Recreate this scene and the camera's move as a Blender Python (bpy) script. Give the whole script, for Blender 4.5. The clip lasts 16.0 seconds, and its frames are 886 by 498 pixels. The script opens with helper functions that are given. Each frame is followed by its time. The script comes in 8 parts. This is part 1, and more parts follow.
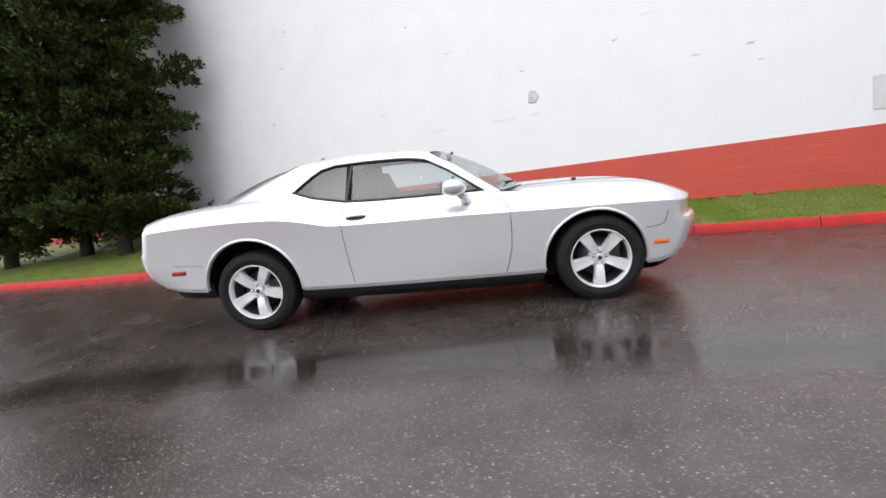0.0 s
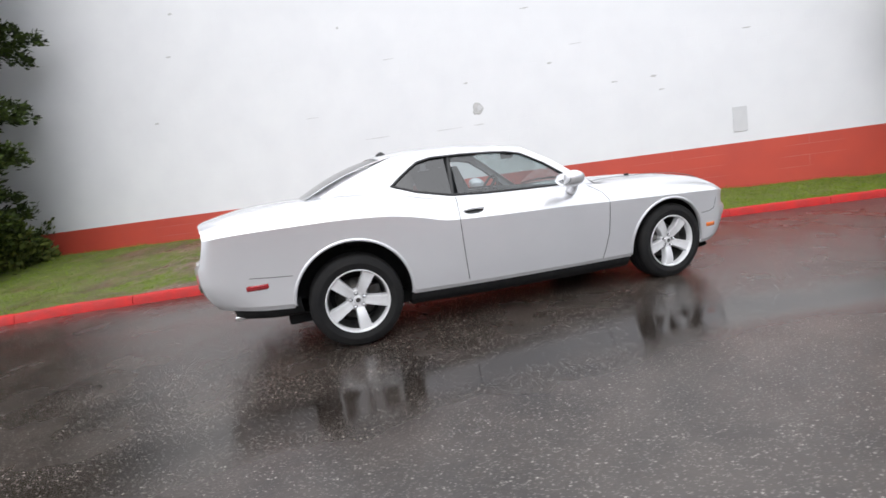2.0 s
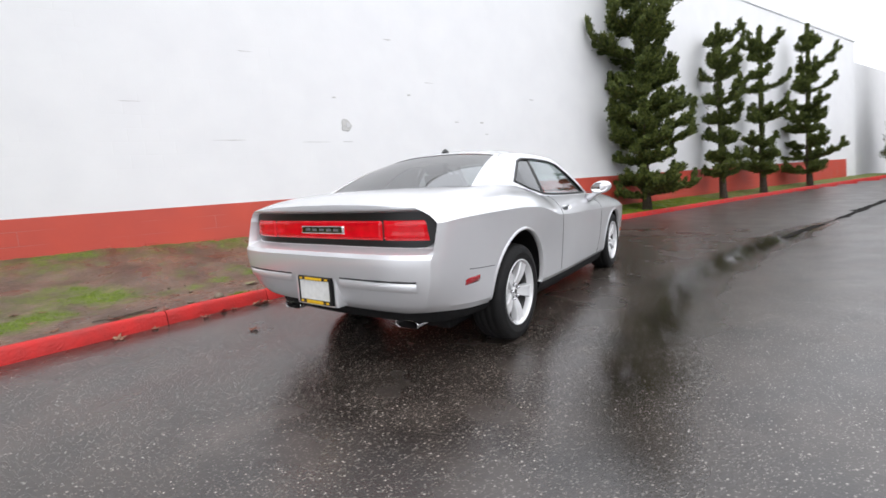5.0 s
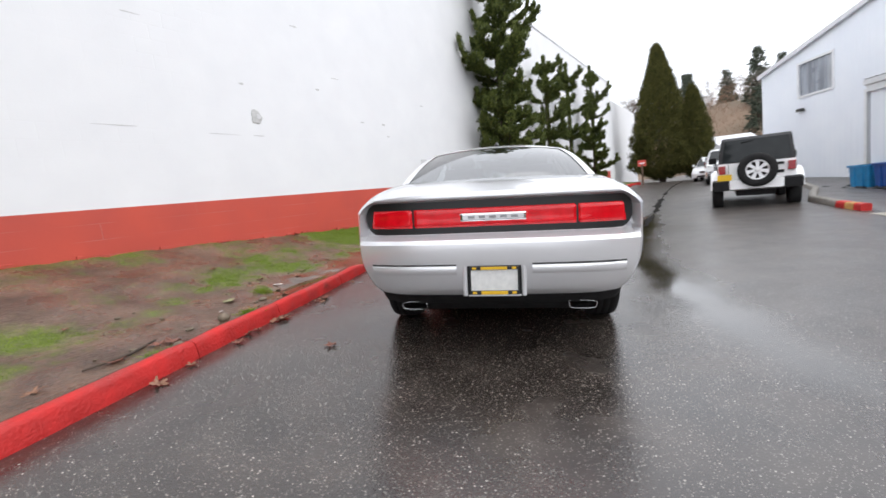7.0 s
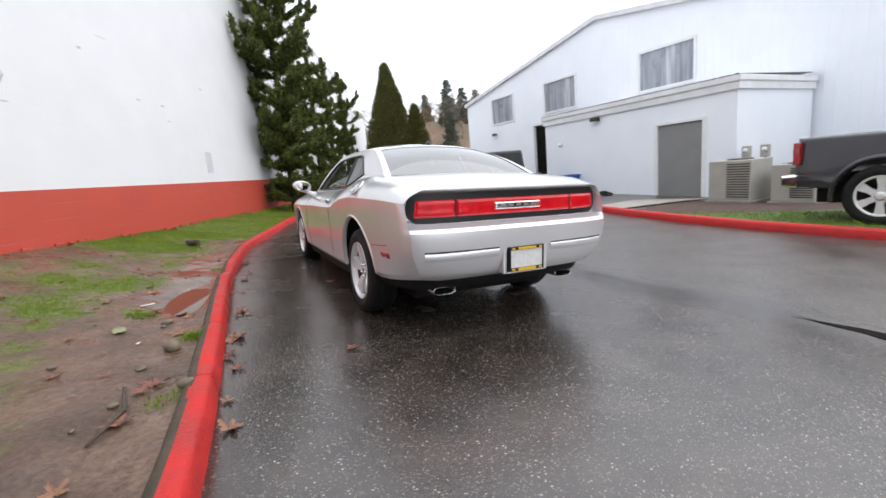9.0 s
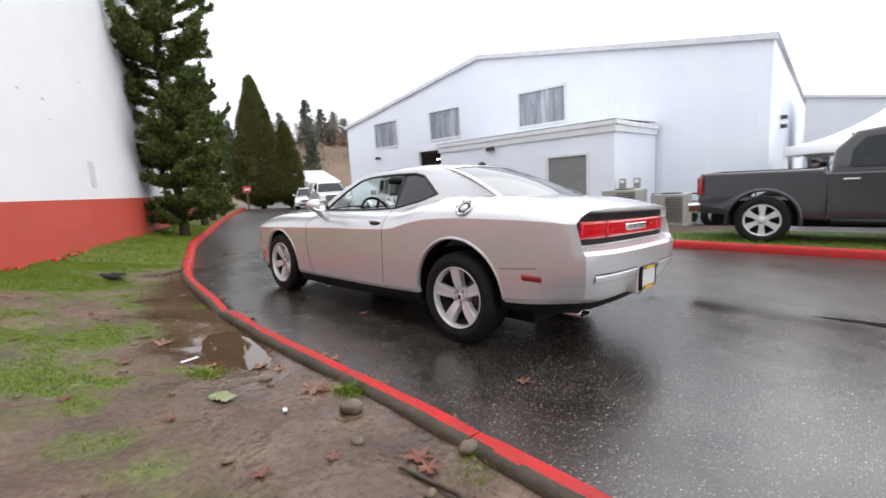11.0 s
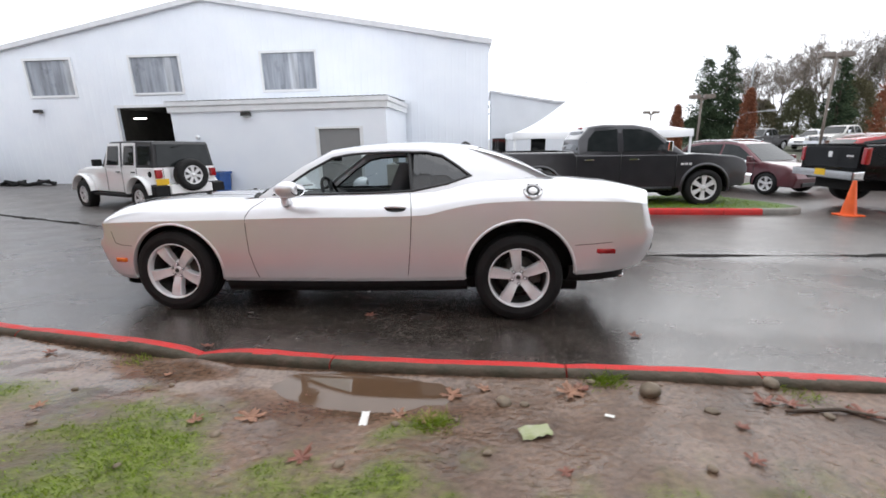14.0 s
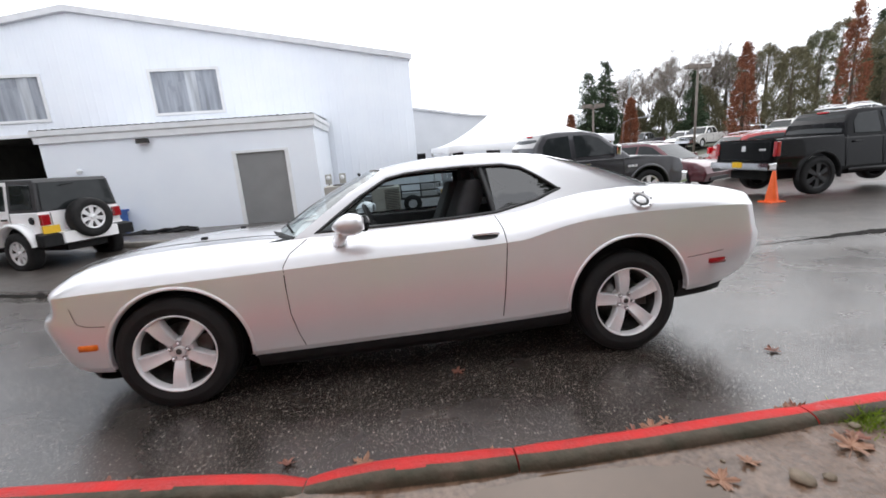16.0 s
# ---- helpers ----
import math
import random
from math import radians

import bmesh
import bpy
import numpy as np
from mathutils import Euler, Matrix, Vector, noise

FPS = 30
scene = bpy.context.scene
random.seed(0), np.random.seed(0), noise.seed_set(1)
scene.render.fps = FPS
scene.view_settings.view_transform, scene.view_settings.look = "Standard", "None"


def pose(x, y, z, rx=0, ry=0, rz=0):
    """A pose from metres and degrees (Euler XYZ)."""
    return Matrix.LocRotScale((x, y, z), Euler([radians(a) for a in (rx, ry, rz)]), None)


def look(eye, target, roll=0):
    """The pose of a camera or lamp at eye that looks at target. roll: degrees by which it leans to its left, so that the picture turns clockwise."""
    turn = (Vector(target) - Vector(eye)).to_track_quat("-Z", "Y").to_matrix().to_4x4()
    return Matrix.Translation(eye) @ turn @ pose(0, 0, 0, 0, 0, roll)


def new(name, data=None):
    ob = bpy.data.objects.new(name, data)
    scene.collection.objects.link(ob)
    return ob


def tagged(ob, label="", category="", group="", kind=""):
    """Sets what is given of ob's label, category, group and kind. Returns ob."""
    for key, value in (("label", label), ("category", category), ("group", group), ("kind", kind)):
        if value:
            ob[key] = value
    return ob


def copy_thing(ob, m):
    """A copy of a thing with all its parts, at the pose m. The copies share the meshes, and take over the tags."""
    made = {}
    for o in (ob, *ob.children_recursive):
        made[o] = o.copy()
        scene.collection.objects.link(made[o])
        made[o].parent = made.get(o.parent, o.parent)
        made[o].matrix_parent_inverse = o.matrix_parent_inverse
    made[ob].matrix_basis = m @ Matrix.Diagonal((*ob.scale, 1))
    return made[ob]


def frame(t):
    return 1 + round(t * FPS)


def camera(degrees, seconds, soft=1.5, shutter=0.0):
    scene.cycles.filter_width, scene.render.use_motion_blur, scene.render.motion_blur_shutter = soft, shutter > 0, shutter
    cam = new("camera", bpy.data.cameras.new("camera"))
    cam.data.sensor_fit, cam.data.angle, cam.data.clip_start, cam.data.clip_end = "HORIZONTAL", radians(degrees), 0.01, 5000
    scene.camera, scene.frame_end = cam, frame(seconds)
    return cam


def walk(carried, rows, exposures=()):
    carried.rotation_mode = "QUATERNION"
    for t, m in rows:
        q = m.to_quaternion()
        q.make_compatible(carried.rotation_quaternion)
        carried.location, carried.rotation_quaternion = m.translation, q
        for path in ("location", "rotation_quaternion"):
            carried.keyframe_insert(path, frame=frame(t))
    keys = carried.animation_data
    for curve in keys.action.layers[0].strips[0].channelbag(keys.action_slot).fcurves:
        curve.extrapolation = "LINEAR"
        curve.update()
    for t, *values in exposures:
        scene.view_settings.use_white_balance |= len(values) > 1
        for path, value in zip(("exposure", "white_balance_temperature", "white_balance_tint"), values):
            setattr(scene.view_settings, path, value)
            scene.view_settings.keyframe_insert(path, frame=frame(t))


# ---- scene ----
cam = camera(91.77, 16.0, soft=1.6, shutter=0.3)
PATH = [
    (0, (0.514, -4.475, 0.856), (0.335, -2.493, 0.660), -5.76),
    (0.5, (-0.033, -4.449, 0.871), (-0.036, -2.457, 0.697), -6.00),
    (1, (-0.605, -4.440, 0.878), (-0.404, -2.460, 0.681), -6.25),
    (1.5, (-1.143, -4.291, 0.880), (-0.817, -2.328, 0.679), -5.65),
    (2, (-1.732, -4.156, 0.907), (-1.165, -2.248, 0.706), -7.18),
    (2.5, (-2.239, -3.864, 0.910), (-1.541, -2.001, 0.704), -6.65),
    (3, (-2.753, -3.660, 0.919), (-1.848, -1.885, 0.744), -7.56),
    (3.2, (-2.919, -3.552, 0.935), (-1.938, -1.820, 0.737), -8.09),
    (5.3, (-4.521, -1.967, 0.951), (-2.804, -0.962, 0.738), -5.98),
    (5.5, (-4.620, -1.771, 0.963), (-2.864, -0.845, 0.721), -6.25),
    (6, (-4.821, -1.254, 0.988), (-2.984, -0.511, 0.723), -6.12),
    (6.5, (-5.036, -0.729, 1.014), (-3.125, -0.188, 0.779), -6.57),
    (7, (-5.118, -0.183, 1.042), (-3.161, 0.152, 0.797), -6.79),
    (7.5, (-5.193, 0.333, 1.080), (-3.206, 0.310, 0.852), -5.62),
    (8, (-5.193, 0.853, 1.098), (-3.235, 0.579, 0.800), -6.33),
    (8.5, (-5.110, 1.344, 1.134), (-3.203, 0.840, 0.804), -4.57),
    (8.7, (-5.084, 1.532, 1.148), (-3.234, 0.854, 0.802), -5.02),
    (10.8, (-3.853, 3.134, 1.309), (-2.384, 1.821, 0.971), -2.97),
    (11, (-3.691, 3.257, 1.288), (-2.310, 1.843, 0.984), -3.49),
    (11.5, (-3.337, 3.508, 1.330), (-2.122, 1.963, 0.960), -5.63),
    (12, (-2.912, 3.672, 1.362), (-1.708, 2.130, 0.947), -4.33),
    (12.5, (-2.501, 3.925, 1.406), (-1.486, 2.243, 1.030), -2.31),
    (13, (-2.075, 4.066, 1.422), (-1.378, 2.246, 0.975), 0.99),
    (13.5, (-1.653, 4.144, 1.476), (-1.217, 2.243, 1.033), 1.59),
    (14, (-1.200, 4.201, 1.490), (-1.010, 2.272, 0.996), -1.22),
    (14.5, (-0.753, 4.114, 1.484), (-0.605, 2.199, 0.928), -3.50),
    (15, (-0.345, 4.015, 1.480), (-0.402, 2.082, 0.969), -3.97),
    (15.5, (-0.049, 3.799, 1.499), (-0.184, 1.867, 0.998), -5.93),
    (16, (0.105, 3.501, 1.508), (-0.131, 1.564, 1.067), -4.46),
]
walk(cam, [(t, look(eye, target, roll)) for t, eye, target, roll in PATH])

# world: bright overcast sky, one wide soft sun behind the cloud
world = bpy.data.worlds.new("overcast_sky")
scene.world = world
world.use_nodes = True
wt = world.node_tree
wt.nodes.clear()
sky = wt.nodes.new("ShaderNodeTexSky")
sky.sky_type = "NISHITA"
sky.sun_disc = False
sky.sun_elevation, sky.sun_rotation = radians(48), radians(200)
sky.dust_density, sky.air_density, sky.ozone_density = 4.0, 1.0, 1.0
grey = wt.nodes.new("ShaderNodeHueSaturation")
grey.inputs["Saturation"].default_value = 0.12
lift = wt.nodes.new("ShaderNodeMix")
lift.data_type = "RGBA"
lift.inputs["Factor"].default_value = 0.72
lift.inputs["B"].default_value = (13.4, 13.9, 15.0, 1)
back = wt.nodes.new("ShaderNodeBackground")
back.inputs["Strength"].default_value = 0.12
wout = wt.nodes.new("ShaderNodeOutputWorld")
wt.links.new(sky.outputs["Color"], grey.inputs["Color"])
wt.links.new(grey.outputs["Color"], lift.inputs["A"])
wt.links.new(lift.outputs["Result"], back.inputs["Color"])
wt.links.new(back.outputs["Background"], wout.inputs["Surface"])
sun_data = bpy.data.lights.new("sun", "SUN")
sun_data.energy, sun_data.angle, sun_data.color = 0.7, radians(110), (1.0, 0.97, 0.93)
sun = new("sun", sun_data)
sun.matrix_world = look((-12, -14, 30), (0, 0, 0))
scene.view_settings.exposure = 0.33

# ---- materials ----
def mat(name, c1, c2=None, scale=6.0, rough=0.6, metal=0.0, bump=0.0, bscale=60.0, coat=0.0, rough2=None, detail=6.0, spec=0.5):
    """A surface with two scales of colour change, a change of gloss and fine relief, in object metres."""
    m = bpy.data.materials.new(name)
    m.use_nodes = True
    t = m.node_tree
    b = t.nodes["Principled BSDF"]
    b.inputs["Metallic"].default_value = metal
    b.inputs["Roughness"].default_value = rough
    b.inputs["Coat Weight"].default_value = coat
    b.inputs["Coat Roughness"].default_value = 0.04
    b.inputs["Specular IOR Level"].default_value = spec
    c2 = c2 or tuple(v * 0.85 for v in c1)
    geo = t.nodes.new("ShaderNodeNewGeometry")
    big = t.nodes.new("ShaderNodeTexNoise")
    big.inputs["Scale"].default_value, big.inputs["Detail"].default_value = scale, detail
    fine = t.nodes.new("ShaderNodeTexNoise")
    fine.inputs["Scale"].default_value, fine.inputs["Detail"].default_value = bscale, 4
    t.links.new(geo.outputs["Position"], big.inputs["Vector"])
    t.links.new(geo.outputs["Position"], fine.inputs["Vector"])
    ramp = t.nodes.new("ShaderNodeValToRGB")
    ramp.color_ramp.elements[0].position, ramp.color_ramp.elements[1].position = 0.3, 0.7
    ramp.color_ramp.elements[0].color, ramp.color_ramp.elements[1].color = (*c2, 1), (*c1, 1)
    t.links.new(big.outputs["Fac"], ramp.inputs["Fac"])
    t.links.new(ramp.outputs["Color"], b.inputs["Base Color"])
    if rough2 is not None:
        rr = t.nodes.new("ShaderNodeMapRange")
        rr.inputs["To Min"].default_value, rr.inputs["To Max"].default_value = rough, rough2
        rr.inputs["From Min"].default_value, rr.inputs["From Max"].default_value = 0.35, 0.65
        t.links.new(big.outputs["Fac"], rr.inputs["Value"])
        t.links.new(rr.outputs["Result"], b.inputs["Roughness"])
    if bump:
        bp = t.nodes.new("ShaderNodeBump")
        bp.inputs["Strength"].default_value, bp.inputs["Distance"].default_value = bump, 0.01
        t.links.new(fine.outputs["Fac"], bp.inputs["Height"])
        t.links.new(bp.outputs["Normal"], b.inputs["Normal"])
    return m


def nodes_of(m):
    return m.node_tree, m.node_tree.nodes["Principled BSDF"]


def glass_mat(name, tint, rough=0.02, alpha_mix=0.5):
    """Thin tinted glazing: part clear through-sight, part gloss."""
    m = bpy.data.materials.new(name)
    m.use_nodes = True
    t = m.node_tree
    t.nodes.clear()
    out = t.nodes.new("ShaderNodeOutputMaterial")
    clear = t.nodes.new("ShaderNodeBsdfTransparent")
    clear.inputs["Color"].default_value = (*tint, 1)
    gloss = t.nodes.new("ShaderNodeBsdfGlossy")
    gloss.inputs["Roughness"].default_value = rough
    lw = t.nodes.new("ShaderNodeLayerWeight")
    lw.inputs["Blend"].default_value = 0.5
    steep = t.nodes.new("ShaderNodeMath")
    steep.operation = "POWER"
    steep.inputs[1].default_value = 4.0
    t.links.new(lw.outputs["Facing"], steep.inputs[0])
    fres = t.nodes.new("ShaderNodeMapRange")
    fres.inputs["To Min"].default_value, fres.inputs["To Max"].default_value = ((0.5 + alpha_mix) / (2.5 + alpha_mix)) ** 2, 1.0
    t.links.new(steep.outputs["Value"], fres.inputs["Value"])
    mix = t.nodes.new("ShaderNodeMixShader")
    t.links.new(fres.outputs["Result"], mix.inputs["Fac"])
    t.links.new(clear.outputs["BSDF"], mix.inputs[1])
    t.links.new(gloss.outputs["BSDF"], mix.inputs[2])
    t.links.new(mix.outputs["Shader"], out.inputs["Surface"])
    return m


silver = mat("silver_paint", (0.80, 0.80, 0.82), (0.77, 0.77, 0.79), 3.0, 0.30, 0.5, coat=1.0, bscale=900)
black_trim = mat("black_trim", (0.012, 0.012, 0.013), scale=20, rough=0.35)
black_matte = mat("black_plastic", (0.008, 0.008, 0.009), (0.014, 0.014, 0.014), 15, 0.7, bump=0.2, bscale=300, spec=0.25)
rubber = mat("tyre_rubber", (0.008, 0.008, 0.009), (0.014, 0.0135, 0.013), 9, 0.7, bump=0.3, bscale=250, spec=0.3)
alloy = mat("wheel_alloy", (0.84, 0.84, 0.85), (0.74, 0.74, 0.75), 12, 0.26, 0.2, coat=0.6)
barrel_shade = mat("shaded_rim_barrel", (0.10, 0.10, 0.10), (0.05, 0.05, 0.05), 20, 0.5, 0.6)
disc_steel = mat("brake_disc_steel", (0.22, 0.215, 0.21), (0.13, 0.12, 0.11), 30, 0.4, 0.9)
chrome = mat("chrome", (0.85, 0.85, 0.86), (0.8, 0.8, 0.81), 10, 0.08, 1.0)
dark_metal = mat("dark_metal", (0.09, 0.09, 0.09), (0.05, 0.045, 0.04), 18, 0.5, 0.8)
cabin = mat("cabin_black", (0.02, 0.02, 0.022), (0.03, 0.03, 0.032), 12, 0.8, bump=0.2, bscale=200)
badge_grey = mat("badge_grey", (0.34, 0.34, 0.35), (0.28, 0.28, 0.29), 20, 0.35, 0.6)
lens_red = mat("red_lens", (0.80, 0.006, 0.016), (0.58, 0.004, 0.01), 14, 0.12, coat=0.35, spec=0.35)
marker_red = mat("red_marker", (0.38, 0.008, 0.014), (0.26, 0.006, 0.01), 14, 0.12, coat=1.0)
lens_amber = mat("amber_lens", (0.85, 0.2, 0.02), (0.7, 0.14, 0.01), 30, 0.15, coat=1.0)
clear_glass = glass_mat("clear_glass", (0.8, 0.88, 0.86))
door_glass = glass_mat("door_glass", (0.38, 0.44, 0.45), alpha_mix=0.45)
auto_glass = mat("dark_car_glass", (0.016, 0.019, 0.02), (0.024, 0.027, 0.028), 4, 0.03, spec=0.28)
tint_glass = glass_mat("tinted_glass", (0.20, 0.23, 0.24), alpha_mix=2.0)
dark_glass = glass_mat("privacy_glass", (0.06, 0.066, 0.07), alpha_mix=0.55)
plate_white = mat("plate_paper", (0.78, 0.78, 0.76), scale=30, rough=0.5)
plate_yellow = mat("plate_yellow", (0.85, 0.52, 0.02), (0.75, 0.45, 0.02), 30, 0.45)
kerb_red = mat("kerb_red_paint", (0.60, 0.026, 0.024), (0.38, 0.022, 0.02), 6, 0.42, bump=0.8, bscale=55, rough2=0.75, spec=0.35)
concrete = mat("concrete", (0.32, 0.30, 0.27), (0.22, 0.21, 0.19), 3, 0.7, bump=0.4, bscale=60)
wood = mat("dark_wood", (0.16, 0.1, 0.06), (0.1, 0.06, 0.04), 10, 0.7)
white_metal = mat("white_sheet_metal", (0.87, 0.905, 0.955), (0.82, 0.86, 0.925), 0.8, 0.5, bump=0.05, bscale=20)
white_trim = mat("white_trim", (0.82, 0.83, 0.84), (0.74, 0.75, 0.76), 3, 0.5)
grey_door = mat("grey_door_paint", (0.25, 0.25, 0.25), (0.22, 0.22, 0.22), 2, 0.45)
roof_metal = mat("roof_metal", (0.72, 0.72, 0.74), (0.62, 0.62, 0.64), 3, 0.5, 0.1)
bark = mat("bark", (0.10, 0.075, 0.055), (0.06, 0.045, 0.035), 14, 0.9, bump=0.8, bscale=40)

# ---- mesh tools ----
def part(name, bm, material, parent=None, label="", smooth=False):
    """Link a bmesh as one mesh object, under a thing or part where one is given."""
    me = bpy.data.meshes.new(name)
    bm.normal_update()
    bm.to_mesh(me)
    bm.free()
    for m in (material if isinstance(material, (list, tuple)) else [material]):
        me.materials.append(m)
    if smooth:
        for p in me.polygons:
            p.use_smooth = True
    ob = new(name, me)
    if parent is not None:
        ob.parent = parent
    if label:
        tagged(ob, label)
    return ob


def empty(name, m=None, label="", category="", group="", kind=""):
    ob = new(name)
    ob.empty_display_size = 0.2
    if m is not None:
        ob.matrix_basis = m
    return tagged(ob, label, category, group, kind)


def add_box(bm, x0, x1, y0, y1, z0, z1, bevel=0.0, m=None, mi=0):
    """A box with rounded edges, added to bm."""
    vs = [bm.verts.new((x, y, z)) for x in (x0, x1) for y in (y0, y1) for z in (z0, z1)]
    fs = [bm.faces.new([vs[i] for i in q]) for q in ((0, 1, 3, 2), (4, 6, 7, 5), (0, 4, 5, 1), (2, 3, 7, 6), (0, 2, 6, 4), (1, 5, 7, 3))]
    if bevel:
        es = list({e for f in fs for e in f.edges})
        r = bmesh.ops.bevel(bm, geom=es, offset=bevel, segments=2, profile=0.6, affect="EDGES")
        vs = list({v for f in r["faces"] for v in f.verts} | {v for v in vs if v.is_valid})
        fs = list({f for v in vs for f in v.link_faces})
    for f in fs:
        if f.is_valid:
            f.material_index = mi
    if m is not None:
        bmesh.ops.transform(bm, matrix=m, verts=[v for v in vs if v.is_valid])
    return vs


def box(x0, x1, y0, y1, z0, z1, bevel=0.0, m=None):
    bm = bmesh.new()
    add_box(bm, x0, x1, y0, y1, z0, z1, bevel, m)
    return bm


def add_tube(bm, pts, radii, n=8, cap=True, mi=0):
    """A round tube along points, of one radius or one a point."""
    pts = [Vector(p) for p in pts]
    if not isinstance(radii, (list, tuple)):
        radii = [radii] * len(pts)
    rings = []
    for i, p in enumerate(pts):
        d = (pts[min(i + 1, len(pts) - 1)] - pts[max(i - 1, 0)]).normalized()
        a = d.cross(Vector((0, 0, 1)))
        a = a.normalized() if a.length > 1e-3 else Vector((1, 0, 0))
        b = d.cross(a)
        rings.append([bm.verts.new(p + (a * math.cos(k * math.tau / n) + b * math.sin(k * math.tau / n)) * radii[i]) for k in range(n)])
    for r, s in zip(rings, rings[1:]):
        for k in range(n):
            f = bm.faces.new((r[k], r[(k + 1) % n], s[(k + 1) % n], s[k]))
            f.smooth, f.material_index = True, mi
    if cap:
        bm.faces.new(rings[0][::-1]).material_index = mi
        bm.faces.new(rings[-1]).material_index = mi
    return rings


def tube(pts, radii, n=8):
    bm = bmesh.new()
    add_tube(bm, pts, radii, n)
    return bm


def lathe(profile, n=40, axis="y", closed=False, mi=0, bm=None):
    """A turned solid: profile of (along axis, radius)."""
    bm = bm or bmesh.new()
    rings = []
    for a, r in profile:
        ring = []
        for k in range(n):
            c, s = math.cos(k * math.tau / n) * r, math.sin(k * math.tau / n) * r
            ring.append(bm.verts.new((c, a, s) if axis == "y" else (c, s, a)))
        rings.append(ring)
    pairs = list(zip(rings, rings[1:])) + ([(rings[-1], rings[0])] if closed else [])
    for r, s in pairs:
        for k in range(n):
            f = bm.faces.new((r[k], r[(k + 1) % n], s[(k + 1) % n], s[k]))
            f.smooth, f.material_index = True, mi
    return bm


def grid_mesh(rows, bm=None, mi=0, smooth=True):
    """Faces over a grid of points."""
    bm = bm or bmesh.new()
    vs = [[bm.verts.new(p) for p in row] for row in rows]
    for r, s in zip(vs, vs[1:]):
        for k in range(len(r) - 1):
            f = bm.faces.new((r[k], r[k + 1], s[k + 1], s[k]))
            f.smooth, f.material_index = smooth, mi
    return bm


def prism(outline, y0, y1, bevel=0.0, segs=2):
    """An outline in x and z, pushed out along y."""
    bm = bmesh.new()
    a = [bm.verts.new((x, y0, z)) for x, z in outline]
    b = [bm.verts.new((x, y1, z)) for x, z in outline]
    n = len(outline)
    bm.faces.new(a)
    bm.faces.new(b[::-1])
    for k in range(n):
        bm.faces.new((a[k], b[k], b[(k + 1) % n], a[(k + 1) % n]))
    bmesh.ops.recalc_face_normals(bm, faces=bm.faces)
    if bevel:
        es = [e for e in bm.edges if (e.verts[0].co.y == e.verts[1].co.y)]
        bmesh.ops.bevel(bm, geom=es, offset=bevel, segments=segs, profile=0.5, affect="EDGES")
    return bm


def lerp(v, xs, ys):
    return float(np.interp(v, xs, ys))


def smooth_interp(v, xs, ys):
    """A smooth curve through points that does not overshoot."""
    i = min(max(int(np.searchsorted(xs, v)) - 1, 0), len(xs) - 2)
    h = [xs[k + 1] - xs[k] for k in range(len(xs) - 1)]
    s = [(ys[k + 1] - ys[k]) / h[k] for k in range(len(h))]

    def slope(k):
        if k == 0 or k == len(xs) - 1:
            return s[0] if k == 0 else s[-1]
        return 0.0 if s[k - 1] * s[k] <= 0 else 2 * s[k - 1] * s[k] / (s[k - 1] + s[k])

    t = min(max((v - xs[i]) / h[i], 0.0), 1.0)
    a, b = slope(i) * h[i], slope(i + 1) * h[i]
    return (2 * t**3 - 3 * t**2 + 1) * ys[i] + (t**3 - 2 * t**2 + t) * a + (3 * t**2 - 2 * t**3) * ys[i + 1] + (t**3 - t**2) * b


def carved(ob, cutters):
    """Replace a mesh by itself less the cutters, which are then removed."""
    for c in cutters:
        md = ob.modifiers.new("cut", "BOOLEAN")
        md.operation, md.solver, md.object, md.material_mode = "DIFFERENCE", "EXACT", c, "TRANSFER"
    bpy.context.view_layer.update()
    me = bpy.data.meshes.new_from_object(ob.evaluated_get(bpy.context.evaluated_depsgraph_get()))
    ob.modifiers.clear()
    old, ob.data = ob.data, me
    me.name = ob.name
    bpy.data.meshes.remove(old)
    for c in cutters:
        bpy.data.objects.remove(c)
    return ob


def facing(bm, way):
    """Turn a sheet's faces so that they look along a direction."""
    bm.normal_update()
    w = Vector(way)
    bmesh.ops.reverse_faces(bm, faces=[f for f in bm.faces if f.normal.dot(w) < 0])
    return bm

# ---- ground ----
KERB = [(-40, 8.2), (-25, 5.8), (-12, 3.64), (-8, 2.91), (-6, 2.50), (-4.5, 2.20), (-3.5, 2.055), (-2.5, 1.99), (-1.5, 1.955), (-0.5, 1.925), (0.5, 1.862), (1.5, 1.745),
        (2.5, 1.60), (3.5, 1.35), (4.6, 1.01), (6.0, 0.58), (7.4, 0.13), (10, -0.94), (14, -2.6), (18, -4.3), (22, -6.07), (26, -7.93), (30.5, -10.2)]
KX, KY = [p[0] for p in KERB], [p[1] for p in KERB]
TILT = math.tan(radians(3.88))


def kerb_y(x):
    return smooth_interp(x, KX, KY) if KX[0] < x < KX[-1] else lerp(x, KX, KY) - (0.5 * (x - KX[-1]) if x > KX[-1] else 0)


def kerb_gap(x, y):
    """How far a point lies from the kerb line into the road."""
    s = (kerb_y(x + 0.3) - kerb_y(x - 0.3)) / 0.6
    return (kerb_y(x) - y) / math.sqrt(1 + s * s)


EDGE_X = [-40, -8, -6, -4.5, -3.5, -2.5, -1.5, -0.5, 0.5, 2.5, 3.5, 40]
EDGE_RISE = [0.0, 0.0, 0.015, 0.055, 0.055, 0.05, 0.03, 0.012, 0.015, 0.015, 0.0, 0.0]


def edge_rise(x):
    return smooth_interp(min(max(x, -40), 40), EDGE_X, EDGE_RISE)


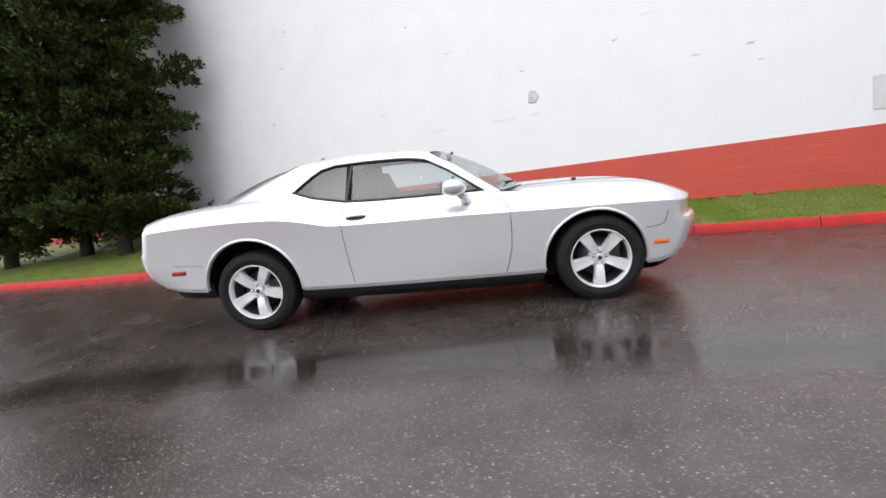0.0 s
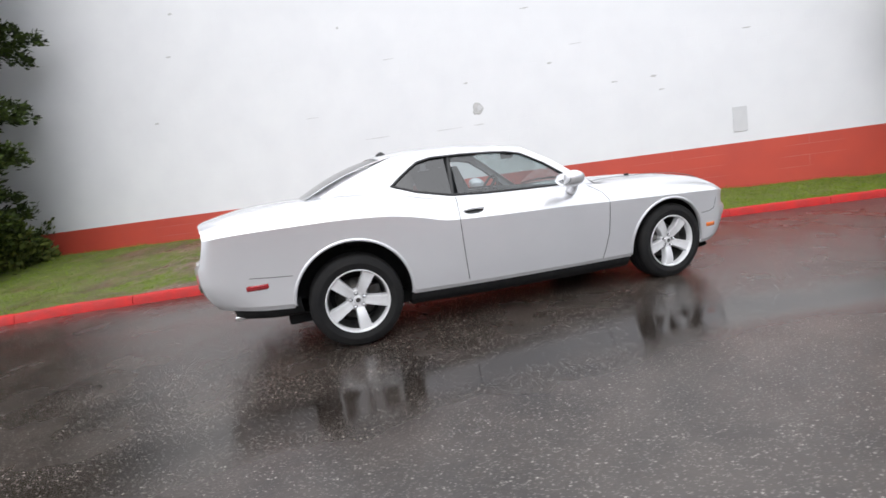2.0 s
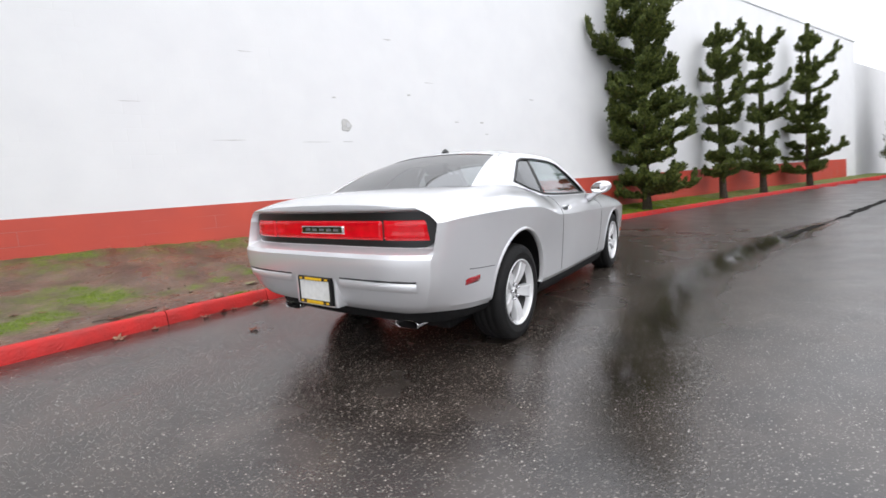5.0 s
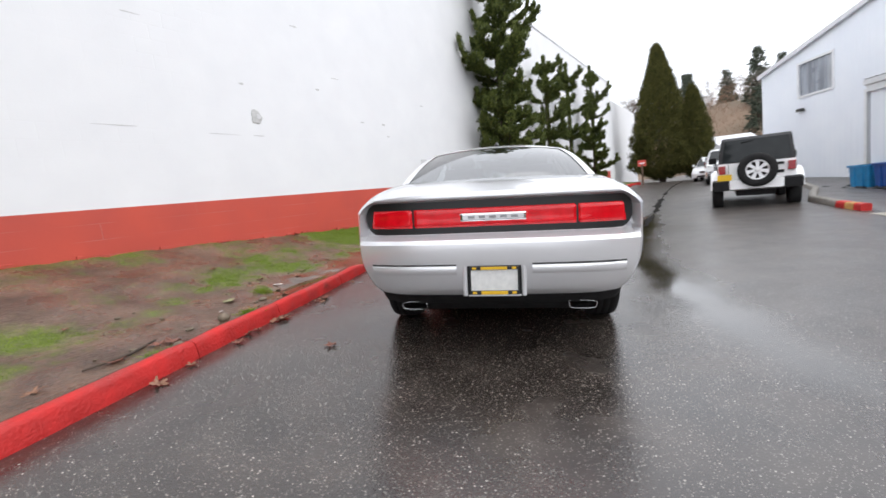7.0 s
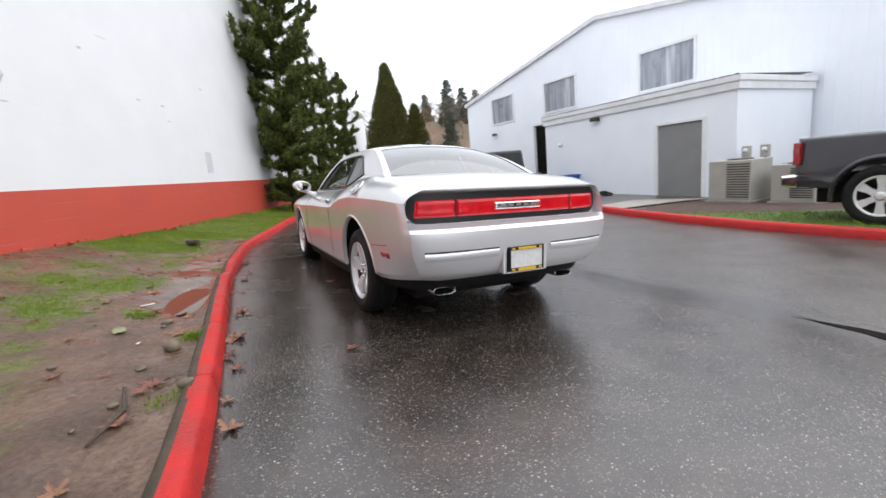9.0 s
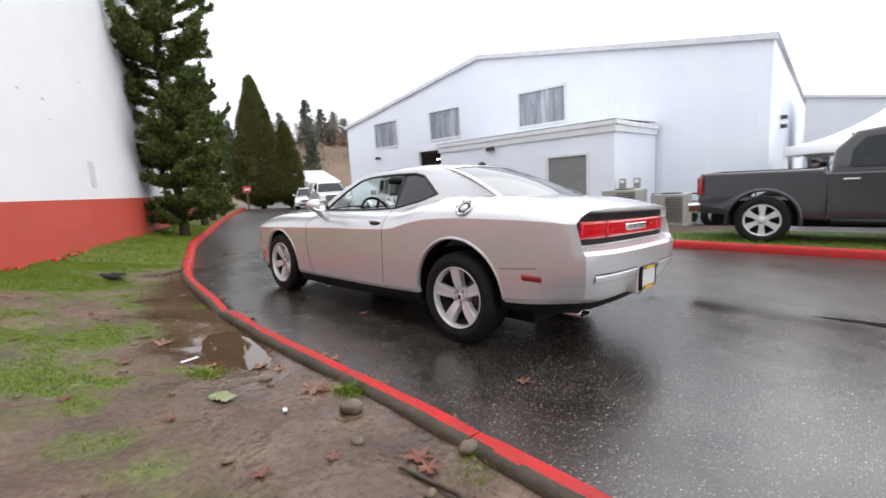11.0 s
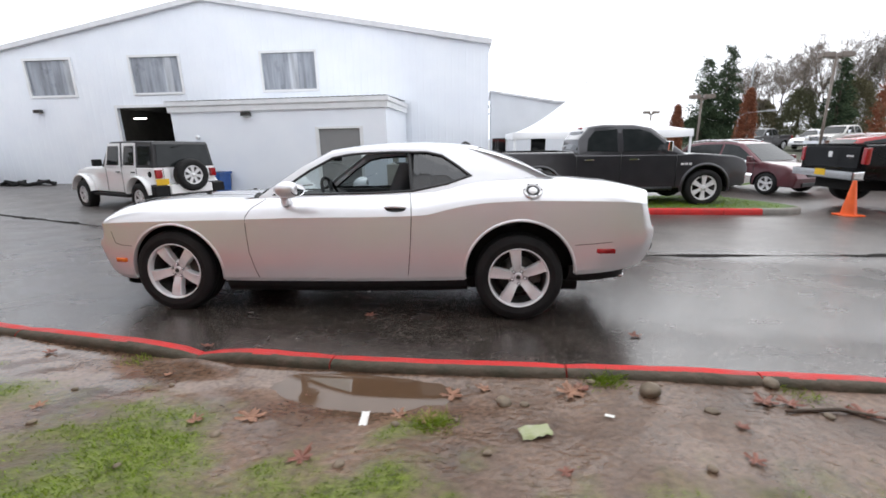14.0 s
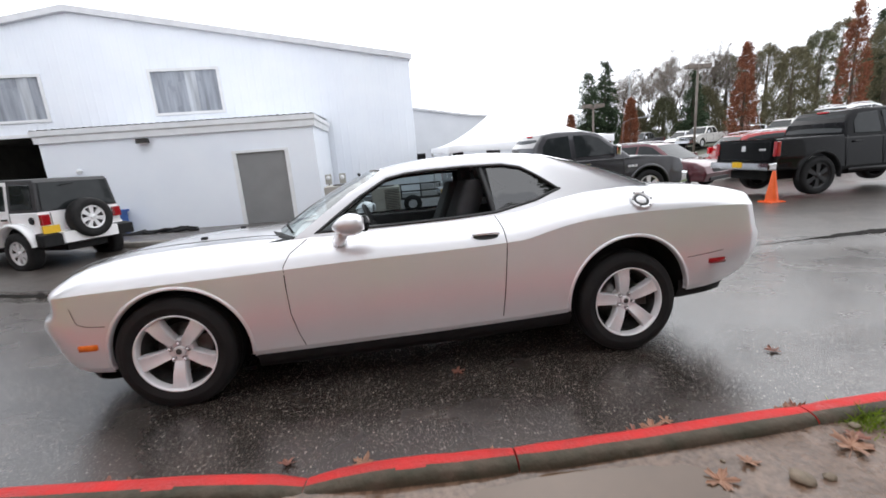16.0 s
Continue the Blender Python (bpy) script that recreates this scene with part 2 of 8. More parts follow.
def road_edge_z(x):
    return 0.13 + 0.045 * math.tanh(x / 3.9) + edge_rise(x)


def ground_z(x, y):
    d = kerb_gap(x, y)
    z = road_edge_z(x) - edge_rise(x) * min(max(d, 0), 1) - TILT * min(max(d, -1.5), 3.8)
    z += 0.012 * min(max(d - 3.8, 0), 1.2)
    z -= 0.27 * min(max((d - 7.3) / 5.2, 0), 1)
    return z - 0.4 * min(max(-d - 0.1, 0) / 0.2, 1)


def wall_y(x):
    return 4.222 / math.cos(radians(23.25)) - math.tan(radians(23.25)) * x


def verge_z(x, y):
    d = -kerb_gap(x, y)
    top = road_edge_z(x) + lerp(x, [-6, -3, 1.5, 4], [0.10, 0.088, 0.088, 0.10])
    width = max(0.6, (wall_y(x) - kerb_y(x)) * math.cos(radians(20)))
    base = lerp(x, [-10, -2, 1, 3.7, 8, 28], [0.86, 0.84, 0.72, 0.6, 0.5, 0.42])
    k = min(max((d - 0.2) / max(width - 0.2, 0.3), 0), 1)
    z = top + (base - top) * k ** 1.5
    calm = min(max((x + 1.6) / 0.8, 0), 1) * min(max((2.8 - x) / 1.0, 0), 1) * math.exp(-(((d - 0.3) / 0.38) ** 2))
    z += 0.03 * (noise.noise((x * 1.7, y * 1.7, 0)) + 0.4 * noise.noise((x * 6, y * 6, 3)) + 0.25 * noise.noise((x * 15, y * 15, 7))) * min(1, d * 4) * (1 - 0.6 * calm)
    z -= 0.045 * math.exp(-(((x + 0.5) / 0.62) ** 2 + ((y - 2.30) / 0.2) ** 2)) + 0.02 * math.exp(-(((x - 0.7) / 0.8) ** 2 + ((y - 2.08 + 0.12 * x) / 0.13) ** 2))
    return z


def spaced(a, b, near0, near1, fine, coarse):
    """Steps fine within near0..near1 and growing outside."""
    v, out = near0, []
    while v < near1:
        out.append(v)
        v += fine
    s = fine
    while v < b:
        out.append(v)
        s = min(s * 1.25, coarse)
        v += s
    out.append(b)
    v, s = near0, fine
    while v > a:
        s = min(s * 1.25, coarse)
        v -= s
        out.insert(0, max(v, a))
    return out


wet_asphalt = bpy.data.materials.new("wet_asphalt")
wet_asphalt.use_nodes = True


def build_asphalt(m):
    t, b = nodes_of(m)
    geo = t.nodes.new("ShaderNodeNewGeometry")
    wet = t.nodes.new("ShaderNodeAttribute")
    wet.attribute_name = "wetness"

    def tex(scale, detail=4):
        n = t.nodes.new("ShaderNodeTexNoise")
        n.inputs["Scale"].default_value, n.inputs["Detail"].default_value = scale, detail
        t.links.new(geo.outputs["Position"], n.inputs["Vector"])
        return n.outputs["Fac"]

    def ramp(src, lo, hi, c0, c1):
        r = t.nodes.new("ShaderNodeMapRange")
        r.inputs["From Min"].default_value, r.inputs["From Max"].default_value = lo, hi
        r.inputs["To Min"].default_value, r.inputs["To Max"].default_value = c0, c1
        t.links.new(src, r.inputs["Value"])
        return r.outputs["Result"]

    def calc(op, a, c):
        n = t.nodes.new("ShaderNodeMath")
        n.operation = op
        for k, v in enumerate((a, c)):
            if isinstance(v, float):
                n.inputs[k].default_value = v
            else:
                t.links.new(v, n.inputs[k])
        return n.outputs["Value"]

    big, mid, fine = tex(0.5, 5), tex(3.5, 6), tex(110, 3)
    damp = calc("ADD", wet.outputs["Fac"], ramp(tex(1.6, 5), 0.3, 0.7, -0.1, 0.1))
    grains = []
    for scale, lo, hi, keep in ((64.0, 0.20, 0.36, 0.80), (120.0, 0.22, 0.42, 0.66)):
        vor = t.nodes.new("ShaderNodeTexVoronoi")
        vor.inputs["Scale"].default_value = scale
        t.links.new(geo.outputs["Position"], vor.inputs["Vector"])
        pick = t.nodes.new("ShaderNodeSeparateColor")
        t.links.new(vor.outputs["Color"], pick.inputs["Color"])
        grains.append((calc("MULTIPLY", ramp(vor.outputs["Distance"], lo, hi, 1.0, 0.0), ramp(pick.outputs["Red"], keep, keep + 0.2, 0.0, 1.0)), vor.outputs["Distance"]))
    chip = calc("MAXIMUM", grains[0][0], calc("MULTIPLY", grains[1][0], 0.55))
    chip = calc("MULTIPLY", chip, ramp(damp, 0.5, 1.0, 1.0, 0.15))
    base = t.nodes.new("ShaderNodeValToRGB")
    base.color_ramp.elements[0].color, base.color_ramp.elements[1].color = (0.025, 0.019, 0.016, 1), (0.072, 0.057, 0.048, 1)
    base.color_ramp.elements[0].position, base.color_ramp.elements[1].position = 0.3, 0.75
    t.links.new(mid, base.inputs["Fac"])
    soaked = t.nodes.new("ShaderNodeVectorMath")
    soaked.operation = "SCALE"
    t.links.new(base.outputs["Color"], soaked.inputs[0])
    t.links.new(ramp(damp, 0.35, 0.95, 1.0, 0.55), soaked.inputs["Scale"])
    mix = t.nodes.new("ShaderNodeMix")
    mix.data_type = "RGBA"
    mix.inputs["B"].default_value = (0.49, 0.455, 0.41, 1)
    t.links.new(chip, mix.inputs["Factor"])
    t.links.new(soaked.outputs["Vector"], mix.inputs["A"])
    t.links.new(mix.outputs["Result"], b.inputs["Base Color"])
    t.links.new(ramp(damp, 0.0, 1.1, 0.5, 0.03), b.inputs["Roughness"])
    h = calc("SUBTRACT", fine, calc("MULTIPLY", grains[0][1], 0.8))
    bp = t.nodes.new("ShaderNodeBump")
    bp.inputs["Distance"].default_value = 0.004
    t.links.new(h, bp.inputs["Height"])
    t.links.new(ramp(damp, 0.0, 0.9, 0.5, 0.015), bp.inputs["Strength"])
    t.links.new(bp.outputs["Normal"], b.inputs["Normal"])


nodes_of(wet_asphalt)[1].inputs["Specular IOR Level"].default_value = 1.0
build_asphalt(wet_asphalt)

verge_mat = bpy.data.materials.new("muddy_grass")
verge_mat.use_nodes = True


def build_verge(m):
    t, b = nodes_of(m)
    geo = t.nodes.new("ShaderNodeNewGeometry")

    def tex(scale, detail):
        n = t.nodes.new("ShaderNodeTexNoise")
        n.inputs["Scale"].default_value, n.inputs["Detail"].default_value = scale, detail
        t.links.new(geo.outputs["Position"], n.inputs["Vector"])
        return n.outputs["Fac"]

    def ramp(src, lo, hi, c0, c1):
        r = t.nodes.new("ShaderNodeValToRGB")
        r.color_ramp.elements[0].position, r.color_ramp.elements[1].position = lo, hi
        r.color_ramp.elements[0].color, r.color_ramp.elements[1].color = (*c0, 1), (*c1, 1)
        t.links.new(src, r.inputs["Fac"])
        return r.outputs["Color"]

    green = t.nodes.new("ShaderNodeAttribute")
    green.attribute_name = "turf"
    mud = t.nodes.new("ShaderNodeMix")
    mud.data_type, mud.blend_type = "RGBA", "MULTIPLY"
    mud.inputs["Factor"].default_value = 0.8
    t.links.new(ramp(tex(2.2, 6), 0.32, 0.68, (0.085, 0.05, 0.032), (0.205, 0.13, 0.089)), mud.inputs["A"])
    t.links.new(ramp(tex(38, 6), 0.35, 0.62, (0.45, 0.42, 0.38), (1, 1, 1)), mud.inputs["B"])
    mix = t.nodes.new("ShaderNodeMix")
    mix.data_type = "RGBA"
    t.links.new(green.outputs["Fac"], mix.inputs["Factor"])
    t.links.new(mud.outputs["Result"], mix.inputs["A"])
    t.links.new(ramp(tex(30, 5), 0.35, 0.65, (0.05, 0.085, 0.010), (0.17, 0.24, 0.025)), mix.inputs["B"])
    t.links.new(mix.outputs["Result"], b.inputs["Base Color"])
    rr = t.nodes.new("ShaderNodeMapRange")
    rr.inputs["From Min"].default_value, rr.inputs["From Max"].default_value = 0.4, 0.62
    rr.inputs["To Min"].default_value, rr.inputs["To Max"].default_value = 0.14, 0.5
    t.links.new(tex(3.1, 6), rr.inputs["Value"])
    soak = t.nodes.new("ShaderNodeAttribute")
    soak.attribute_name = "soak"
    dry = t.nodes.new("ShaderNodeMath")
    dry.operation = "SUBTRACT"
    dry.inputs[0].default_value = 1.0
    t.links.new(soak.outputs["Fac"], dry.inputs[1])
    ro = t.nodes.new("ShaderNodeMath")
    ro.operation = "MULTIPLY_ADD"
    ro.inputs[2].default_value = 0.05
    t.links.new(rr.outputs["Result"], ro.inputs[0])
    t.links.new(dry.outputs["Value"], ro.inputs[1])
    matt = t.nodes.new("ShaderNodeMath")
    matt.operation = "MULTIPLY_ADD"
    matt.inputs[1].default_value = 0.6
    t.links.new(green.outputs["Fac"], matt.inputs[0])
    t.links.new(ro.outputs["Value"], matt.inputs[2])
    t.links.new(matt.outputs["Value"], b.inputs["Roughness"])
    bp = t.nodes.new("ShaderNodeBump")
    bp.inputs["Distance"].default_value = 0.016
    t.links.new(dry.outputs["Value"], bp.inputs["Strength"])
    t.links.new(tex(24, 8), bp.inputs["Height"])
    t.links.new(bp.outputs["Normal"], b.inputs["Normal"])


build_verge(verge_mat)

# wet channel and crack that run along the road
SEAM = [(-30, -1.95), (-7.3, -1.95), (-3.5, -1.9), (-1.2, -1.74), (0.43, -1.78), (2.5, -2.25), (5.2, -3.17), (7.4, -4.02), (10.1, -4.95), (22.8, -9.8), (30, -13.0)]


def seam_y(x):
    return smooth_interp(x, [p[0] for p in SEAM], [p[1] for p in SEAM])


gx = spaced(-600, 700, -10, 14, 0.16, 60)
gy = spaced(-700, 500, -8, 4, 0.14, 60)


def wetness(x, y):
    """How deep the water film lies: most along the seam, less on the open lane."""
    d = kerb_gap(x, y)
    q = y - seam_y(min(max(x, -30), 30))
    w = lerp(d, [0, 1.0, 3.0, 4.2, 5.5, 7], [0.55, 0.60, 0.56, 0.45, 0.34, 0.42])
    w -= (0.25 if x > 0 else 0.08) * min(max((abs(x + 0.5) - 4.0) / 5.0, 0), 1)
    w -= 0.1 * math.exp(-(((x + 3.4) / 1.8) ** 2) - ((y + 3.3) / 1.3) ** 2)
    strength = 0.36 * math.exp(-(((x + 0.4) / 3.0) ** 2)) + 0.5 * math.exp(-(((x - 4.5) / 2.2) ** 2)) + 0.15
    return w + strength * math.exp(-((q / (0.24 + 0.10 * noise.noise((x * 1.3, 4, 0)))) ** 2))


ground = part("ground", grid_mesh([[(x, y, ground_z(x, y)) for x in gx] for y in gy][::-1]), wet_asphalt)
film = ground.data.attributes.new("wetness", "FLOAT", "POINT")
film.data.foreach_set("value", [wetness(v.co.x, v.co.y) for v in ground.data.vertices])
tagged(ground, "wet dark grey asphalt road with scattered pale chips", "road", kind="structure")

TURF = [(1.5, 2.62, 0.48), (1.75, 2.25, 0.3), (0.17, 2.76, 0.3), (0.0, 2.98, 0.26), (-0.98, 2.54, 0.2), (-0.8, 2.66, 0.11), (-1.83, 2.08, 0.09), (-0.7, 3.18, 0.26), (-0.85, 2.95, 0.13), (-0.3, 3.3, 0.3), (-1.1, 3.12, 0.12),
        (-1.52, 3.12, 0.2), (-1.87, 3.04, 0.14), (0.26, 3.32, 0.28), (1.14, 3.26, 0.4), (2.55, 2.9, 0.7), (-0.41, 2.92, 0.14), (1.19, 2.38, 0.24), (-2.6, 3.4, 0.3), (-3.3, 2.95, 0.35), (-2.9, 3.9, 0.5)]


def turf(x, y):
    """How much grass grows at a place, 0 to 1."""
    n = noise.noise((x * 1.1, y * 1.1, 5)) + 0.55 * noise.noise((x * 2.9, y * 2.9, 9)) + 0.8 * noise.noise((x * 8, y * 8, 2)) + 0.4 * noise.noise((x * 21, y * 21, 3))
    g = 0.10 + 0.75 * n + 1.0 * min(max((x - 2.0) / 1.6, 0), 1) + 0.45 * min(max((-2.8 - x) / 2, 0), 1) + 0.5 * min(max((-5.0 - x) / 2, 0), 1)
    d = -kerb_gap(x, y)
    if -4 < x < 4.2:
        g -= 0.9 * math.exp(-((d / 0.5) ** 2))
    if -2.6 < x < 2:
        g -= 0.15
    near_wall = wall_y(x) - y
    g += 0.4 * math.exp(-((near_wall / 0.5) ** 2))
    for cx, cy, r in TURF:
        g += 0.8 * math.exp(-((((x - cx) ** 2 + (y - cy) ** 2) / (0.85 * r) ** 2) ** 1.5))
    return min(max(g, 0), 1)


verge_xs = spaced(-30, 32, -4.6, 4.6, 0.045, 0.5)
rows = []
for i in range(61):
    k = i / 60
    row = []
    for x in verge_xs:
        y0, y1 = kerb_y(x) + 0.12, wall_y(x) + 0.05
        y = y0 + (y1 - y0) * k
        row.append((x, y, verge_z(x, y)))
    rows.append(row)
verge = part("verge", grid_mesh(rows), verge_mat)
tint = verge.data.attributes.new("turf", "FLOAT", "POINT")
tint.data.foreach_set("value", [0.75 * turf(v.co.x, v.co.y) for v in verge.data.vertices])


def soak_at(x, y):
    """Where water stands in the mud behind the kerb."""
    d = -kerb_gap(x, y)
    run = min(max((x + 1.6) / 0.8, 0), 1) * min(max((2.8 - x) / 1.0, 0), 1)
    return max(0.0, min(0.9, 1.15 * run * math.exp(-(((d - 0.36) / 0.4) ** 2)) + 0.4 * noise.noise((x * 2.3, y * 2.3, 11))))


wet_mud = verge.data.attributes.new("soak", "FLOAT", "POINT")
wet_mud.data.foreach_set("value", [soak_at(v.co.x, v.co.y) for v in verge.data.vertices])
tagged(verge, "muddy verge with thin grass and puddles behind the kerb", "verge", kind="structure")

mud_concrete = mat("muddy_concrete", (0.085, 0.06, 0.04), (0.034, 0.033, 0.017), 9, 0.75, bump=1.0, bscale=28)
kerb = empty("kerb", label="red painted concrete kerb with worn chipped edges", category="kerb", kind="structure")


def kerb_block(x0, x1):
    """One kerb length, following the line of the road's edge, rounded at its top."""
    bm = bmesh.new()
    n = max(2, int((x1 - x0) / 0.12))
    rows = []
    for i in range(n + 1):
        x = x0 + (x1 - x0) * i / n
        s = (kerb_y(x + 0.2) - kerb_y(x - 0.2)) / 0.4
        nx, ny = -s / math.sqrt(1 + s * s), 1 / math.sqrt(1 + s * s)
        zr = road_edge_z(x)
        wob = 0.006 * noise.noise((x * 5, 0, 0)) - 0.045 * math.exp(-(((x - 0.58) / 0.19) ** 2)) * (1 + 0.5 * noise.noise((x * 14, 1, 0)))
        prof = [(-0.015, -0.2), (-0.012, 0.02), (0.0, 0.095), (0.008, 0.113), (0.028, 0.122), (0.06, 0.124), (0.078, 0.123), (0.092, 0.122), (0.107, 0.119), (0.124, 0.108), (0.132, 0.085), (0.136, -0.2)]
        if i in (0, n):
            prof = [(a + (0.006 if a < 0.07 else -0.006), h - 0.006 if h > 0 else h) for a, h in prof]
        rows.append([(x + nx * a, kerb_y(x) + ny * a, zr + h + wob * (h > 0)) for a, h in prof])
    grid_mesh(rows, bm)
    for f in bm.faces:
        c = f.calc_center_median()
        if -kerb_gap(c.x, c.y) > 0.08 + 0.012 * noise.noise((c.x * 3, 0, 0)) and -4.5 < c.x < 3.5 or -kerb_gap(c.x, c.y) > 0.112:
            f.material_index = 1
    for r in (0, -1):
        pts = rows[r]
        vs = [bm.verts.new(p) for p in pts]
        bm.faces.new(vs)
    bmesh.ops.recalc_face_normals(bm, faces=bm.faces)
    return bm


joints = [-19.0, -17.2, -15.4, -13.6, -11.8, -10.0, -8.2, -6.7, -5.35, -4.0, -2.63, -1.65, -0.32, 0.55, 1.95, 3.3, 4.57, 6.1, 7.9, 9.4, 11, 12.6, 14.2, 15.8, 17.4, 19, 20.6, 22.2, 23.8, 25.4, 27, 28.6, 30.3]
for a, b in zip(joints, joints[1:]):
    part("kerb_block", kerb_block(a + 0.004, b - 0.004), [kerb_red, mud_concrete], kerb)

# matte near-black for the crack and the dark reflection in its water
crack_dark = mat("crack_and_reflection", (0.008, 0.007, 0.006), (0.018, 0.016, 0.014), 8, 0.85, bump=0.5, bscale=60, spec=0.08)


def ribbon(name, x0, x1, step, width, lift, material, seed, label):
    """A ragged strip lying along the seam."""
    rows = []
    n = int((x1 - x0) / step)
    for i in range(n + 1):
        x = x0 + (x1 - x0) * i / n
        w0 = max(0.004, width(x, -1)) * (1 + 0.7 * noise.noise((x * 3.1, seed, 0)) + 0.4 * noise.noise((x * 11, seed, 2)))
        w1 = max(0.004, width(x, 1)) * (1 + 0.7 * noise.noise((x * 3.1, seed + 9, 0)) + 0.4 * noise.noise((x * 11, seed + 9, 2)))
        y = seam_y(x) + 0.02 * noise.noise((x * 4, seed + 5, 0))
        rows.append([(x, yy, ground_z(x, yy) + lift) for yy in (y - w0, y - w0 * 0.3, y + w1 * 0.3, y + w1)])
    return tagged(part(name, grid_mesh([r[::-1] for r in rows]), material), label, "road", kind="structure")


# crack drawn wider to paint in the dark reflection of water along it
for x0, x1 in ((-20, -3.4), (4.4, 29)):
    ribbon("road_crack", x0, x1, 0.06, lambda x, s: (0.06 + 0.07 * max(0, noise.noise((x * 0.9, 7, 0)) + 0.35) + 0.05 * math.exp(-(((x - 9) / 3.5) ** 2))) * min(1, max(0.1, abs(x - 0.5) / 3 - 0.9)) * min(1, max(0.12, 0.55 + 1.6 * noise.noise((x * 0.8, 3, 0)))), 0.004, crack_dark, 8.1, "crack in the asphalt, widened by a painted dark water reflection")

# ---- long painted block wall ----
def block_paint(name, c1, c2, course=0.2, relief=0.35, rough=0.6, joint=0.08, length=2):
    """Painted concrete block: faint courses and joints, worn patches. Lies in the object's x and z."""
    m = mat(name, c1, c2, 1.6, rough, rough2=rough + 0.15)
    t, b = nodes_of(m)
    co = t.nodes.new("ShaderNodeTexCoord")
    sep = t.nodes.new("ShaderNodeSeparateXYZ")
    com = t.nodes.new("ShaderNodeCombineXYZ")
    t.links.new(co.outputs["Object"], sep.inputs["Vector"])
    t.links.new(sep.outputs["X"], com.inputs["X"])
    t.links.new(sep.outputs["Z"], com.inputs["Y"])
    br = t.nodes.new("ShaderNodeTexBrick")
    br.inputs["Scale"].default_value = 1.0
    br.inputs["Brick Width"].default_value, br.inputs["Row Height"].default_value = length * course, course
    br.inputs["Mortar Size"].default_value, br.inputs["Mortar Smooth"].default_value = 0.006, 0.6
    br.inputs["Color1"].default_value = br.inputs["Color2"].default_value = (1, 1, 1, 1)
    br.inputs["Mortar"].default_value = (0, 0, 0, 1)
    t.links.new(com.outputs["Vector"], br.inputs["Vector"])
    no = t.nodes.new("ShaderNodeTexNoise")
    no.inputs["Scale"].default_value, no.inputs["Detail"].default_value = 1.1, 5
    t.links.new(co.outputs["Object"], no.inputs["Vector"])
    mr = t.nodes.new("ShaderNodeMapRange")
    mr.inputs["From Min"].default_value, mr.inputs["From Max"].default_value = 0.46, 0.66
    mr.inputs["To Max"].default_value = relief
    t.links.new(no.outputs["Fac"], mr.inputs["Value"])
    worn = t.nodes.new("ShaderNodeMath")
    worn.operation = "MULTIPLY"
    inv = t.nodes.new("ShaderNodeMath")
    inv.operation = "SUBTRACT"
    inv.inputs[0].default_value = 1.0
    t.links.new(br.outputs["Color"], inv.inputs[1])
    t.links.new(inv.outputs["Value"], worn.inputs[0])
    t.links.new(mr.outputs["Result"], worn.inputs[1])
    amount = t.nodes.new("ShaderNodeMath")
    amount.operation = "MULTIPLY"
    amount.inputs[1].default_value = joint
    t.links.new(worn.outputs["Value"], amount.inputs[0])
    bare = t.nodes.new("ShaderNodeMix")
    bare.data_type = "RGBA"
    bare.inputs["B"].default_value = (0.52, 0.44, 0.40, 1)
    t.links.new(amount.outputs["Value"], bare.inputs["Factor"])
    t.links.new(b.inputs["Base Color"].links[0].from_socket, bare.inputs["A"])
    t.links.new(bare.outputs["Result"], b.inputs["Base Color"])
    bp = t.nodes.new("ShaderNodeBump")
    bp.inputs["Distance"].default_value = 0.006
    t.links.new(mr.outputs["Result"], bp.inputs["Strength"])
    t.links.new(br.outputs["Color"], bp.inputs["Height"])
    fine = t.nodes.new("ShaderNodeTexNoise")
    fine.inputs["Scale"].default_value = 45
    t.links.new(co.outputs["Object"], fine.inputs["Vector"])
    bp2 = t.nodes.new("ShaderNodeBump")
    bp2.inputs["Distance"].default_value, bp2.inputs["Strength"].default_value = 0.003, 0.25
    t.links.new(fine.outputs["Fac"], bp2.inputs["Height"])
    t.links.new(bp.outputs["Normal"], bp2.inputs["Normal"])
    t.links.new(bp2.outputs["Normal"], b.inputs["Normal"])
    return m


wall_white = block_paint("white_block_paint", (0.80, 0.80, 0.81), (0.76, 0.76, 0.775))
wall_red = block_paint("red_block_paint", (0.56, 0.075, 0.045), (0.48, 0.062, 0.04), relief=1.0, rough=0.5, joint=0.24, length=12)
WALL = pose(0, 0, 0, 0, 0, -23.25) @ Matrix.Translation((0, 4.222, 0))  # along the wall, into it, up


def add_wall(bm, x0, x1, z0, z1, y0=0.0, y1=0.3, mi=0):
    add_box(bm, x0, x1, y0, y1, z0, z1, mi=mi)


bm = bmesh.new()
add_wall(bm, -34, 30.1, 1.375, 7.72)
add_wall(bm, -34, 28.6, -0.3, 1.375, -0.003, 0.29, mi=1)
add_wall(bm, 28.6, 30.1, -0.3, 1.375)
wall_west = part("wall_west", bm, [wall_white, wall_red])
wall_west.matrix_basis = WALL
tagged(wall_west, "tall white painted block wall with a red painted base", "wall", kind="structure")
bm = bmesh.new()
add_box(bm, -34, 30.2, -0.04, 0.36, 7.72, 7.84, 0.01)
part("coping", bm, white_trim, wall_west, "white metal coping")
bm = bmesh.new()
add_wall(bm, 30.1, 44, -0.3, 6.9, 0.35, 0.65)
add_wall(bm, 30.1, 30.4, -0.3, 6.9, 0.3, 0.36)
wall_far = part("wall_far", bm, wall_white)
wall_far.matrix_basis = WALL
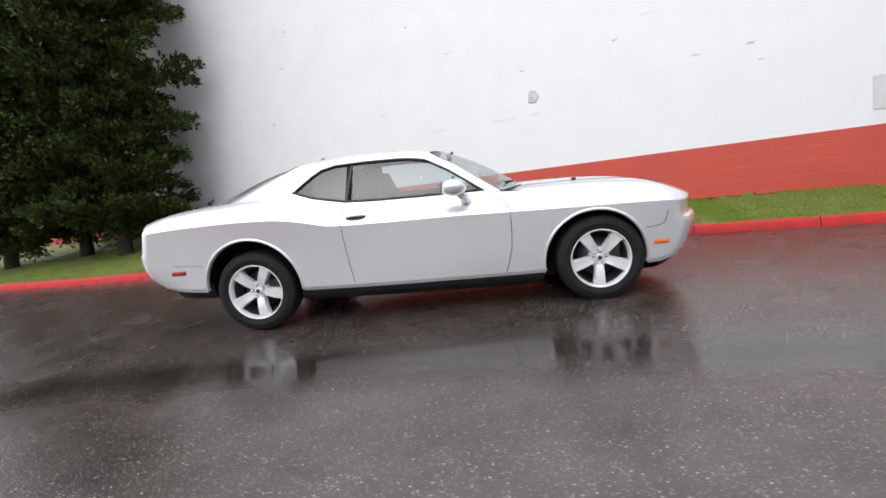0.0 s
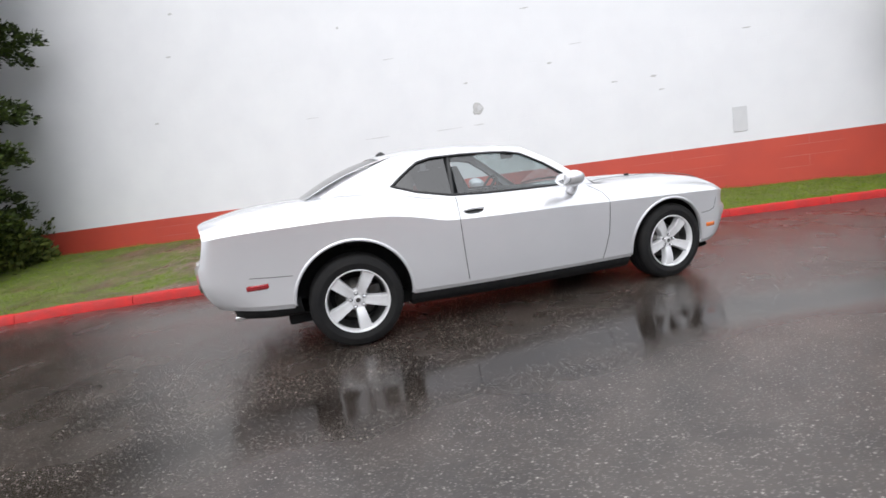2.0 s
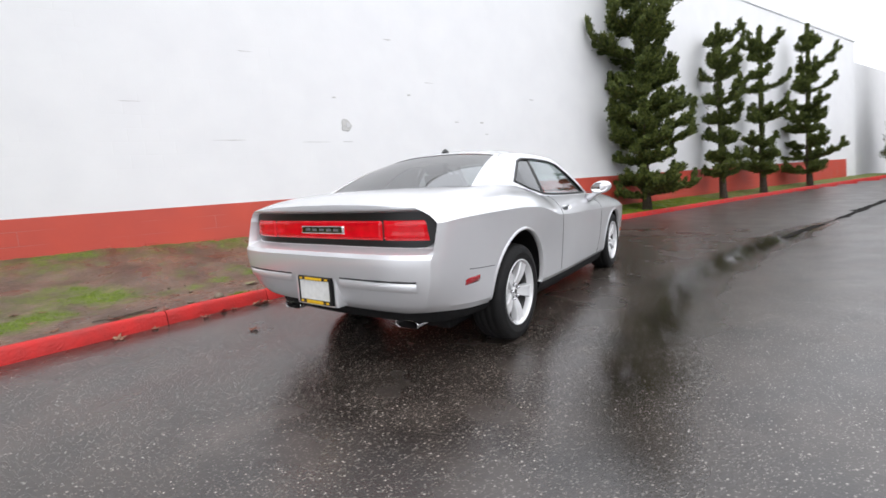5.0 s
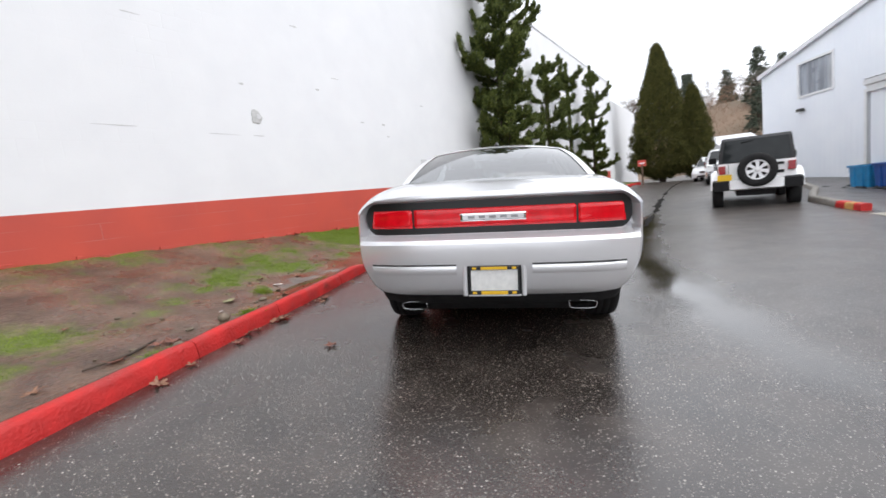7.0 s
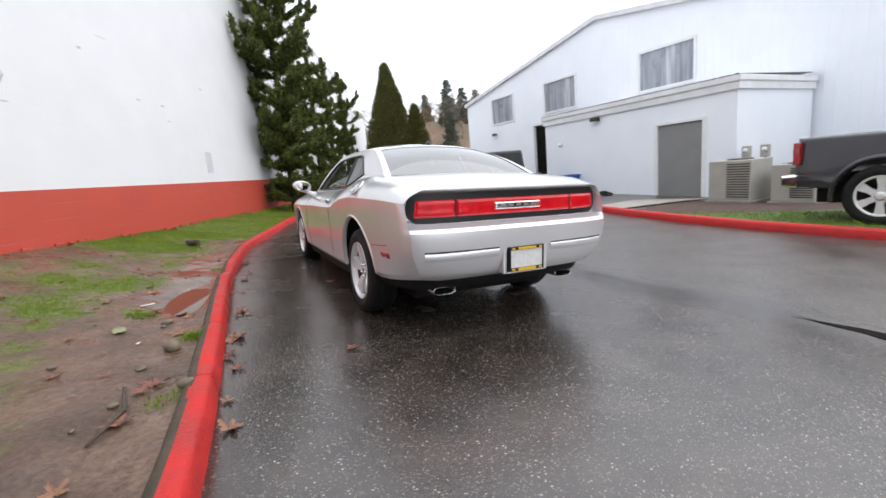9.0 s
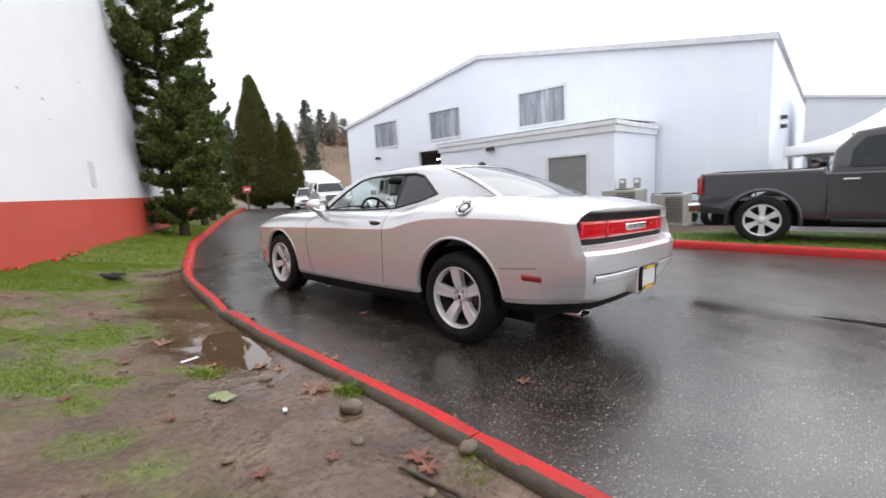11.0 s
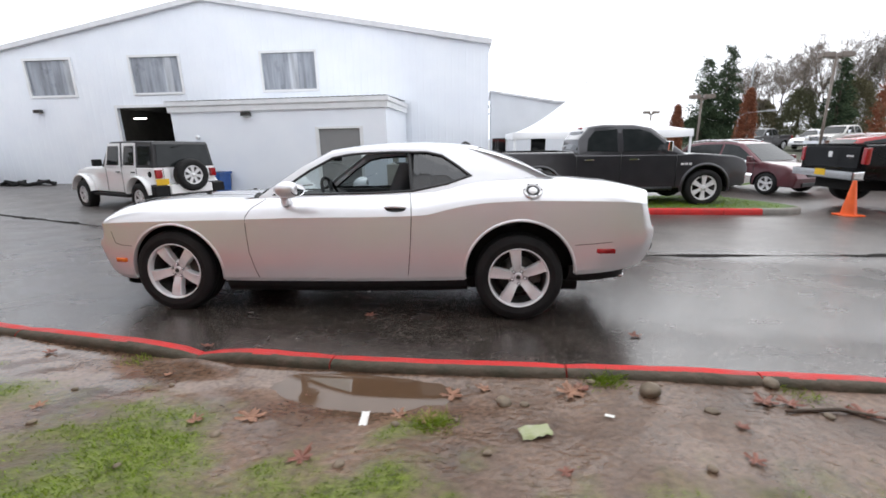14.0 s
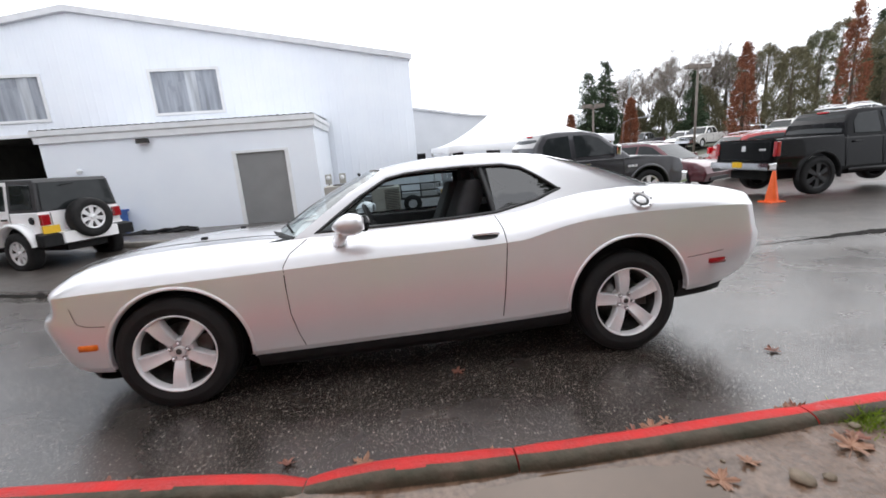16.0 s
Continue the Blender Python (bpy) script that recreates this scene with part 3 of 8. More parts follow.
for nm, bx_ in (("roof", box(-34, 30.1, 0.4, 26, 7.45, 7.6)), ("wall_rear", box(-34, 30.1, 26, 26.3, -0.5, 7.6))):
    tagged(part(nm, bx_, concrete if nm == "roof" else white_trim), "plain flat roof of the white building" if nm == "roof" else "plain rear wall of the white building", "roof" if nm == "roof" else "wall", kind="structure").matrix_basis = WALL
tagged(wall_far, "lower white wall section set back beyond the trees", "wall", kind="structure")

# ---- metal warehouse with a lean-to ----
FY0, FS = -15.215, 0.041  # facade line: y = FY0 + FS * x


def facade_y(x):
    return FY0 + FS * x


FAC = pose(0, FY0, 0, 0, 0, math.degrees(math.atan(FS)))
barn = empty("warehouse", FAC, "white ribbed metal warehouse with three upper windows", "building")
X0, X1, XA, ZE, ZA, ZB = -1.38, 22.0, 10.63, 5.38, 7.42, -0.45
holes = [(16.95, 19.1, 3.72, 5.26), (12.0, 14.25, 3.72, 5.26), (5.98, 8.38, 3.70, 5.26), (10.2, 15.2, ZB, 3.15)]


def roof_at(x):
    return lerp(x, [X0, XA, X1], [ZE, ZA, ZE])


def ribbed_wall(x0, x1, z0, top, holes, rib=0.3, depth=0.007, thick=-0.12):
    """A sheet wall with standing ribs; holes go through it."""
    bm = bmesh.new()
    xs = sorted({x0, x1, XA} | {h for q in holes for h in q[:2]} | {round(x0 + rib * k + o, 4) for k in range(int((x1 - x0) / rib) + 1) for o in (0.0, 0.025, 0.06, 0.085) if x0 < x0 + rib * k + o < x1})
    xs = [x for x in xs if x0 <= x <= x1]
    for a, b in zip(xs, xs[1:]):
        if b - a < 1e-4:
            continue

        def off(x):
            u = (x - x0) % rib
            return depth if 0.02 < u < 0.065 else 0.0

        spans = [(z0, None)]
        mid = (a + b) / 2
        cuts = sorted((q[2], q[3]) for q in holes if q[0] < mid < q[1])
        z, spans = z0, []
        for c0, c1 in cuts:
            if c0 > z:
                spans.append((z, c0))
            z = max(z, c1)
        spans.append((z, None))
        for s0, s1 in spans:
            za, zb = (top(a), top(b)) if s1 is None else (s1, s1)
            vs = [bm.verts.new(p) for p in ((a, off(a), s0), (b, off(b), s0), (b, off(b), zb), (a, off(a), za))]
            ws = [bm.verts.new((v.co.x, thick, v.co.z)) for v in vs]
            bm.faces.new(vs)
            bm.faces.new(ws[::-1])
            bm.faces.new((vs[1], vs[0], ws[0], ws[1]))
            bm.faces.new((vs[3], vs[2], ws[2], ws[3]))
            if any(abs(b - q[0]) < 1e-4 for q in holes) or b == x1:
                bm.faces.new((vs[2], vs[1], ws[1], ws[2]))
            if any(abs(a - q[1]) < 1e-4 for q in holes) or a == x0:
                bm.faces.new((vs[0], vs[3], ws[3], ws[0]))
    bmesh.ops.remove_doubles(bm, verts=bm.verts, dist=1e-4)
    bmesh.ops.recalc_face_normals(bm, faces=bm.faces)
    return bm


part("wall", ribbed_wall(X0, X1, ZB, roof_at, holes), white_metal, barn)
# side walls and back, roof sheets
part("side_wall", box(X0, X0 + 0.12, -26, -0.12, ZB, ZE), white_metal, barn)
part("side_wall", box(X1 - 0.12, X1, -26, -0.12, ZB, ZE), white_metal, barn)
part("back_wall", prism([(X0, ZB), (X1, ZB), (X1, ZE), (XA, ZA), (X0, ZE)], -26.15, -26.0), white_metal, barn)
part("floor_slab", box(X0 + 0.12, X1 - 0.12, -26, -0.12, -0.7, -0.36), concrete, barn)
bm = bmesh.new()
for xa, xb in ((X0 - 0.12, XA), (XA, X1 + 0.12)):
    za, zb = (ZE - 0.02, ZA) if xb == XA else (ZA, ZE - 0.02)
    rows = [[(xa, 0.16, za + 0.10), (xb, 0.16, zb + 0.10)], [(xa, -26, za + 0.10), (xb, -26, zb + 0.10)], [(xa, -26, za), (xb, -26, zb)], [(xa, 0.16, za), (xb, 0.16, zb)], [(xa, 0.16, za + 0.10), (xb, 0.16, zb + 0.10)]]
    grid_mesh(rows, bm, smooth=False)
bmesh.ops.recalc_face_normals(bm, faces=bm.faces)
part("roof", bm, roof_metal, barn)
bm = bmesh.new()
for xa, za, xb, zb in ((X0 - 0.1, ZE - 0.12, XA, ZA - 0.1), (XA, ZA - 0.1, X1 + 0.1, ZE - 0.12)):
    vs = [bm.verts.new(p) for p in ((xa, 0.17, za), (xb, 0.17, zb), (xb, 0.17, zb + 0.2), (xa, 0.17, za + 0.2))]
    ws = [bm.verts.new((v.co.x, 0.03, v.co.z)) for v in vs]
    bm.faces.new(vs), bm.faces.new(ws[::-1])
    for k in range(4):
        bm.faces.new((vs[k], ws[k], ws[(k + 1) % 4], vs[(k + 1) % 4]))
bmesh.ops.recalc_face_normals(bm, faces=bm.faces)
part("gable_trim", bm, roof_metal, barn, "pale grey metal gable trim")

# upper windows of ribbed translucent sheet
dull_sheet = mat("streaked_window_sheet", (0.30, 0.33, 0.37), (0.20, 0.22, 0.25), 2.5, 0.25, rough2=0.5, bump=0.1, bscale=30)
pale_sheet = mat("pale_window_sheet", (0.46, 0.49, 0.52), (0.30, 0.32, 0.35), 1.8, 0.3)
# upright streaks paint soft reflections into the panes' colour
for m_, c in ((pale_sheet, (0.54, 0.57, 0.61)), (dull_sheet, (0.37, 0.40, 0.45))):
    t_, b_ = nodes_of(m_)
    g_ = t_.nodes.new("ShaderNodeNewGeometry")
    sc = t_.nodes.new("ShaderNodeVectorMath")
    sc.operation = "MULTIPLY"
    sc.inputs[1].default_value = (5, 5, 0.5)
    ns = t_.nodes.new("ShaderNodeTexNoise")
    ns.inputs["Scale"].default_value, ns.inputs["Detail"].default_value = 1.0, 4
    cr = t_.nodes.new("ShaderNodeValToRGB")
    cr.color_ramp.elements[0].position, cr.color_ramp.elements[1].position = 0.36, 0.66
    cr.color_ramp.elements[0].color, cr.color_ramp.elements[1].color = tuple(v * 0.55 for v in c) + (1,), c + (1,)
    t_.links.new(g_.outputs["Position"], sc.inputs[0])
    t_.links.new(sc.outputs["Vector"], ns.inputs["Vector"])
    t_.links.new(ns.outputs["Fac"], cr.inputs["Fac"])
    t_.links.new(cr.outputs["Color"], b_.inputs["Base Color"])
for wi, (wx0, wx1, wz0, wz1) in enumerate(holes[:3]):
    fr = bmesh.new()
    for a, b, c, d in ((wx0 - 0.06, wx0 + 0.04, wz0 - 0.06, wz1 + 0.06), (wx1 - 0.04, wx1 + 0.06, wz0 - 0.06, wz1 + 0.06), (wx0 + 0.04, wx1 - 0.04, wz1 - 0.04, wz1 + 0.06), (wx0 + 0.04, wx1 - 0.04, wz0 - 0.06, wz0 + 0.04)):
        add_box(fr, a, b, -0.05, 0.045, c, d, 0.006)
    win = part("window", fr, white_trim, barn, "upper window of ribbed sheet with reflections painted as streaks")
    n = 6
    for k in range(n):
        a, b = wx0 + 0.04 + (wx1 - wx0 - 0.08) * k / n, wx0 + 0.04 + (wx1 - wx0 - 0.08) * (k + 1) / n
        rows = []
        for j in range(13):
            x = a + (b - a) * j / 12
            y = -0.03 + 0.018 * math.sin(j / 12 * math.pi * 2)
            rows.append([(x, y, wz0 + 0.04), (x, y, wz1 - 0.04)])
        part("pane", grid_mesh(rows), pale_sheet if (wi * 7 + k * 5) % 6 == 0 else dull_sheet, win)

# dark inside of the open bay with strip lights
lamp_glow = bpy.data.materials.new("strip_light")
lamp_glow.use_nodes = True
nodes_of(lamp_glow)[1].inputs["Emission Color"].default_value = (1, 0.97, 0.9, 1)
nodes_of(lamp_glow)[1].inputs["Emission Strength"].default_value = 6
for lx, ly in ((12.2, -4), (14.2, -5), (13.0, -9), (15.4, -9.5), (17.6, -4.5)):
    part("strip_light", box(lx - 0.32, lx + 0.32, ly - 0.05, ly + 0.05, 3.15 + 0.05 * ly, 3.22 + 0.05 * ly, 0.01), lamp_glow, barn, "glowing strip light")
# the bay's shade is put into the dark colour of these inner sheets
inner_dark = mat("painted_shade_sheet", (0.11, 0.105, 0.10), (0.07, 0.068, 0.065), 2, 0.7)
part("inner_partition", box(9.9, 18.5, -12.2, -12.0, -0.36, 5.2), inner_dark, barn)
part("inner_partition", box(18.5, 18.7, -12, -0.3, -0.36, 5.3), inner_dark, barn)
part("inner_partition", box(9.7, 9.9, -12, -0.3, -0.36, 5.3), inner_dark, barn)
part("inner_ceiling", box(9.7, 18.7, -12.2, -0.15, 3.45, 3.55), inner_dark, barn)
bm = bmesh.new()
add_box(bm, 15.2, 15.32, -0.02, 0.05, ZB, 3.27, 0.008)
add_box(bm, 10.0, 15.2, -0.02, 0.05, 3.15, 3.27, 0.008)
part("bay_frame", bm, white_trim, barn)

# lean-to shed
SX0, SX1, SY = 2.18, 10.08, -11.05
shed = empty("shed", Matrix.Identity(4), "smooth white painted lean-to with a grey door", "shed")
SD = [(3.08, 4.68, -0.45, 1.98)]
XA_keep, XA = XA, SX0
bm = ribbed_wall(SX0, SX1, -0.55, lambda x: 2.75, SD, rib=0.24, depth=0.0, thick=-0.1)
XA = XA_keep
bmesh.ops.transform(bm, matrix=Matrix.Translation((0, SY, 0)), verts=bm.verts)
part("wall", bm, white_metal, shed)
part("side_wall", box(SX0, SX0 + 0.1, facade_y(2) + 0.13, SY - 0.1, -0.55, 2.75), white_metal, shed)
part("side_wall", box(SX1 - 0.1, SX1, facade_y(10) + 0.13, SY - 0.1, -0.55, 2.75), white_metal, shed)


def gutter_run(pts, name):
    bm = bmesh.new()
    rows = []
    for (x, y, nx, ny) in pts:
        rows.append([(x + nx * o, y + ny * o, z) for o, z in ((0.0, 2.62), (0.07, 2.62), (0.075, 2.80), (0.12, 2.84), (0.12, 2.97), (0.10, 2.985), (0.02, 2.985), (0.0, 2.9))])
    grid_mesh(rows, bm, smooth=False)
    bmesh.ops.recalc_face_normals(bm, faces=bm.faces)
    return part(name, bm, white_trim, shed, "white metal fascia")


gutter_run([(SX1, facade_y(10) + 0.14, 1, 0), (SX1, SY, 1, 1), (SX0, SY, -1, 1), (SX0, facade_y(2) + 0.14, -1, 0)], "fascia")
rows = []
for k in range(160):
    x = SX0 - 0.1 + (SX1 - SX0 + 0.2) * k / 159
    z = 0.02 * (1 if k % 4 in (1, 2) else 0)
    rows.append([(x, SY + 0.13, 2.995 + z), (x, facade_y(x) + 0.14, 3.10 + z)])
part("roof", grid_mesh(rows, smooth=False), roof_metal, shed, "ribbed metal roof sheet")
door = part("door", box(3.14, 4.62, SY - 0.06, SY - 0.03, -0.42, 1.94, 0.004), grey_door, shed, "flat grey steel door")
bm = bmesh.new()
add_box(bm, 3.02, 3.14, SY - 0.08, SY + 0.035, -0.45, 2.02, 0.006)
add_box(bm, 4.62, 4.74, SY - 0.08, SY + 0.035, -0.45, 2.02, 0.006)
add_box(bm, 3.14, 4.62, SY - 0.08, SY + 0.035, 1.94, 2.02, 0.006)
part("door_frame", bm, white_trim, shed)


def wall_lamp(m):
    l = empty("wall_lamp", m, "grey box floodlight on the wall", "wall lamp", group="wall floodlights")
    bm = prism([(-0.16, -0.06), (0.16, -0.06), (0.14, 0.08), (-0.14, 0.08)], 0.0, 0.2, 0.012)
    part("housing", bm, dark_metal, l)
    part("lens", box(-0.13, 0.13, 0.02, 0.185, -0.075, -0.062, 0.004), white_trim, l)
    part("bracket", box(-0.04, 0.04, -0.01, 0.02, -0.08, 0.12, 0.004), roof_metal, l)
    return l


lamp0 = wall_lamp(Matrix.Translation((7.18, SY + 0.012, 2.5)))
copy_thing(lamp0, FAC @ Matrix.Translation((18.85, 0.03, 3.08)))
for lz in (3.05, 2.7):
    c_ = copy_thing(lamp0, FAC @ Matrix.Translation((X0 - 0.02, -1.2 - 2.6 * (lz < 3.2), lz)) @ Matrix.Rotation(math.pi / 2, 4, "Z"))
cam_dome = tagged(part("security_camera", lathe([(0.0, 0.07), (0.05, 0.08), (0.1, 0.05), (0.12, 0.001)], 16), white_trim), "small white dome camera on the shed wall", "camera")
cam_dome.matrix_basis = Matrix.Translation((9.15, SY + 0.01, 1.75))

# marks on the painted wall
scar = mat("bare_block_scar", (0.60, 0.595, 0.585), (0.46, 0.455, 0.445), 25, 0.8, bump=0.8, bscale=60)
putty = mat("grey_patch_paint", (0.64, 0.64, 0.645), (0.59, 0.59, 0.595), 5, 0.6)


def wall_mark(s, z, w, h, material, name="paint_scar", jag=0.25, depth=0.003):
    """A rough-edged scar or patch standing slightly off the wall."""
    bm = bmesh.new()
    n = 16
    ring = []
    for k in range(n):
        a = k * math.tau / n
        r = 1 + jag * noise.noise((s * 3 + math.cos(a) * 1.5, z * 5, math.sin(a) * 1.5)) * 2
        ring.append((s + w * r * math.cos(a), z + h * r * math.sin(a)))
    a_ = [bm.verts.new((x, -0.001, q)) for x, q in ring]
    b_ = [bm.verts.new((s + (x - s) * 0.85, -depth, z + (q - z) * 0.85)) for x, q in ring]
    bm.faces.new(b_)
    for k in range(n):
        bm.faces.new((a_[k], a_[(k + 1) % n], b_[(k + 1) % n], b_[k]))
    bmesh.ops.recalc_face_normals(bm, faces=bm.faces)
    return part(name, bm, material, wall_west)
for s_, z_, w_, h_ in ((1.5, 3.335, 0.05, 0.022), (3.37, 2.81, 0.06, 0.02), (3.5, 2.55, 0.05, 0.015), (2.66, 2.81, 0.07, 0.012), (-0.13, 3.21, 0.05, 0.016), (0.05, 2.39, 0.10, 0.008), (-2.53, 4.65, 0.03, 0.02),
                       (-6.0, 5.5, 0.05, 0.02), (-6.73, 3.38, 0.05, 0.02), (-6.2, 4.67, 0.06, 0.018), (1.13, 4.41, 0.09, 0.012), (5.03, 3.41, 0.08, 0.012), (-2.0, 2.42, 0.22, 0.006), (-0.55, 2.385, 0.3, 0.005), (-1.6, 3.9, 0.12, 0.006), (2.0, 3.62, 0.12, 0.006), (-3.3, 3.0, 0.16, 0.006)):
    wall_mark(s_, z_, w_, h_, scar)
wall_mark(0.06, 2.69, 0.10, 0.115, scar, "wall_scar", 0.2, 0.012)
wall_mark(0.09, 2.70, 0.045, 0.05, putty, "wall_scar", 0.2, 0.02)
part("wall_patch", box(4.71, 4.96, -0.012, 0.01, 1.58, 2.03, 0.004), putty, wall_west, "flat grey painted cover plate")
# loose rubble along the foot of the wall
for k in range(26):
    s_ = -4.2 + 8 * random.random()
    part("crumbled_mortar", box(-0.05, 0.05, -0.02, 0.02, -0.015, 0.02, 0.006), wall_red, wall_west).matrix_basis = Matrix.Translation((s_, -0.05 - 0.05 * random.random(), verge_z(*(WALL @ Vector((s_, -0.06, 0))).xy) + 0.015)) @ pose(0, 0, 0, random.uniform(-9, 9), random.uniform(-9, 9), random.uniform(-30, 30)) @ Matrix.Diagonal((random.uniform(0.5, 2.2), 1, random.uniform(0.6, 1.3), 1))

# ---- planting bed, driveway apron and grass island on the far side ----
def island_z(x, y):
    return lerp(y, [-12, -9, -5.2], [-0.42, -0.22, -0.06])


mulch = mat("bark_mulch", (0.10, 0.055, 0.04), (0.05, 0.03, 0.024), 9, 0.85, bump=1.0, bscale=35)
grass_ground = mat("island_turf", (0.10, 0.17, 0.035), (0.06, 0.10, 0.025), 5, 0.8, bump=0.8, bscale=60)
pale_concrete = mat("pale_concrete", (0.36, 0.33, 0.28), (0.28, 0.26, 0.22), 2, 0.6, bump=0.3, bscale=50)


def far_patch(name, front, back, material, lift, label, category):
    """A ground sheet between two lines of points."""
    rows = []
    for i in range(13):
        f = i / 12
        row = []
        for (x0, y0), (x1, y1) in zip(front, back):
            x, y = x0 + (x1 - x0) * f, y0 + (y1 - y0) * f
            row.append((x, y, island_z(x, y) + lift + 0.02 * noise.noise((x * 3, y * 3, 1)) * (material is not pale_concrete)))
        rows.append(row)
    bm = grid_mesh(rows[::-1])
    bmesh.ops.recalc_face_normals(bm, faces=bm.faces)
    if sum(f.normal.z for f in bm.faces) < 0:
        bmesh.ops.reverse_faces(bm, faces=bm.faces)
    return tagged(part(name, bm, material), label, category, kind="structure")


bed_line = [(3.45, -6.2), (4.3, -6.35), (5.05, -6.6), (5.95, -6.85), (7.0, -7.5), (9.0, -8.8), (12.8, -10.7), (15.0, -12.1)]
far_patch("planting_bed", [(x, y - 0.1) for x, y in bed_line[:6]], [(3.9, -11.0), (5.0, -11.0), (6.0, -11.0), (7.2, -11.0), (8.6, -11.0), (10.0, -11.0)], mulch, 0.0, "dark wet mulch in a planting bed", "planting bed")
far_patch("apron", [(2.15, -5.75), (2.5, -5.85), (2.9, -5.98), (3.5, -6.12)], [(2.6, -11.0), (3.3, -11.0), (4.2, -11.0), (5.6, -11.0)], pale_concrete, 0.012, "worn pale concrete apron to the shed door", "apron")
far_patch("grass_island", [(-8.0, -5.75), (-7.4, -5.42), (-6, -5.33), (-3, -5.26), (-1.0, -5.32), (0, -5.4), (0.8, -5.54)], [(-8.1, -6.5), (-7.6, -8.3), (-6, -8.7), (-3, -8.8), (-1.3, -8.4), (-0.4, -6.9), (0.7, -6.0)], grass_ground, 0.0, "short green grass island behind the far kerb", "grass")
far_patch("mulch_strip", [(-1.6, -7.6), (-0.6, -6.2), (0.6, -5.56), (1.4, -5.68), (2.15, -5.84)], [(-1.6, -13.0), (-0.4, -13.0), (0.6, -13.0), (1.4, -12.5), (2.5, -11.1)], mulch, -0.02, "dark mulch round the air conditioning units", "planting bed")

far_kerb = empty("far_kerb", label="red and grey concrete kerb round the island", category="kerb", kind="structure")


def line_kerb(pts, material, parent):
    """A kerb length along points; its road side is to the right of travel."""
    P = [Vector((x, y, 0)) for x, y in pts]
    rows = []
    for i, p in enumerate(P):
        d = (P[min(i + 1, len(P) - 1)] - P[max(i - 1, 0)]).normalized()
        nrm = Vector((-d.y, d.x, 0))
        z = ground_z(p.x, p.y)
        rows.append([tuple(p + nrm * a + Vector((0, 0, z + h))) for a, h in ((-0.01, -0.15), (-0.008, 0.03), (0.0, 0.10), (0.02, 0.125), (0.13, 0.125), (0.15, 0.11), (0.15, -0.15))])
    bm = grid_mesh(rows)
    for r in (rows[0], rows[-1]):
        bm.faces.new([bm.verts.new(q) for q in r])
    bmesh.ops.recalc_face_normals(bm, faces=bm.faces)
    return part("kerb_block", bm, material, parent)


def run_kerb(pts, material, parent, length=1.8):
    """Split a line of points into kerb lengths."""
    dense = []
    for (x0, y0), (x1, y1) in zip(pts, pts[1:]):
        n = max(1, int(math.hypot(x1 - x0, y1 - y0) / 0.3))
        dense += [(x0 + (x1 - x0) * k / n, y0 + (y1 - y0) * k / n) for k in range(n)]
    dense.append(pts[-1])
    step = max(2, int(length / 0.3))
    for i in range(0, len(dense) - 1, step):
        seg = dense[i:i + step + 1]
        if len(seg) > 1:
            line_kerb(seg, material, parent)


grey_kerb = mat("grey_kerb", (0.26, 0.24, 0.21), (0.17, 0.155, 0.14), 5, 0.7, bump=0.5, bscale=50)
run_kerb([(2.2, -5.8), (1.2, -5.55), (0, -5.32), (-1.5, -5.18), (-4, -5.2), (-6.2, -5.24)], kerb_red, far_kerb)
run_kerb([(-6.21, -5.24), (-7.0, -5.28)], kerb_red, far_kerb)
run_kerb([(-7.01, -5.28), (-7.5, -5.34), (-7.85, -5.5), (-8.1, -5.8), (-8.2, -6.4), (-8.0, -7.6), (-7.7, -8.5)], grey_kerb, far_kerb)
bed_kerb = empty("bed_kerb", label="grey concrete kerb with a red painted end", category="kerb", kind="structure")
run_kerb(bed_line[::-1][:-2], grey_kerb, bed_kerb)
run_kerb([(5.05, -6.6), (4.35, -6.36)], grey_kerb, bed_kerb)
run_kerb([(4.34, -6.355), (4.0, -6.28)], kerb_red, bed_kerb)
run_kerb([(3.99, -6.277), (3.7, -6.22)], mat("worn_yellow_kerb", (0.55, 0.36, 0.1), (0.42, 0.12, 0.05), 12, 0.6, bump=0.4), bed_kerb)
run_kerb([(3.69, -6.218), (3.45, -6.17)], kerb_red, bed_kerb)

# air conditioning units on a slab
def condenser(m, w, d, h, label):
    u = empty("air_conditioner", m, label, "air conditioner", group="outdoor units beside the shed")
    part("cabinet", box(-w / 2, w / 2, -d / 2, d / 2, 0.08, h, 0.015), mat_unit, u)
    part("base", box(-w / 2 - 0.05, w / 2 + 0.05, -d / 2 - 0.05, d / 2 + 0.05, 0.0, 0.08, 0.01), concrete, u)
    for k in range(14):
        z = 0.16 + (h - 0.26) * k / 13
        part("louvre", box(-w / 2 + 0.04, w / 2 * 0.1, d / 2 - 0.004, d / 2 + 0.012, z, z + 0.022), dark_metal, u)
    for k in range(14):
        z = 0.16 + (h - 0.26) * k / 13
        part("louvre", box(w / 2 - 0.004, w / 2 + 0.012, -d / 2 + 0.05, d / 2 - 0.05, z, z + 0.022), dark_metal, u)
    top = part("fan_grille", lathe([(h, 0.28), (h + 0.03, 0.27), (h + 0.035, 0.02)], 24, "z"), dark_metal, u)
    return u


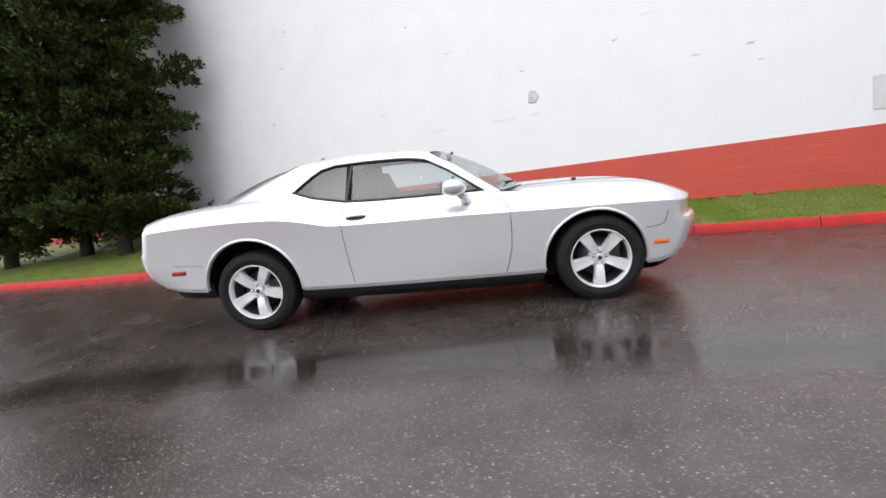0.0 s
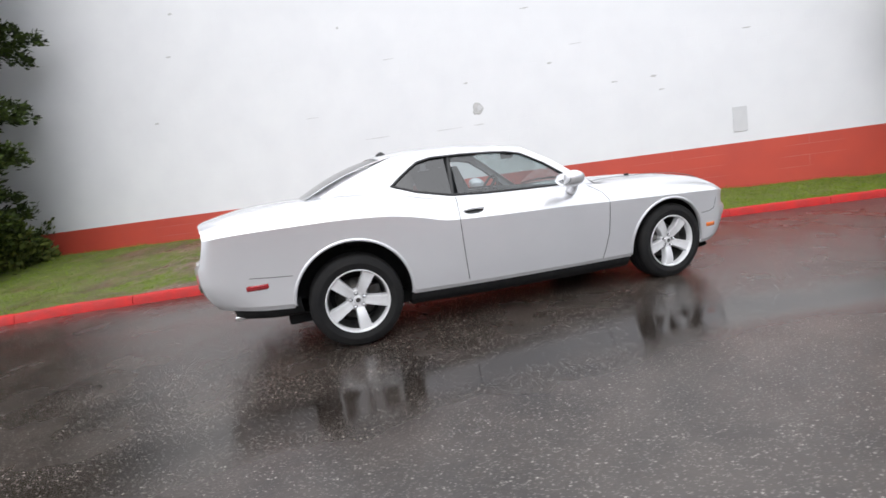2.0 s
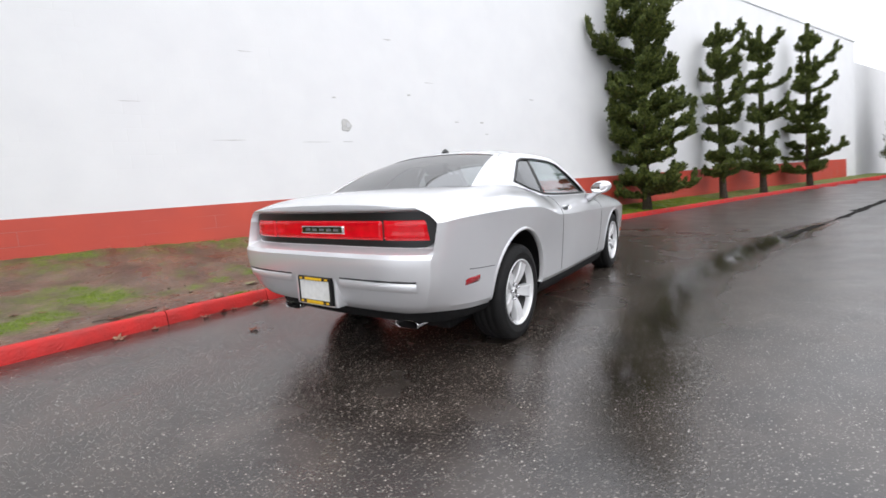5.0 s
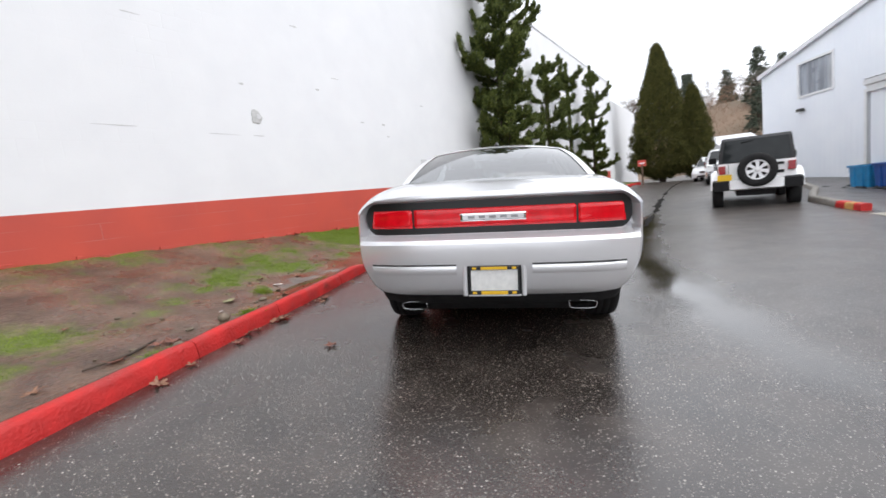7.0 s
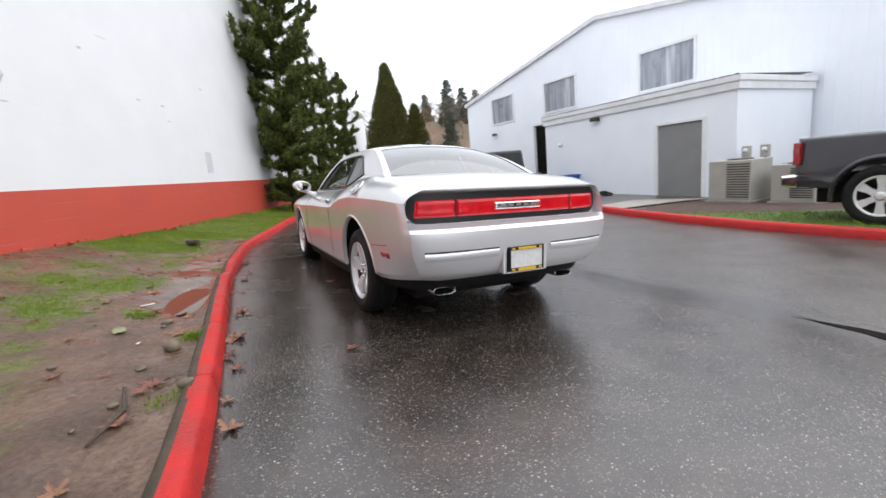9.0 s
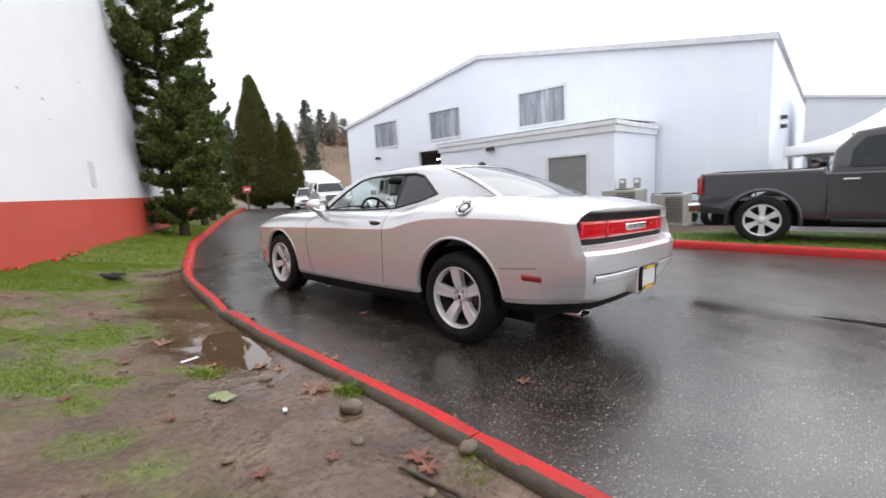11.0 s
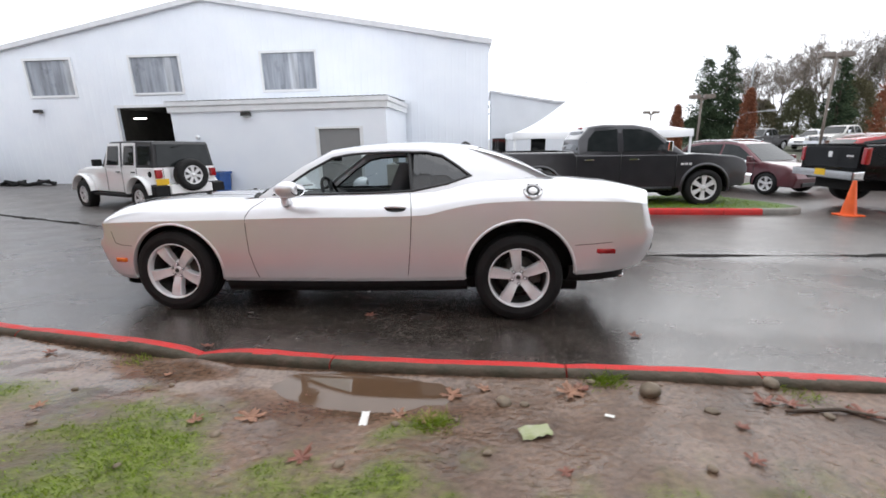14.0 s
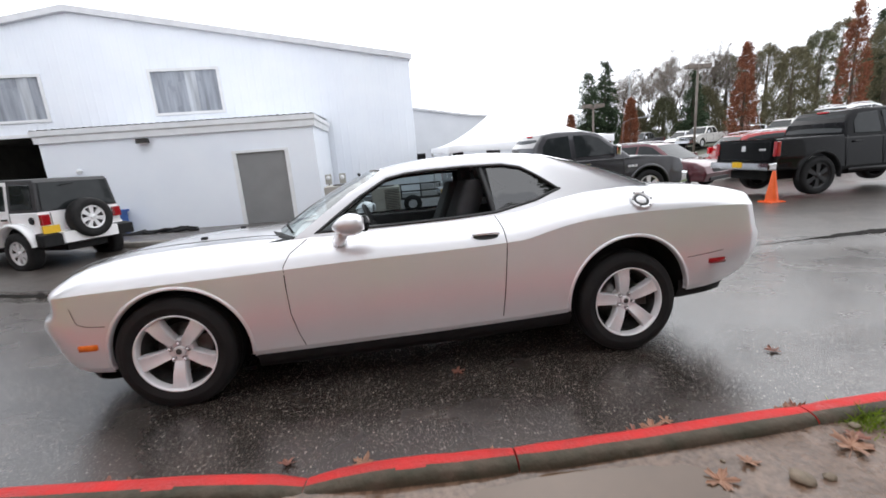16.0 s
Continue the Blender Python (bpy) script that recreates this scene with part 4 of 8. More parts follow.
mat_unit = mat("beige_unit_paint", (0.42, 0.41, 0.36), (0.34, 0.33, 0.30), 3, 0.5)
condenser(Matrix.Translation((1.35, -9.75, island_z(1.3, -9.7) - 0.02)), 1.0, 0.9, 1.05, "beige air conditioning unit on a concrete slab")
condenser(Matrix.Translation((0.1, -9.9, island_z(0.1, -9.9) - 0.02)), 0.85, 0.8, 0.9, "beige air conditioning unit on a concrete slab")
for k, mx in enumerate((1.9, 1.45)):
    mb = empty("meter_box", Matrix.Translation((mx, facade_y(mx) + 0.15 + 3.95 - 0.0, 0.75)), "small grey meter box on a post", "meter box")
    part("housing", box(-0.1, 0.1, -0.05, 0.06, 0.0, 0.32, 0.01), mat_unit, mb)
    part("dial", lathe([(0.06, 0.07), (0.09, 0.06), (0.095, 0.001)], 18), white_trim, mb).matrix_basis = Matrix.Translation((0, 0, 0.2))
    part("post", tube([(0, 0, -1.2), (0, 0, 0.0)], 0.025, 8), dark_metal, mb)

# flat trailer with a rail behind the units
tr = empty("utility_trailer", Matrix.Translation((-0.4, -11.6, -0.4)), "black steel utility trailer with open rails", "trailer")
part("deck", box(-1.3, 1.3, -0.8, 0.8, 0.45, 0.53, 0.01), dark_metal, tr)
for z in (0.72, 0.95):
    part("rail", tube([(-1.3, 0.8, z), (1.3, 0.8, z)], 0.025, 6), black_trim, tr)
for k in range(5):
    part("rail_post", tube([(-1.3 + 0.65 * k, 0.8, 0.5), (-1.3 + 0.65 * k, 0.8, 0.97)], 0.022, 6), black_trim, tr)
for s in (-0.35, 0.35):
    part("wheel", lathe([(-0.1, 0.15), (-0.1, 0.3), (0.1, 0.3), (0.1, 0.15)], 28), rubber, tr).matrix_basis = Matrix.Translation((s, 0.85, 0.3))

# blue bins and heaped hoses in the bed
blue_plastic = mat("blue_plastic", (0.02, 0.10, 0.36), (0.015, 0.07, 0.26), 6, 0.4)
sky_plastic = mat("light_blue_plastic", (0.03, 0.28, 0.55), (0.03, 0.22, 0.45), 6, 0.4)


def bin_(m, w, d, h, material, label):
    b = empty("storage_bin", m, label, "bin", group="blue bins by the shed")
    bm = bmesh.new()
    add_box(bm, -w / 2, w / 2, -d / 2, d / 2, 0.0, h, 0.03)
    for v in bm.verts:
        f = 0.88 + 0.12 * v.co.z / h
        v.co.x *= f
        v.co.y *= f
    part("tub", bm, material, b)
    part("rim", box(-w / 2 - 0.03, w / 2 + 0.03, -d / 2 - 0.03, d / 2 + 0.03, h - 0.06, h, 0.015), material, b)
    for s in (-1, 1):
        part("rib", box(s * w * 0.2 - 0.03, s * w * 0.2 + 0.03, d / 2 - 0.05, d / 2 + 0.012, 0.12, h - 0.08, 0.01), material, b)
    return b


bin_(Matrix.Translation((8.45, -10.6, island_z(8.45, -10.6))), 0.8, 0.75, 0.85, blue_plastic, "dark blue plastic storage bin on the mulch")
bin_(Matrix.Translation((9.45, -10.65, island_z(9.45, -10.65))), 0.75, 0.75, 0.82, sky_plastic, "light blue plastic storage bin on the mulch")
for k in range(7):
    hx = 5.9 + 0.55 * k
    pts = [(hx + 0.55 * math.cos(a * 0.9 + k) + 0.12 * a, -10.2 + 0.3 * math.sin(a * 0.9 + k * 2), island_z(hx, -10.2) + 0.07 + 0.08 * (a % 3) * 0.6) for a in range(10)]
    tagged(part("hose", tube(pts, 0.045, 7), black_matte), "black hose heaped on the mulch", "hose", group="heaped hoses")
for hx in (18.0, 19.2, 20.4):
    pts = [(hx + 0.6 * math.cos(a * 1.1 + hx), -12.8 + 0.35 * math.sin(a * 1.1), -0.25 + 0.12 * (a % 4)) for a in range(12)]
    tagged(part("hose", tube(pts, 0.07, 7), black_matte), "black hose heaped beside the warehouse", "hose", group="heaped hoses")

# plain building behind, tent, cone
back_house = empty("back_building", Matrix.Identity(4), "plain pale grey metal building behind the warehouse", "building")
part("wall", prism([(-1.6, -0.5), (-8.6, -0.5), (-8.6, 3.2), (-5.4, 3.55), (-1.6, 4.25)], -30, -23.9), mat("pale_grey_sheet", (0.74, 0.76, 0.79), (0.69, 0.71, 0.74), 1, 0.5), back_house)
part("roof", prism([(-1.5, 4.24), (-5.4, 3.55), (-8.7, 3.19), (-8.7, 3.29), (-5.4, 3.66), (-1.5, 4.36)], -30.1, -23.75), roof_metal, back_house)
for k in range(3):
    part("window", box(-2.6 - 2.4 * k, -1.7 - 2.4 * k, -23.92, -23.88, 0.6, 1.5, 0.01), dark_glass, back_house)

tent_cloth = mat("white_tent_cloth", (0.84, 0.84, 0.85), (0.80, 0.80, 0.82), 2, 0.6)
tent = empty("canopy_tent", Matrix.Translation((-5.15, -14.2, -0.45)), "white peaked canopy tent with a scalloped edge", "tent")
rows = []
for i in range(17):
    f = i / 16
    half = 2.95 * (1 - f)
    z = 2.12 + 1.85 * f ** 1.7 + (0.0 if f < 1 else 0.15)
    ring = []
    for k in range(32):
        a = k / 8
        side, u = int(a), a - int(a)
        c = [(-1, -1), (1, -1), (1, 1), (-1, 1)]
        p, q = c[side], c[(side + 1) % 4]
        ring.append((half * (p[0] + (q[0] - p[0]) * u), half * (p[1] + (q[1] - p[1]) * u), z - 0.10 * math.sin(math.pi * u) * (1 - f) * f * 2))
    rows.append(ring + [ring[0]])
rows.insert(0, [(x * 1.005, y * 1.005, 1.88 + 0.03 * math.sin(k * 1.57)) for k, (x, y, z) in enumerate(rows[0])])
part("roof", grid_mesh(rows), tent_cloth, tent, smooth=True)
for sx in (-1, 1):
    for sy in (-1, 1):
        part("pole", tube([(2.9 * sx, 2.9 * sy, 0), (2.9 * sx, 2.9 * sy, 2.1)], 0.04, 8), white_trim, tent)

orange = mat("orange_plastic", (0.85, 0.13, 0.02), (0.72, 0.1, 0.015), 8, 0.45)
cone = empty("traffic_cone", Matrix.Translation((-8.66, -5.28, ground_z(-8.66, -5.28))), "bright orange plastic traffic cone on the wet road", "cone")
part("base", box(-0.19, 0.19, -0.19, 0.19, 0.0, 0.035, 0.012), orange, cone)
bm = lathe([(0.03, 0.14), (0.05, 0.135), (0.70, 0.035), (0.715, 0.03), (0.715, 0.02), (0.6, 0.02)], 32, "z")
part("cone_body", bm, orange, cone)

# ---- silver coupe ----
CAR = Matrix.Rotation(-radians(0.663), 4, "Y") @ Matrix.Rotation(radians(3.88), 4, "X")


def curve(*pairs):
    xs, ys = [p[0] for p in pairs], [p[1] for p in pairs]
    return lambda v: smooth_interp(v, xs, ys)


crease_z = curve((-2.53, 0.955), (-2.36, 0.966), (-2.04, 0.975), (-1.634, 0.978), (-1.221, 0.961), (-1.011, 0.931), (-0.884, 0.902), (-0.712, 0.862), (-0.321, 0.845),
                 (0.3, 0.832), (0.756, 0.816), (1.22, 0.801), (1.7, 0.786), (2.06, 0.773), (2.49, 0.755))
crease_y = curve((-2.53, 0.86), (-2.47, 0.89), (-2.36, 0.905), (-2.1, 0.93), (-1.5, 0.955), (-0.9, 0.955), (-0.3, 0.95), (0.6, 0.94), (1.5, 0.94), (2.0, 0.925), (2.3, 0.895), (2.43, 0.865), (2.49, 0.82))
floor_z = curve((-2.53, 0.425), (-2.3, 0.405), (-1.95, 0.378), (-1.0, 0.31), (0.1, 0.275), (1.0, 0.262), (1.9, 0.262), (2.2, 0.29), (2.49, 0.32))
top_z = curve((-2.53, 1.07), (-2.40, 1.10), (-2.2, 1.135), (-1.85, 1.155), (-1.7, 1.152), (-1.3, 1.135), (-1.0, 1.09), (-0.75, 1.035), (-0.5, 1.015), (-0.3, 1.008), (0.1, 1.0), (0.62, 0.985), (0.8, 1.0), (1.0, 1.012),
              (1.4, 1.006), (1.7, 0.988), (1.95, 0.952), (2.2, 0.893), (2.4, 0.828), (2.49, 0.785))
edge_y = curve((-2.53, 0.74), (-2.3, 0.755), (-1.8, 0.74), (-1.2, 0.765), (-0.8, 0.795), (0.5, 0.80), (0.8, 0.78), (1.3, 0.74), (2.0, 0.72), (2.49, 0.70))
edge_drop = curve((-2.53, 0.03), (-2.2, 0.035), (-1.8, 0.02), (-1.5, 0.0), (-1.1, 0.0), (-0.9, 0.0), (0.6, 0.0), (0.9, 0.04), (1.6, 0.045), (2.49, 0.03))
pit = curve((-1.62, 0.0), (-1.5, 1.0), (0.6, 1.0), (0.74, 0.0))
nose_in = curve((0.2, -0.20), (0.3, -0.13), (0.4, -0.065), (0.5, -0.025), (0.575, 0.0), (0.61, -0.005), (0.645, -0.045), (0.70, -0.055), (0.76, -0.05), (0.85, -0.085))
tail_in = curve((0.36, 0.17), (0.40, 0.10), (0.45, 0.02), (0.60, -0.045), (0.75, -0.062), (0.785, -0.045), (0.815, 0.06), (0.84, 0.08), (1.01, 0.075), (1.035, 0.015), (1.08, 0.025))


def ring_half(x):
    """Half of a cross-section of the body, from the floor's middle to the top's middle."""
    zc, yc, zf, zt, ye, dr = crease_z(x), crease_y(x), floor_z(x), top_z(x), edge_y(x), edge_drop(x)
    ze = zt - dr
    key = [(0, zf), (yc - 0.16, zf), (yc - 0.065, zf + 0.012), (yc - 0.042, zf + 0.05)]
    for k in range(1, 21):  # side, slightly hollow
        f = k / 20
        key.append((yc - 0.042 * (1 - f) ** 2.2 - 0.006 * math.sin(math.pi * f), zf + 0.05 + (zc - zf - 0.05) * f))
    p0, p1, p2 = (yc, zc), (yc - 0.035, zc + (ze - zc) * 0.62), (ye, ze)
    for k in range(1, 8):  # rounded shoulder above the crease
        f = k / 7
        a = [(1 - f) ** 2 * p0[i] + 2 * f * (1 - f) * p1[i] + f * f * p2[i] for i in (0, 1)]
        key.append((a[0], a[1]))
    q = 0.0 if x < -1.62 or x > 0.74 else pit(x)
    for k in range(1, 9):
        f = k / 8
        y, z = ye * (1 - f), zt - dr * (1 - f) ** 2.5
        if q > 0:
            z = z - q * min(1, f / 0.125) * (z - 0.72)
            y = ye - 0.03 if f < 0.2 else y
        key.append((y, z))
    return key


def warp(x, y, z):
    """Round the ends in plan and in profile."""
    wf = min(max((x - 1.75) / 0.74, 0), 1) ** 2
    wr = min(max((-2.0 - x) / 0.53, 0), 1) ** 2
    b = min(abs(y) / 0.93, 1.05)
    x2 = x - wf * 0.36 * b**2.2 + wr * (0.10 * b**4 + 0.05 * b**8)
    y *= 1 - wr * 0.10 * min(max((0.66 - z) / 0.24, 0), 1) ** 1.6
    t = tail_in(min(max(z, 0.36), 1.08))
    if 0.785 < z < 1.035:  # the lamp panel is let in between the corners
        q = min(max((lerp(z, [0.95, 1.0, 1.04], [0.862, 0.832, 0.745]) - 0.012 - abs(y)) / 0.02, 0), 1)
        t = t * q + (1 - q) * lerp(z, [0.785, 1.035], [-0.045, 0.015])
    x2 += wf * nose_in(min(max(z, 0.2), 0.85)) + wr * t
    return (x2, y, z)


def side_y(x, z):
    """The body's half-width at a place on its side."""
    h = ring_half(x)[2:31]
    return float(np.interp(z, [p[1] for p in h], [p[0] for p in h]))


def car_shell():
    bm = bmesh.new()
    xs = sorted({round(-2.53 + 0.05 * k, 3) for k in range(101)} | {-2.505, -2.46, 2.49, 2.46, 2.41, -1.62, -1.5, 0.6, 0.74, -1.56, 0.66})
    xs = [x for x in xs if -2.53 <= x <= 2.49]
    rings = []
    for x in xs:
        h = ring_half(x)
        pts = [(y, z) for y, z in h] + [(-y, z) for y, z in h[-2:0:-1]]
        rings.append([bm.verts.new(warp(x, y, z)) for y, z in pts])
    n = len(rings[0])
    for r, s in zip(rings, rings[1:]):
        for k in range(n):
            bm.faces.new((r[k], r[(k + 1) % n], s[(k + 1) % n], s[k]))
    m = len(ring_half(0.0))
    for ring, x in ((rings[0], xs[0]), (rings[-1], xs[-1])):
        h = ring_half(x)
        prev = None
        for i in range(m):
            a, b = ring[i], ring[(n - i) % n]
            y = h[i][0]
            row = [a]
            if a is not b:
                row += [bm.verts.new(warp(x, y * math.cos(math.pi * j / 12), h[i][1])) for j in range(1, 12)] + [b]
            if prev is not None:
                if len(prev) == 1 or len(row) == 1:
                    one, many = (prev[0], row) if len(prev) == 1 else (row[0], prev)
                    for p, q in zip(many, many[1:]):
                        bm.faces.new((one, p, q))
                else:
                    for j in range(12):
                        bm.faces.new((prev[j], prev[j + 1], row[j + 1], row[j]))
            prev = row
    bmesh.ops.recalc_face_normals(bm, faces=bm.faces)
    for f in bm.faces:
        c = f.calc_center_median()
        if -1.62 < c.x < 0.74 and c.z < 0.97 and c.z > 0.6 and abs(c.y) < edge_y(c.x) - 0.004:
            f.material_index = 1
        elif c.z < floor_z(max(-2.5, min(2.4, c.x))) + 0.006 and f.normal.z < -0.7:
            f.material_index = 1
    return bm


def keep_sharp(ob, degrees):
    for p in ob.data.polygons:
        p.use_smooth = True
    ob.data.set_sharp_from_angle(angle=radians(degrees))
    return ob


def disc_cutter(x, z, r, y0, y1, material, n=56):
    bm = bmesh.new()
    a = [bm.verts.new((x + r * math.cos(k * math.tau / n), y0, z + r * math.sin(k * math.tau / n))) for k in range(n)]
    b = [bm.verts.new((v.co.x, y1, v.co.z)) for v in a]
    bm.faces.new(a), bm.faces.new(b[::-1])
    for k in range(n):
        bm.faces.new((a[k], b[k], b[(k + 1) % n], a[(k + 1) % n]))
    bmesh.ops.recalc_face_normals(bm, faces=bm.faces)
    return part("cutter", bm, material)


car = empty("car", CAR, "silver two-door coupe with wet paint, parked at the red kerb", "car")
shell = part("body", car_shell(), [silver, cabin, black_matte])
ARCH = {1: (1.435, 0.352, 0.418), -1: (-1.478, 0.385, 0.442)}
carved(shell, [disc_cutter(x, z, r, s * 0.56, s * 1.2, black_matte) for x, z, r in ARCH.values() for s in (1, -1)])
keep_sharp(shell, 20)
shell.parent = car

for fr, (ax, az, ar) in ARCH.items():
    for s in (1, -1):
        rows = []
        for k in range(41):
            a = radians(-14 + 208 * k / 40) if fr > 0 else radians(-10 + 200 * k / 40)
            row = []
            for r, o in ((ar - 0.014, -0.03), (ar - 0.012, 0.005), (ar - 0.005, 0.008), (ar + 0.004, 0.005), (ar + 0.012, -0.003)):
                x, z = ax + r * math.cos(a), az + r * math.sin(a)
                z = max(z, floor_z(x) + 0.03)
                row.append((x, s * (side_y(x, z) + o), z))
            rows.append(row if s > 0 else row[::-1])
        part("arch_lip", grid_mesh(rows), silver, car)


def tumble(x, z):
    """Half-width of the cabin's side at a height."""
    base = lerp(x, [-1.8, -1.3, -0.9, 0.5, 0.75], [0.735, 0.768, 0.80, 0.80, 0.79])
    u = max(z - 0.99, 0)
    return base - 0.40 * u - 0.35 * u * u


WIN = [(0.60, 1.003), (0.45, 1.113), (0.302, 1.219), (0.112, 1.326), (-0.02, 1.352), (-0.157, 1.363), (-0.422, 1.372), (-0.70, 1.369), (-0.83, 1.342), (-0.905, 1.297), (-0.975, 1.25), (-1.035, 1.206), (-1.092, 1.163),
       (-0.893, 1.093), (-0.606, 1.034), (-0.315, 1.018), (0.093, 1.008), (0.4, 1.003)]
OUT = [(0.74, 0.97), (0.52, 1.13), (0.36, 1.245), (0.13, 1.372), (-0.02, 1.389), (-0.157, 1.400), (-0.422, 1.411), (-0.72, 1.410), (-1.02, 1.396), (-1.21, 1.345), (-1.4, 1.29), (-1.58, 1.217), (-1.76, 1.13),
       (-1.3, 1.02), (-0.66, 0.97), (-0.315, 0.97), (0.093, 0.97), (0.45, 0.965)]


def fine_loop(pts, n):
    out = []
    for i, p in enumerate(pts):
        q = pts[(i + 1) % len(pts)]
        out += [(p[0] + (q[0] - p[0]) * k / n, p[1] + (q[1] - p[1]) * k / n) for k in range(n)]
    return out


def shrink(loop, d):
    """The loop moved inwards by d."""
    n, out = len(loop), []
    for i in range(n):
        (x0, z0), (x1, z1) = loop[(i - 1) % n], loop[(i + 1) % n]
        l = math.hypot(x1 - x0, z1 - z0) or 1
        out.append((loop[i][0] - (z1 - z0) / l * d, loop[i][1] + (x1 - x0) / l * d))
    return out


def side_band(loops, offs, s, bm=None):
    """Faces between loops drawn on the cabin's side."""
    bm = bm or bmesh.new()
    vs = [[bm.verts.new((x, s * (tumble(x, z) + o), z)) for x, z in lp] for lp, o in zip(loops, offs)]
    n = len(loops[0])
    for a, b in zip(vs, vs[1:]):
        for k in range(n):
            f = bm.faces.new((a[k], a[(k + 1) % n], b[(k + 1) % n], b[k]))
            f.smooth = True
    bmesh.ops.recalc_face_normals(bm, faces=bm.faces)
    return bm


NW = 5
win_loop, out_loop = fine_loop(WIN, NW), fine_loop(OUT, NW)
mids = [[(a[0] + (b[0] - a[0]) * f, a[1] + (b[1] - a[1]) * f) for a, b in zip(out_loop, win_loop)] for f in (0.33, 0.66)]
in1 = shrink(win_loop, 0.016)


def glass_patch(loop, s, o, n=10):
    """A curved pane filling a loop on the cabin's side."""
    bm = bmesh.new()
    cx, cz = sum(p[0] for p in loop) / len(loop), sum(p[1] for p in loop) / len(loop)
    rings = [[(cx + (x - cx) * f, cz + (z - cz) * f) for x, z in loop] for f in (1.0, 0.75, 0.5, 0.25, 0.02)]
    side_band(rings, [o] * 5, s, bm)
    return facing(bm, (0, s, 0.2))


def cut_loop(loop, x_top, x_bot, front):
    """The part of a loop ahead of, or behind, a slanting line."""
    out = []
    for x, z in loop:
        xl = x_bot + (x_top - x_bot) * (z - 1.03) / 0.31
        if (x >= xl) == front:
            out.append((x, z))
    return out


for s in (1, -1):
    part("cabin_side", side_band([out_loop] + mids + [win_loop], [0.0, 0.001, 0.0, -0.004], s), silver, car)
    part("window_trim", side_band([win_loop, shrink(win_loop, 0.006), in1, shrink(win_loop, 0.02)], [-0.004, 0.006, 0.004, -0.02], s), black_trim, car, "black window surround")
    rear = cut_loop(in1, -0.548, -0.598, False)
    part("quarter_window", facing(glass_patch(rear, s, -0.012), (0, s, 0.3)), dark_glass, car, "dark tinted quarter glass").visible_shadow = False
    if s < 0:
        front = cut_loop(in1, -0.54, -0.59, True)
        part("door_window", facing(glass_patch(front, s, -0.012), (0, s, 0.3)), door_glass, car, "closed tinted door glass").visible_shadow = False
    bm = bmesh.new()
    rows = []
    for k in range(9):
        z = 1.03 + 0.335 * k / 8
        xm = -0.594 + 0.05 * k / 8
        rows.append([(xm + a, s * (tumble(xm, z) - o), z) for a, o in ((-0.011, 0.009), (0.0, 0.005), (0.011, 0.009), (0.02, 0.06), (-0.06, 0.06), (-0.011, 0.009))])
    part("door_pillar", grid_mesh(rows, bm), black_trim, car)

# roof, windscreen and rear glass
roof_mid = curve((-1.10, 1.437), (-0.9, 1.461), (-0.6, 1.475), (-0.3, 1.468), (0.0, 1.44), (0.24, 1.395))
rail_z = curve((-1.05, 1.392), (-0.72, 1.410), (-0.422, 1.411), (-0.157, 1.400), (-0.02, 1.389), (0.13, 1.372))


def roof_point(u, s):
    x0, x1 = 0.24 - 0.11 * s * s, -1.10 + 0.06 * s * s
    x = x0 + (x1 - x0) * u
    zr = rail_z(min(max(x, -1.05), 0.13))
    yr = tumble(x, zr)
    zm = roof_mid(min(max(x, -1.10), 0.24))
    return (x, s * yr, zm + (zr - zm) * abs(s) ** 2.4)


part("roof", grid_mesh([[roof_point(u / 24, -1 + k / 12) for k in range(25)] for u in range(25)]), silver, car, smooth=True)


def lower_edge(s):
    return (0.96 - 0.26 * s * s, s * 0.765, 1.0 - 0.02 * s * s)


def tail_edge(s):
    return (-1.80 + 0.06 * s * s, s * 0.735, 1.150 - 0.012 * s * s)


def sheet(top, bottom, s0, s1, bulge, v0=0.0, v1=1.0, lift=0.0, crown=0.0):
    rows = []
    for i in range(15):
        v = v0 + (v1 - v0) * i / 14
        row = []
        for k in range(21):
            s = s0 + (s1 - s0) * k / 20
            a, b = Vector(top(s)), Vector(bottom(s))
            p = a.lerp(b, v)
            p.z += (bulge * (1 - s * s) + crown) * math.sin(math.pi * min(v, 1.0)) + lift
            row.append(p)
        rows.append(row)
    return facing(grid_mesh(rows), (0, 0, 1))


part("windscreen", facing(sheet(lambda s: roof_point(0, s), lower_edge, -0.94, 0.94, 0.03, 0.03, 1.0, 0.002), (0.6, 0, 1)), clear_glass, car, "clear windscreen glass").visible_shadow = False
for s in (1, -1):
    part("windscreen_pillar", sheet(lambda q: roof_point(0, q), lower_edge, min(s * 0.93, s), max(s * 0.93, s), 0.0), silver, car)
part("rear_window", facing(sheet(lambda s: roof_point(1, s), tail_edge, -0.95, 0.95, 0.008, 0.09, 0.985, -0.004, 0.028), (-0.5, 0, 1)), tint_glass, car, "tinted rear window").visible_shadow = False
for s in (1, -1):
    part("rear_pillar", sheet(lambda q: roof_point(1, q), tail_edge, min(s * 0.93, s), max(s * 0.93, s), 0.0, lift=0.003, crown=0.028), silver, car)
part("roof_header", sheet(lambda s: roof_point(1, s), tail_edge, -0.95, 0.95, 0.008, 0.0, 0.09, 0.0, 0.028), silver, car)
bm = sheet(lambda s: roof_point(1, s), tail_edge, -0.97, 0.97, 0.008, 0.985, 1.03, -0.001, 0.028)
part("rear_window_seal", bm, black_trim, car)

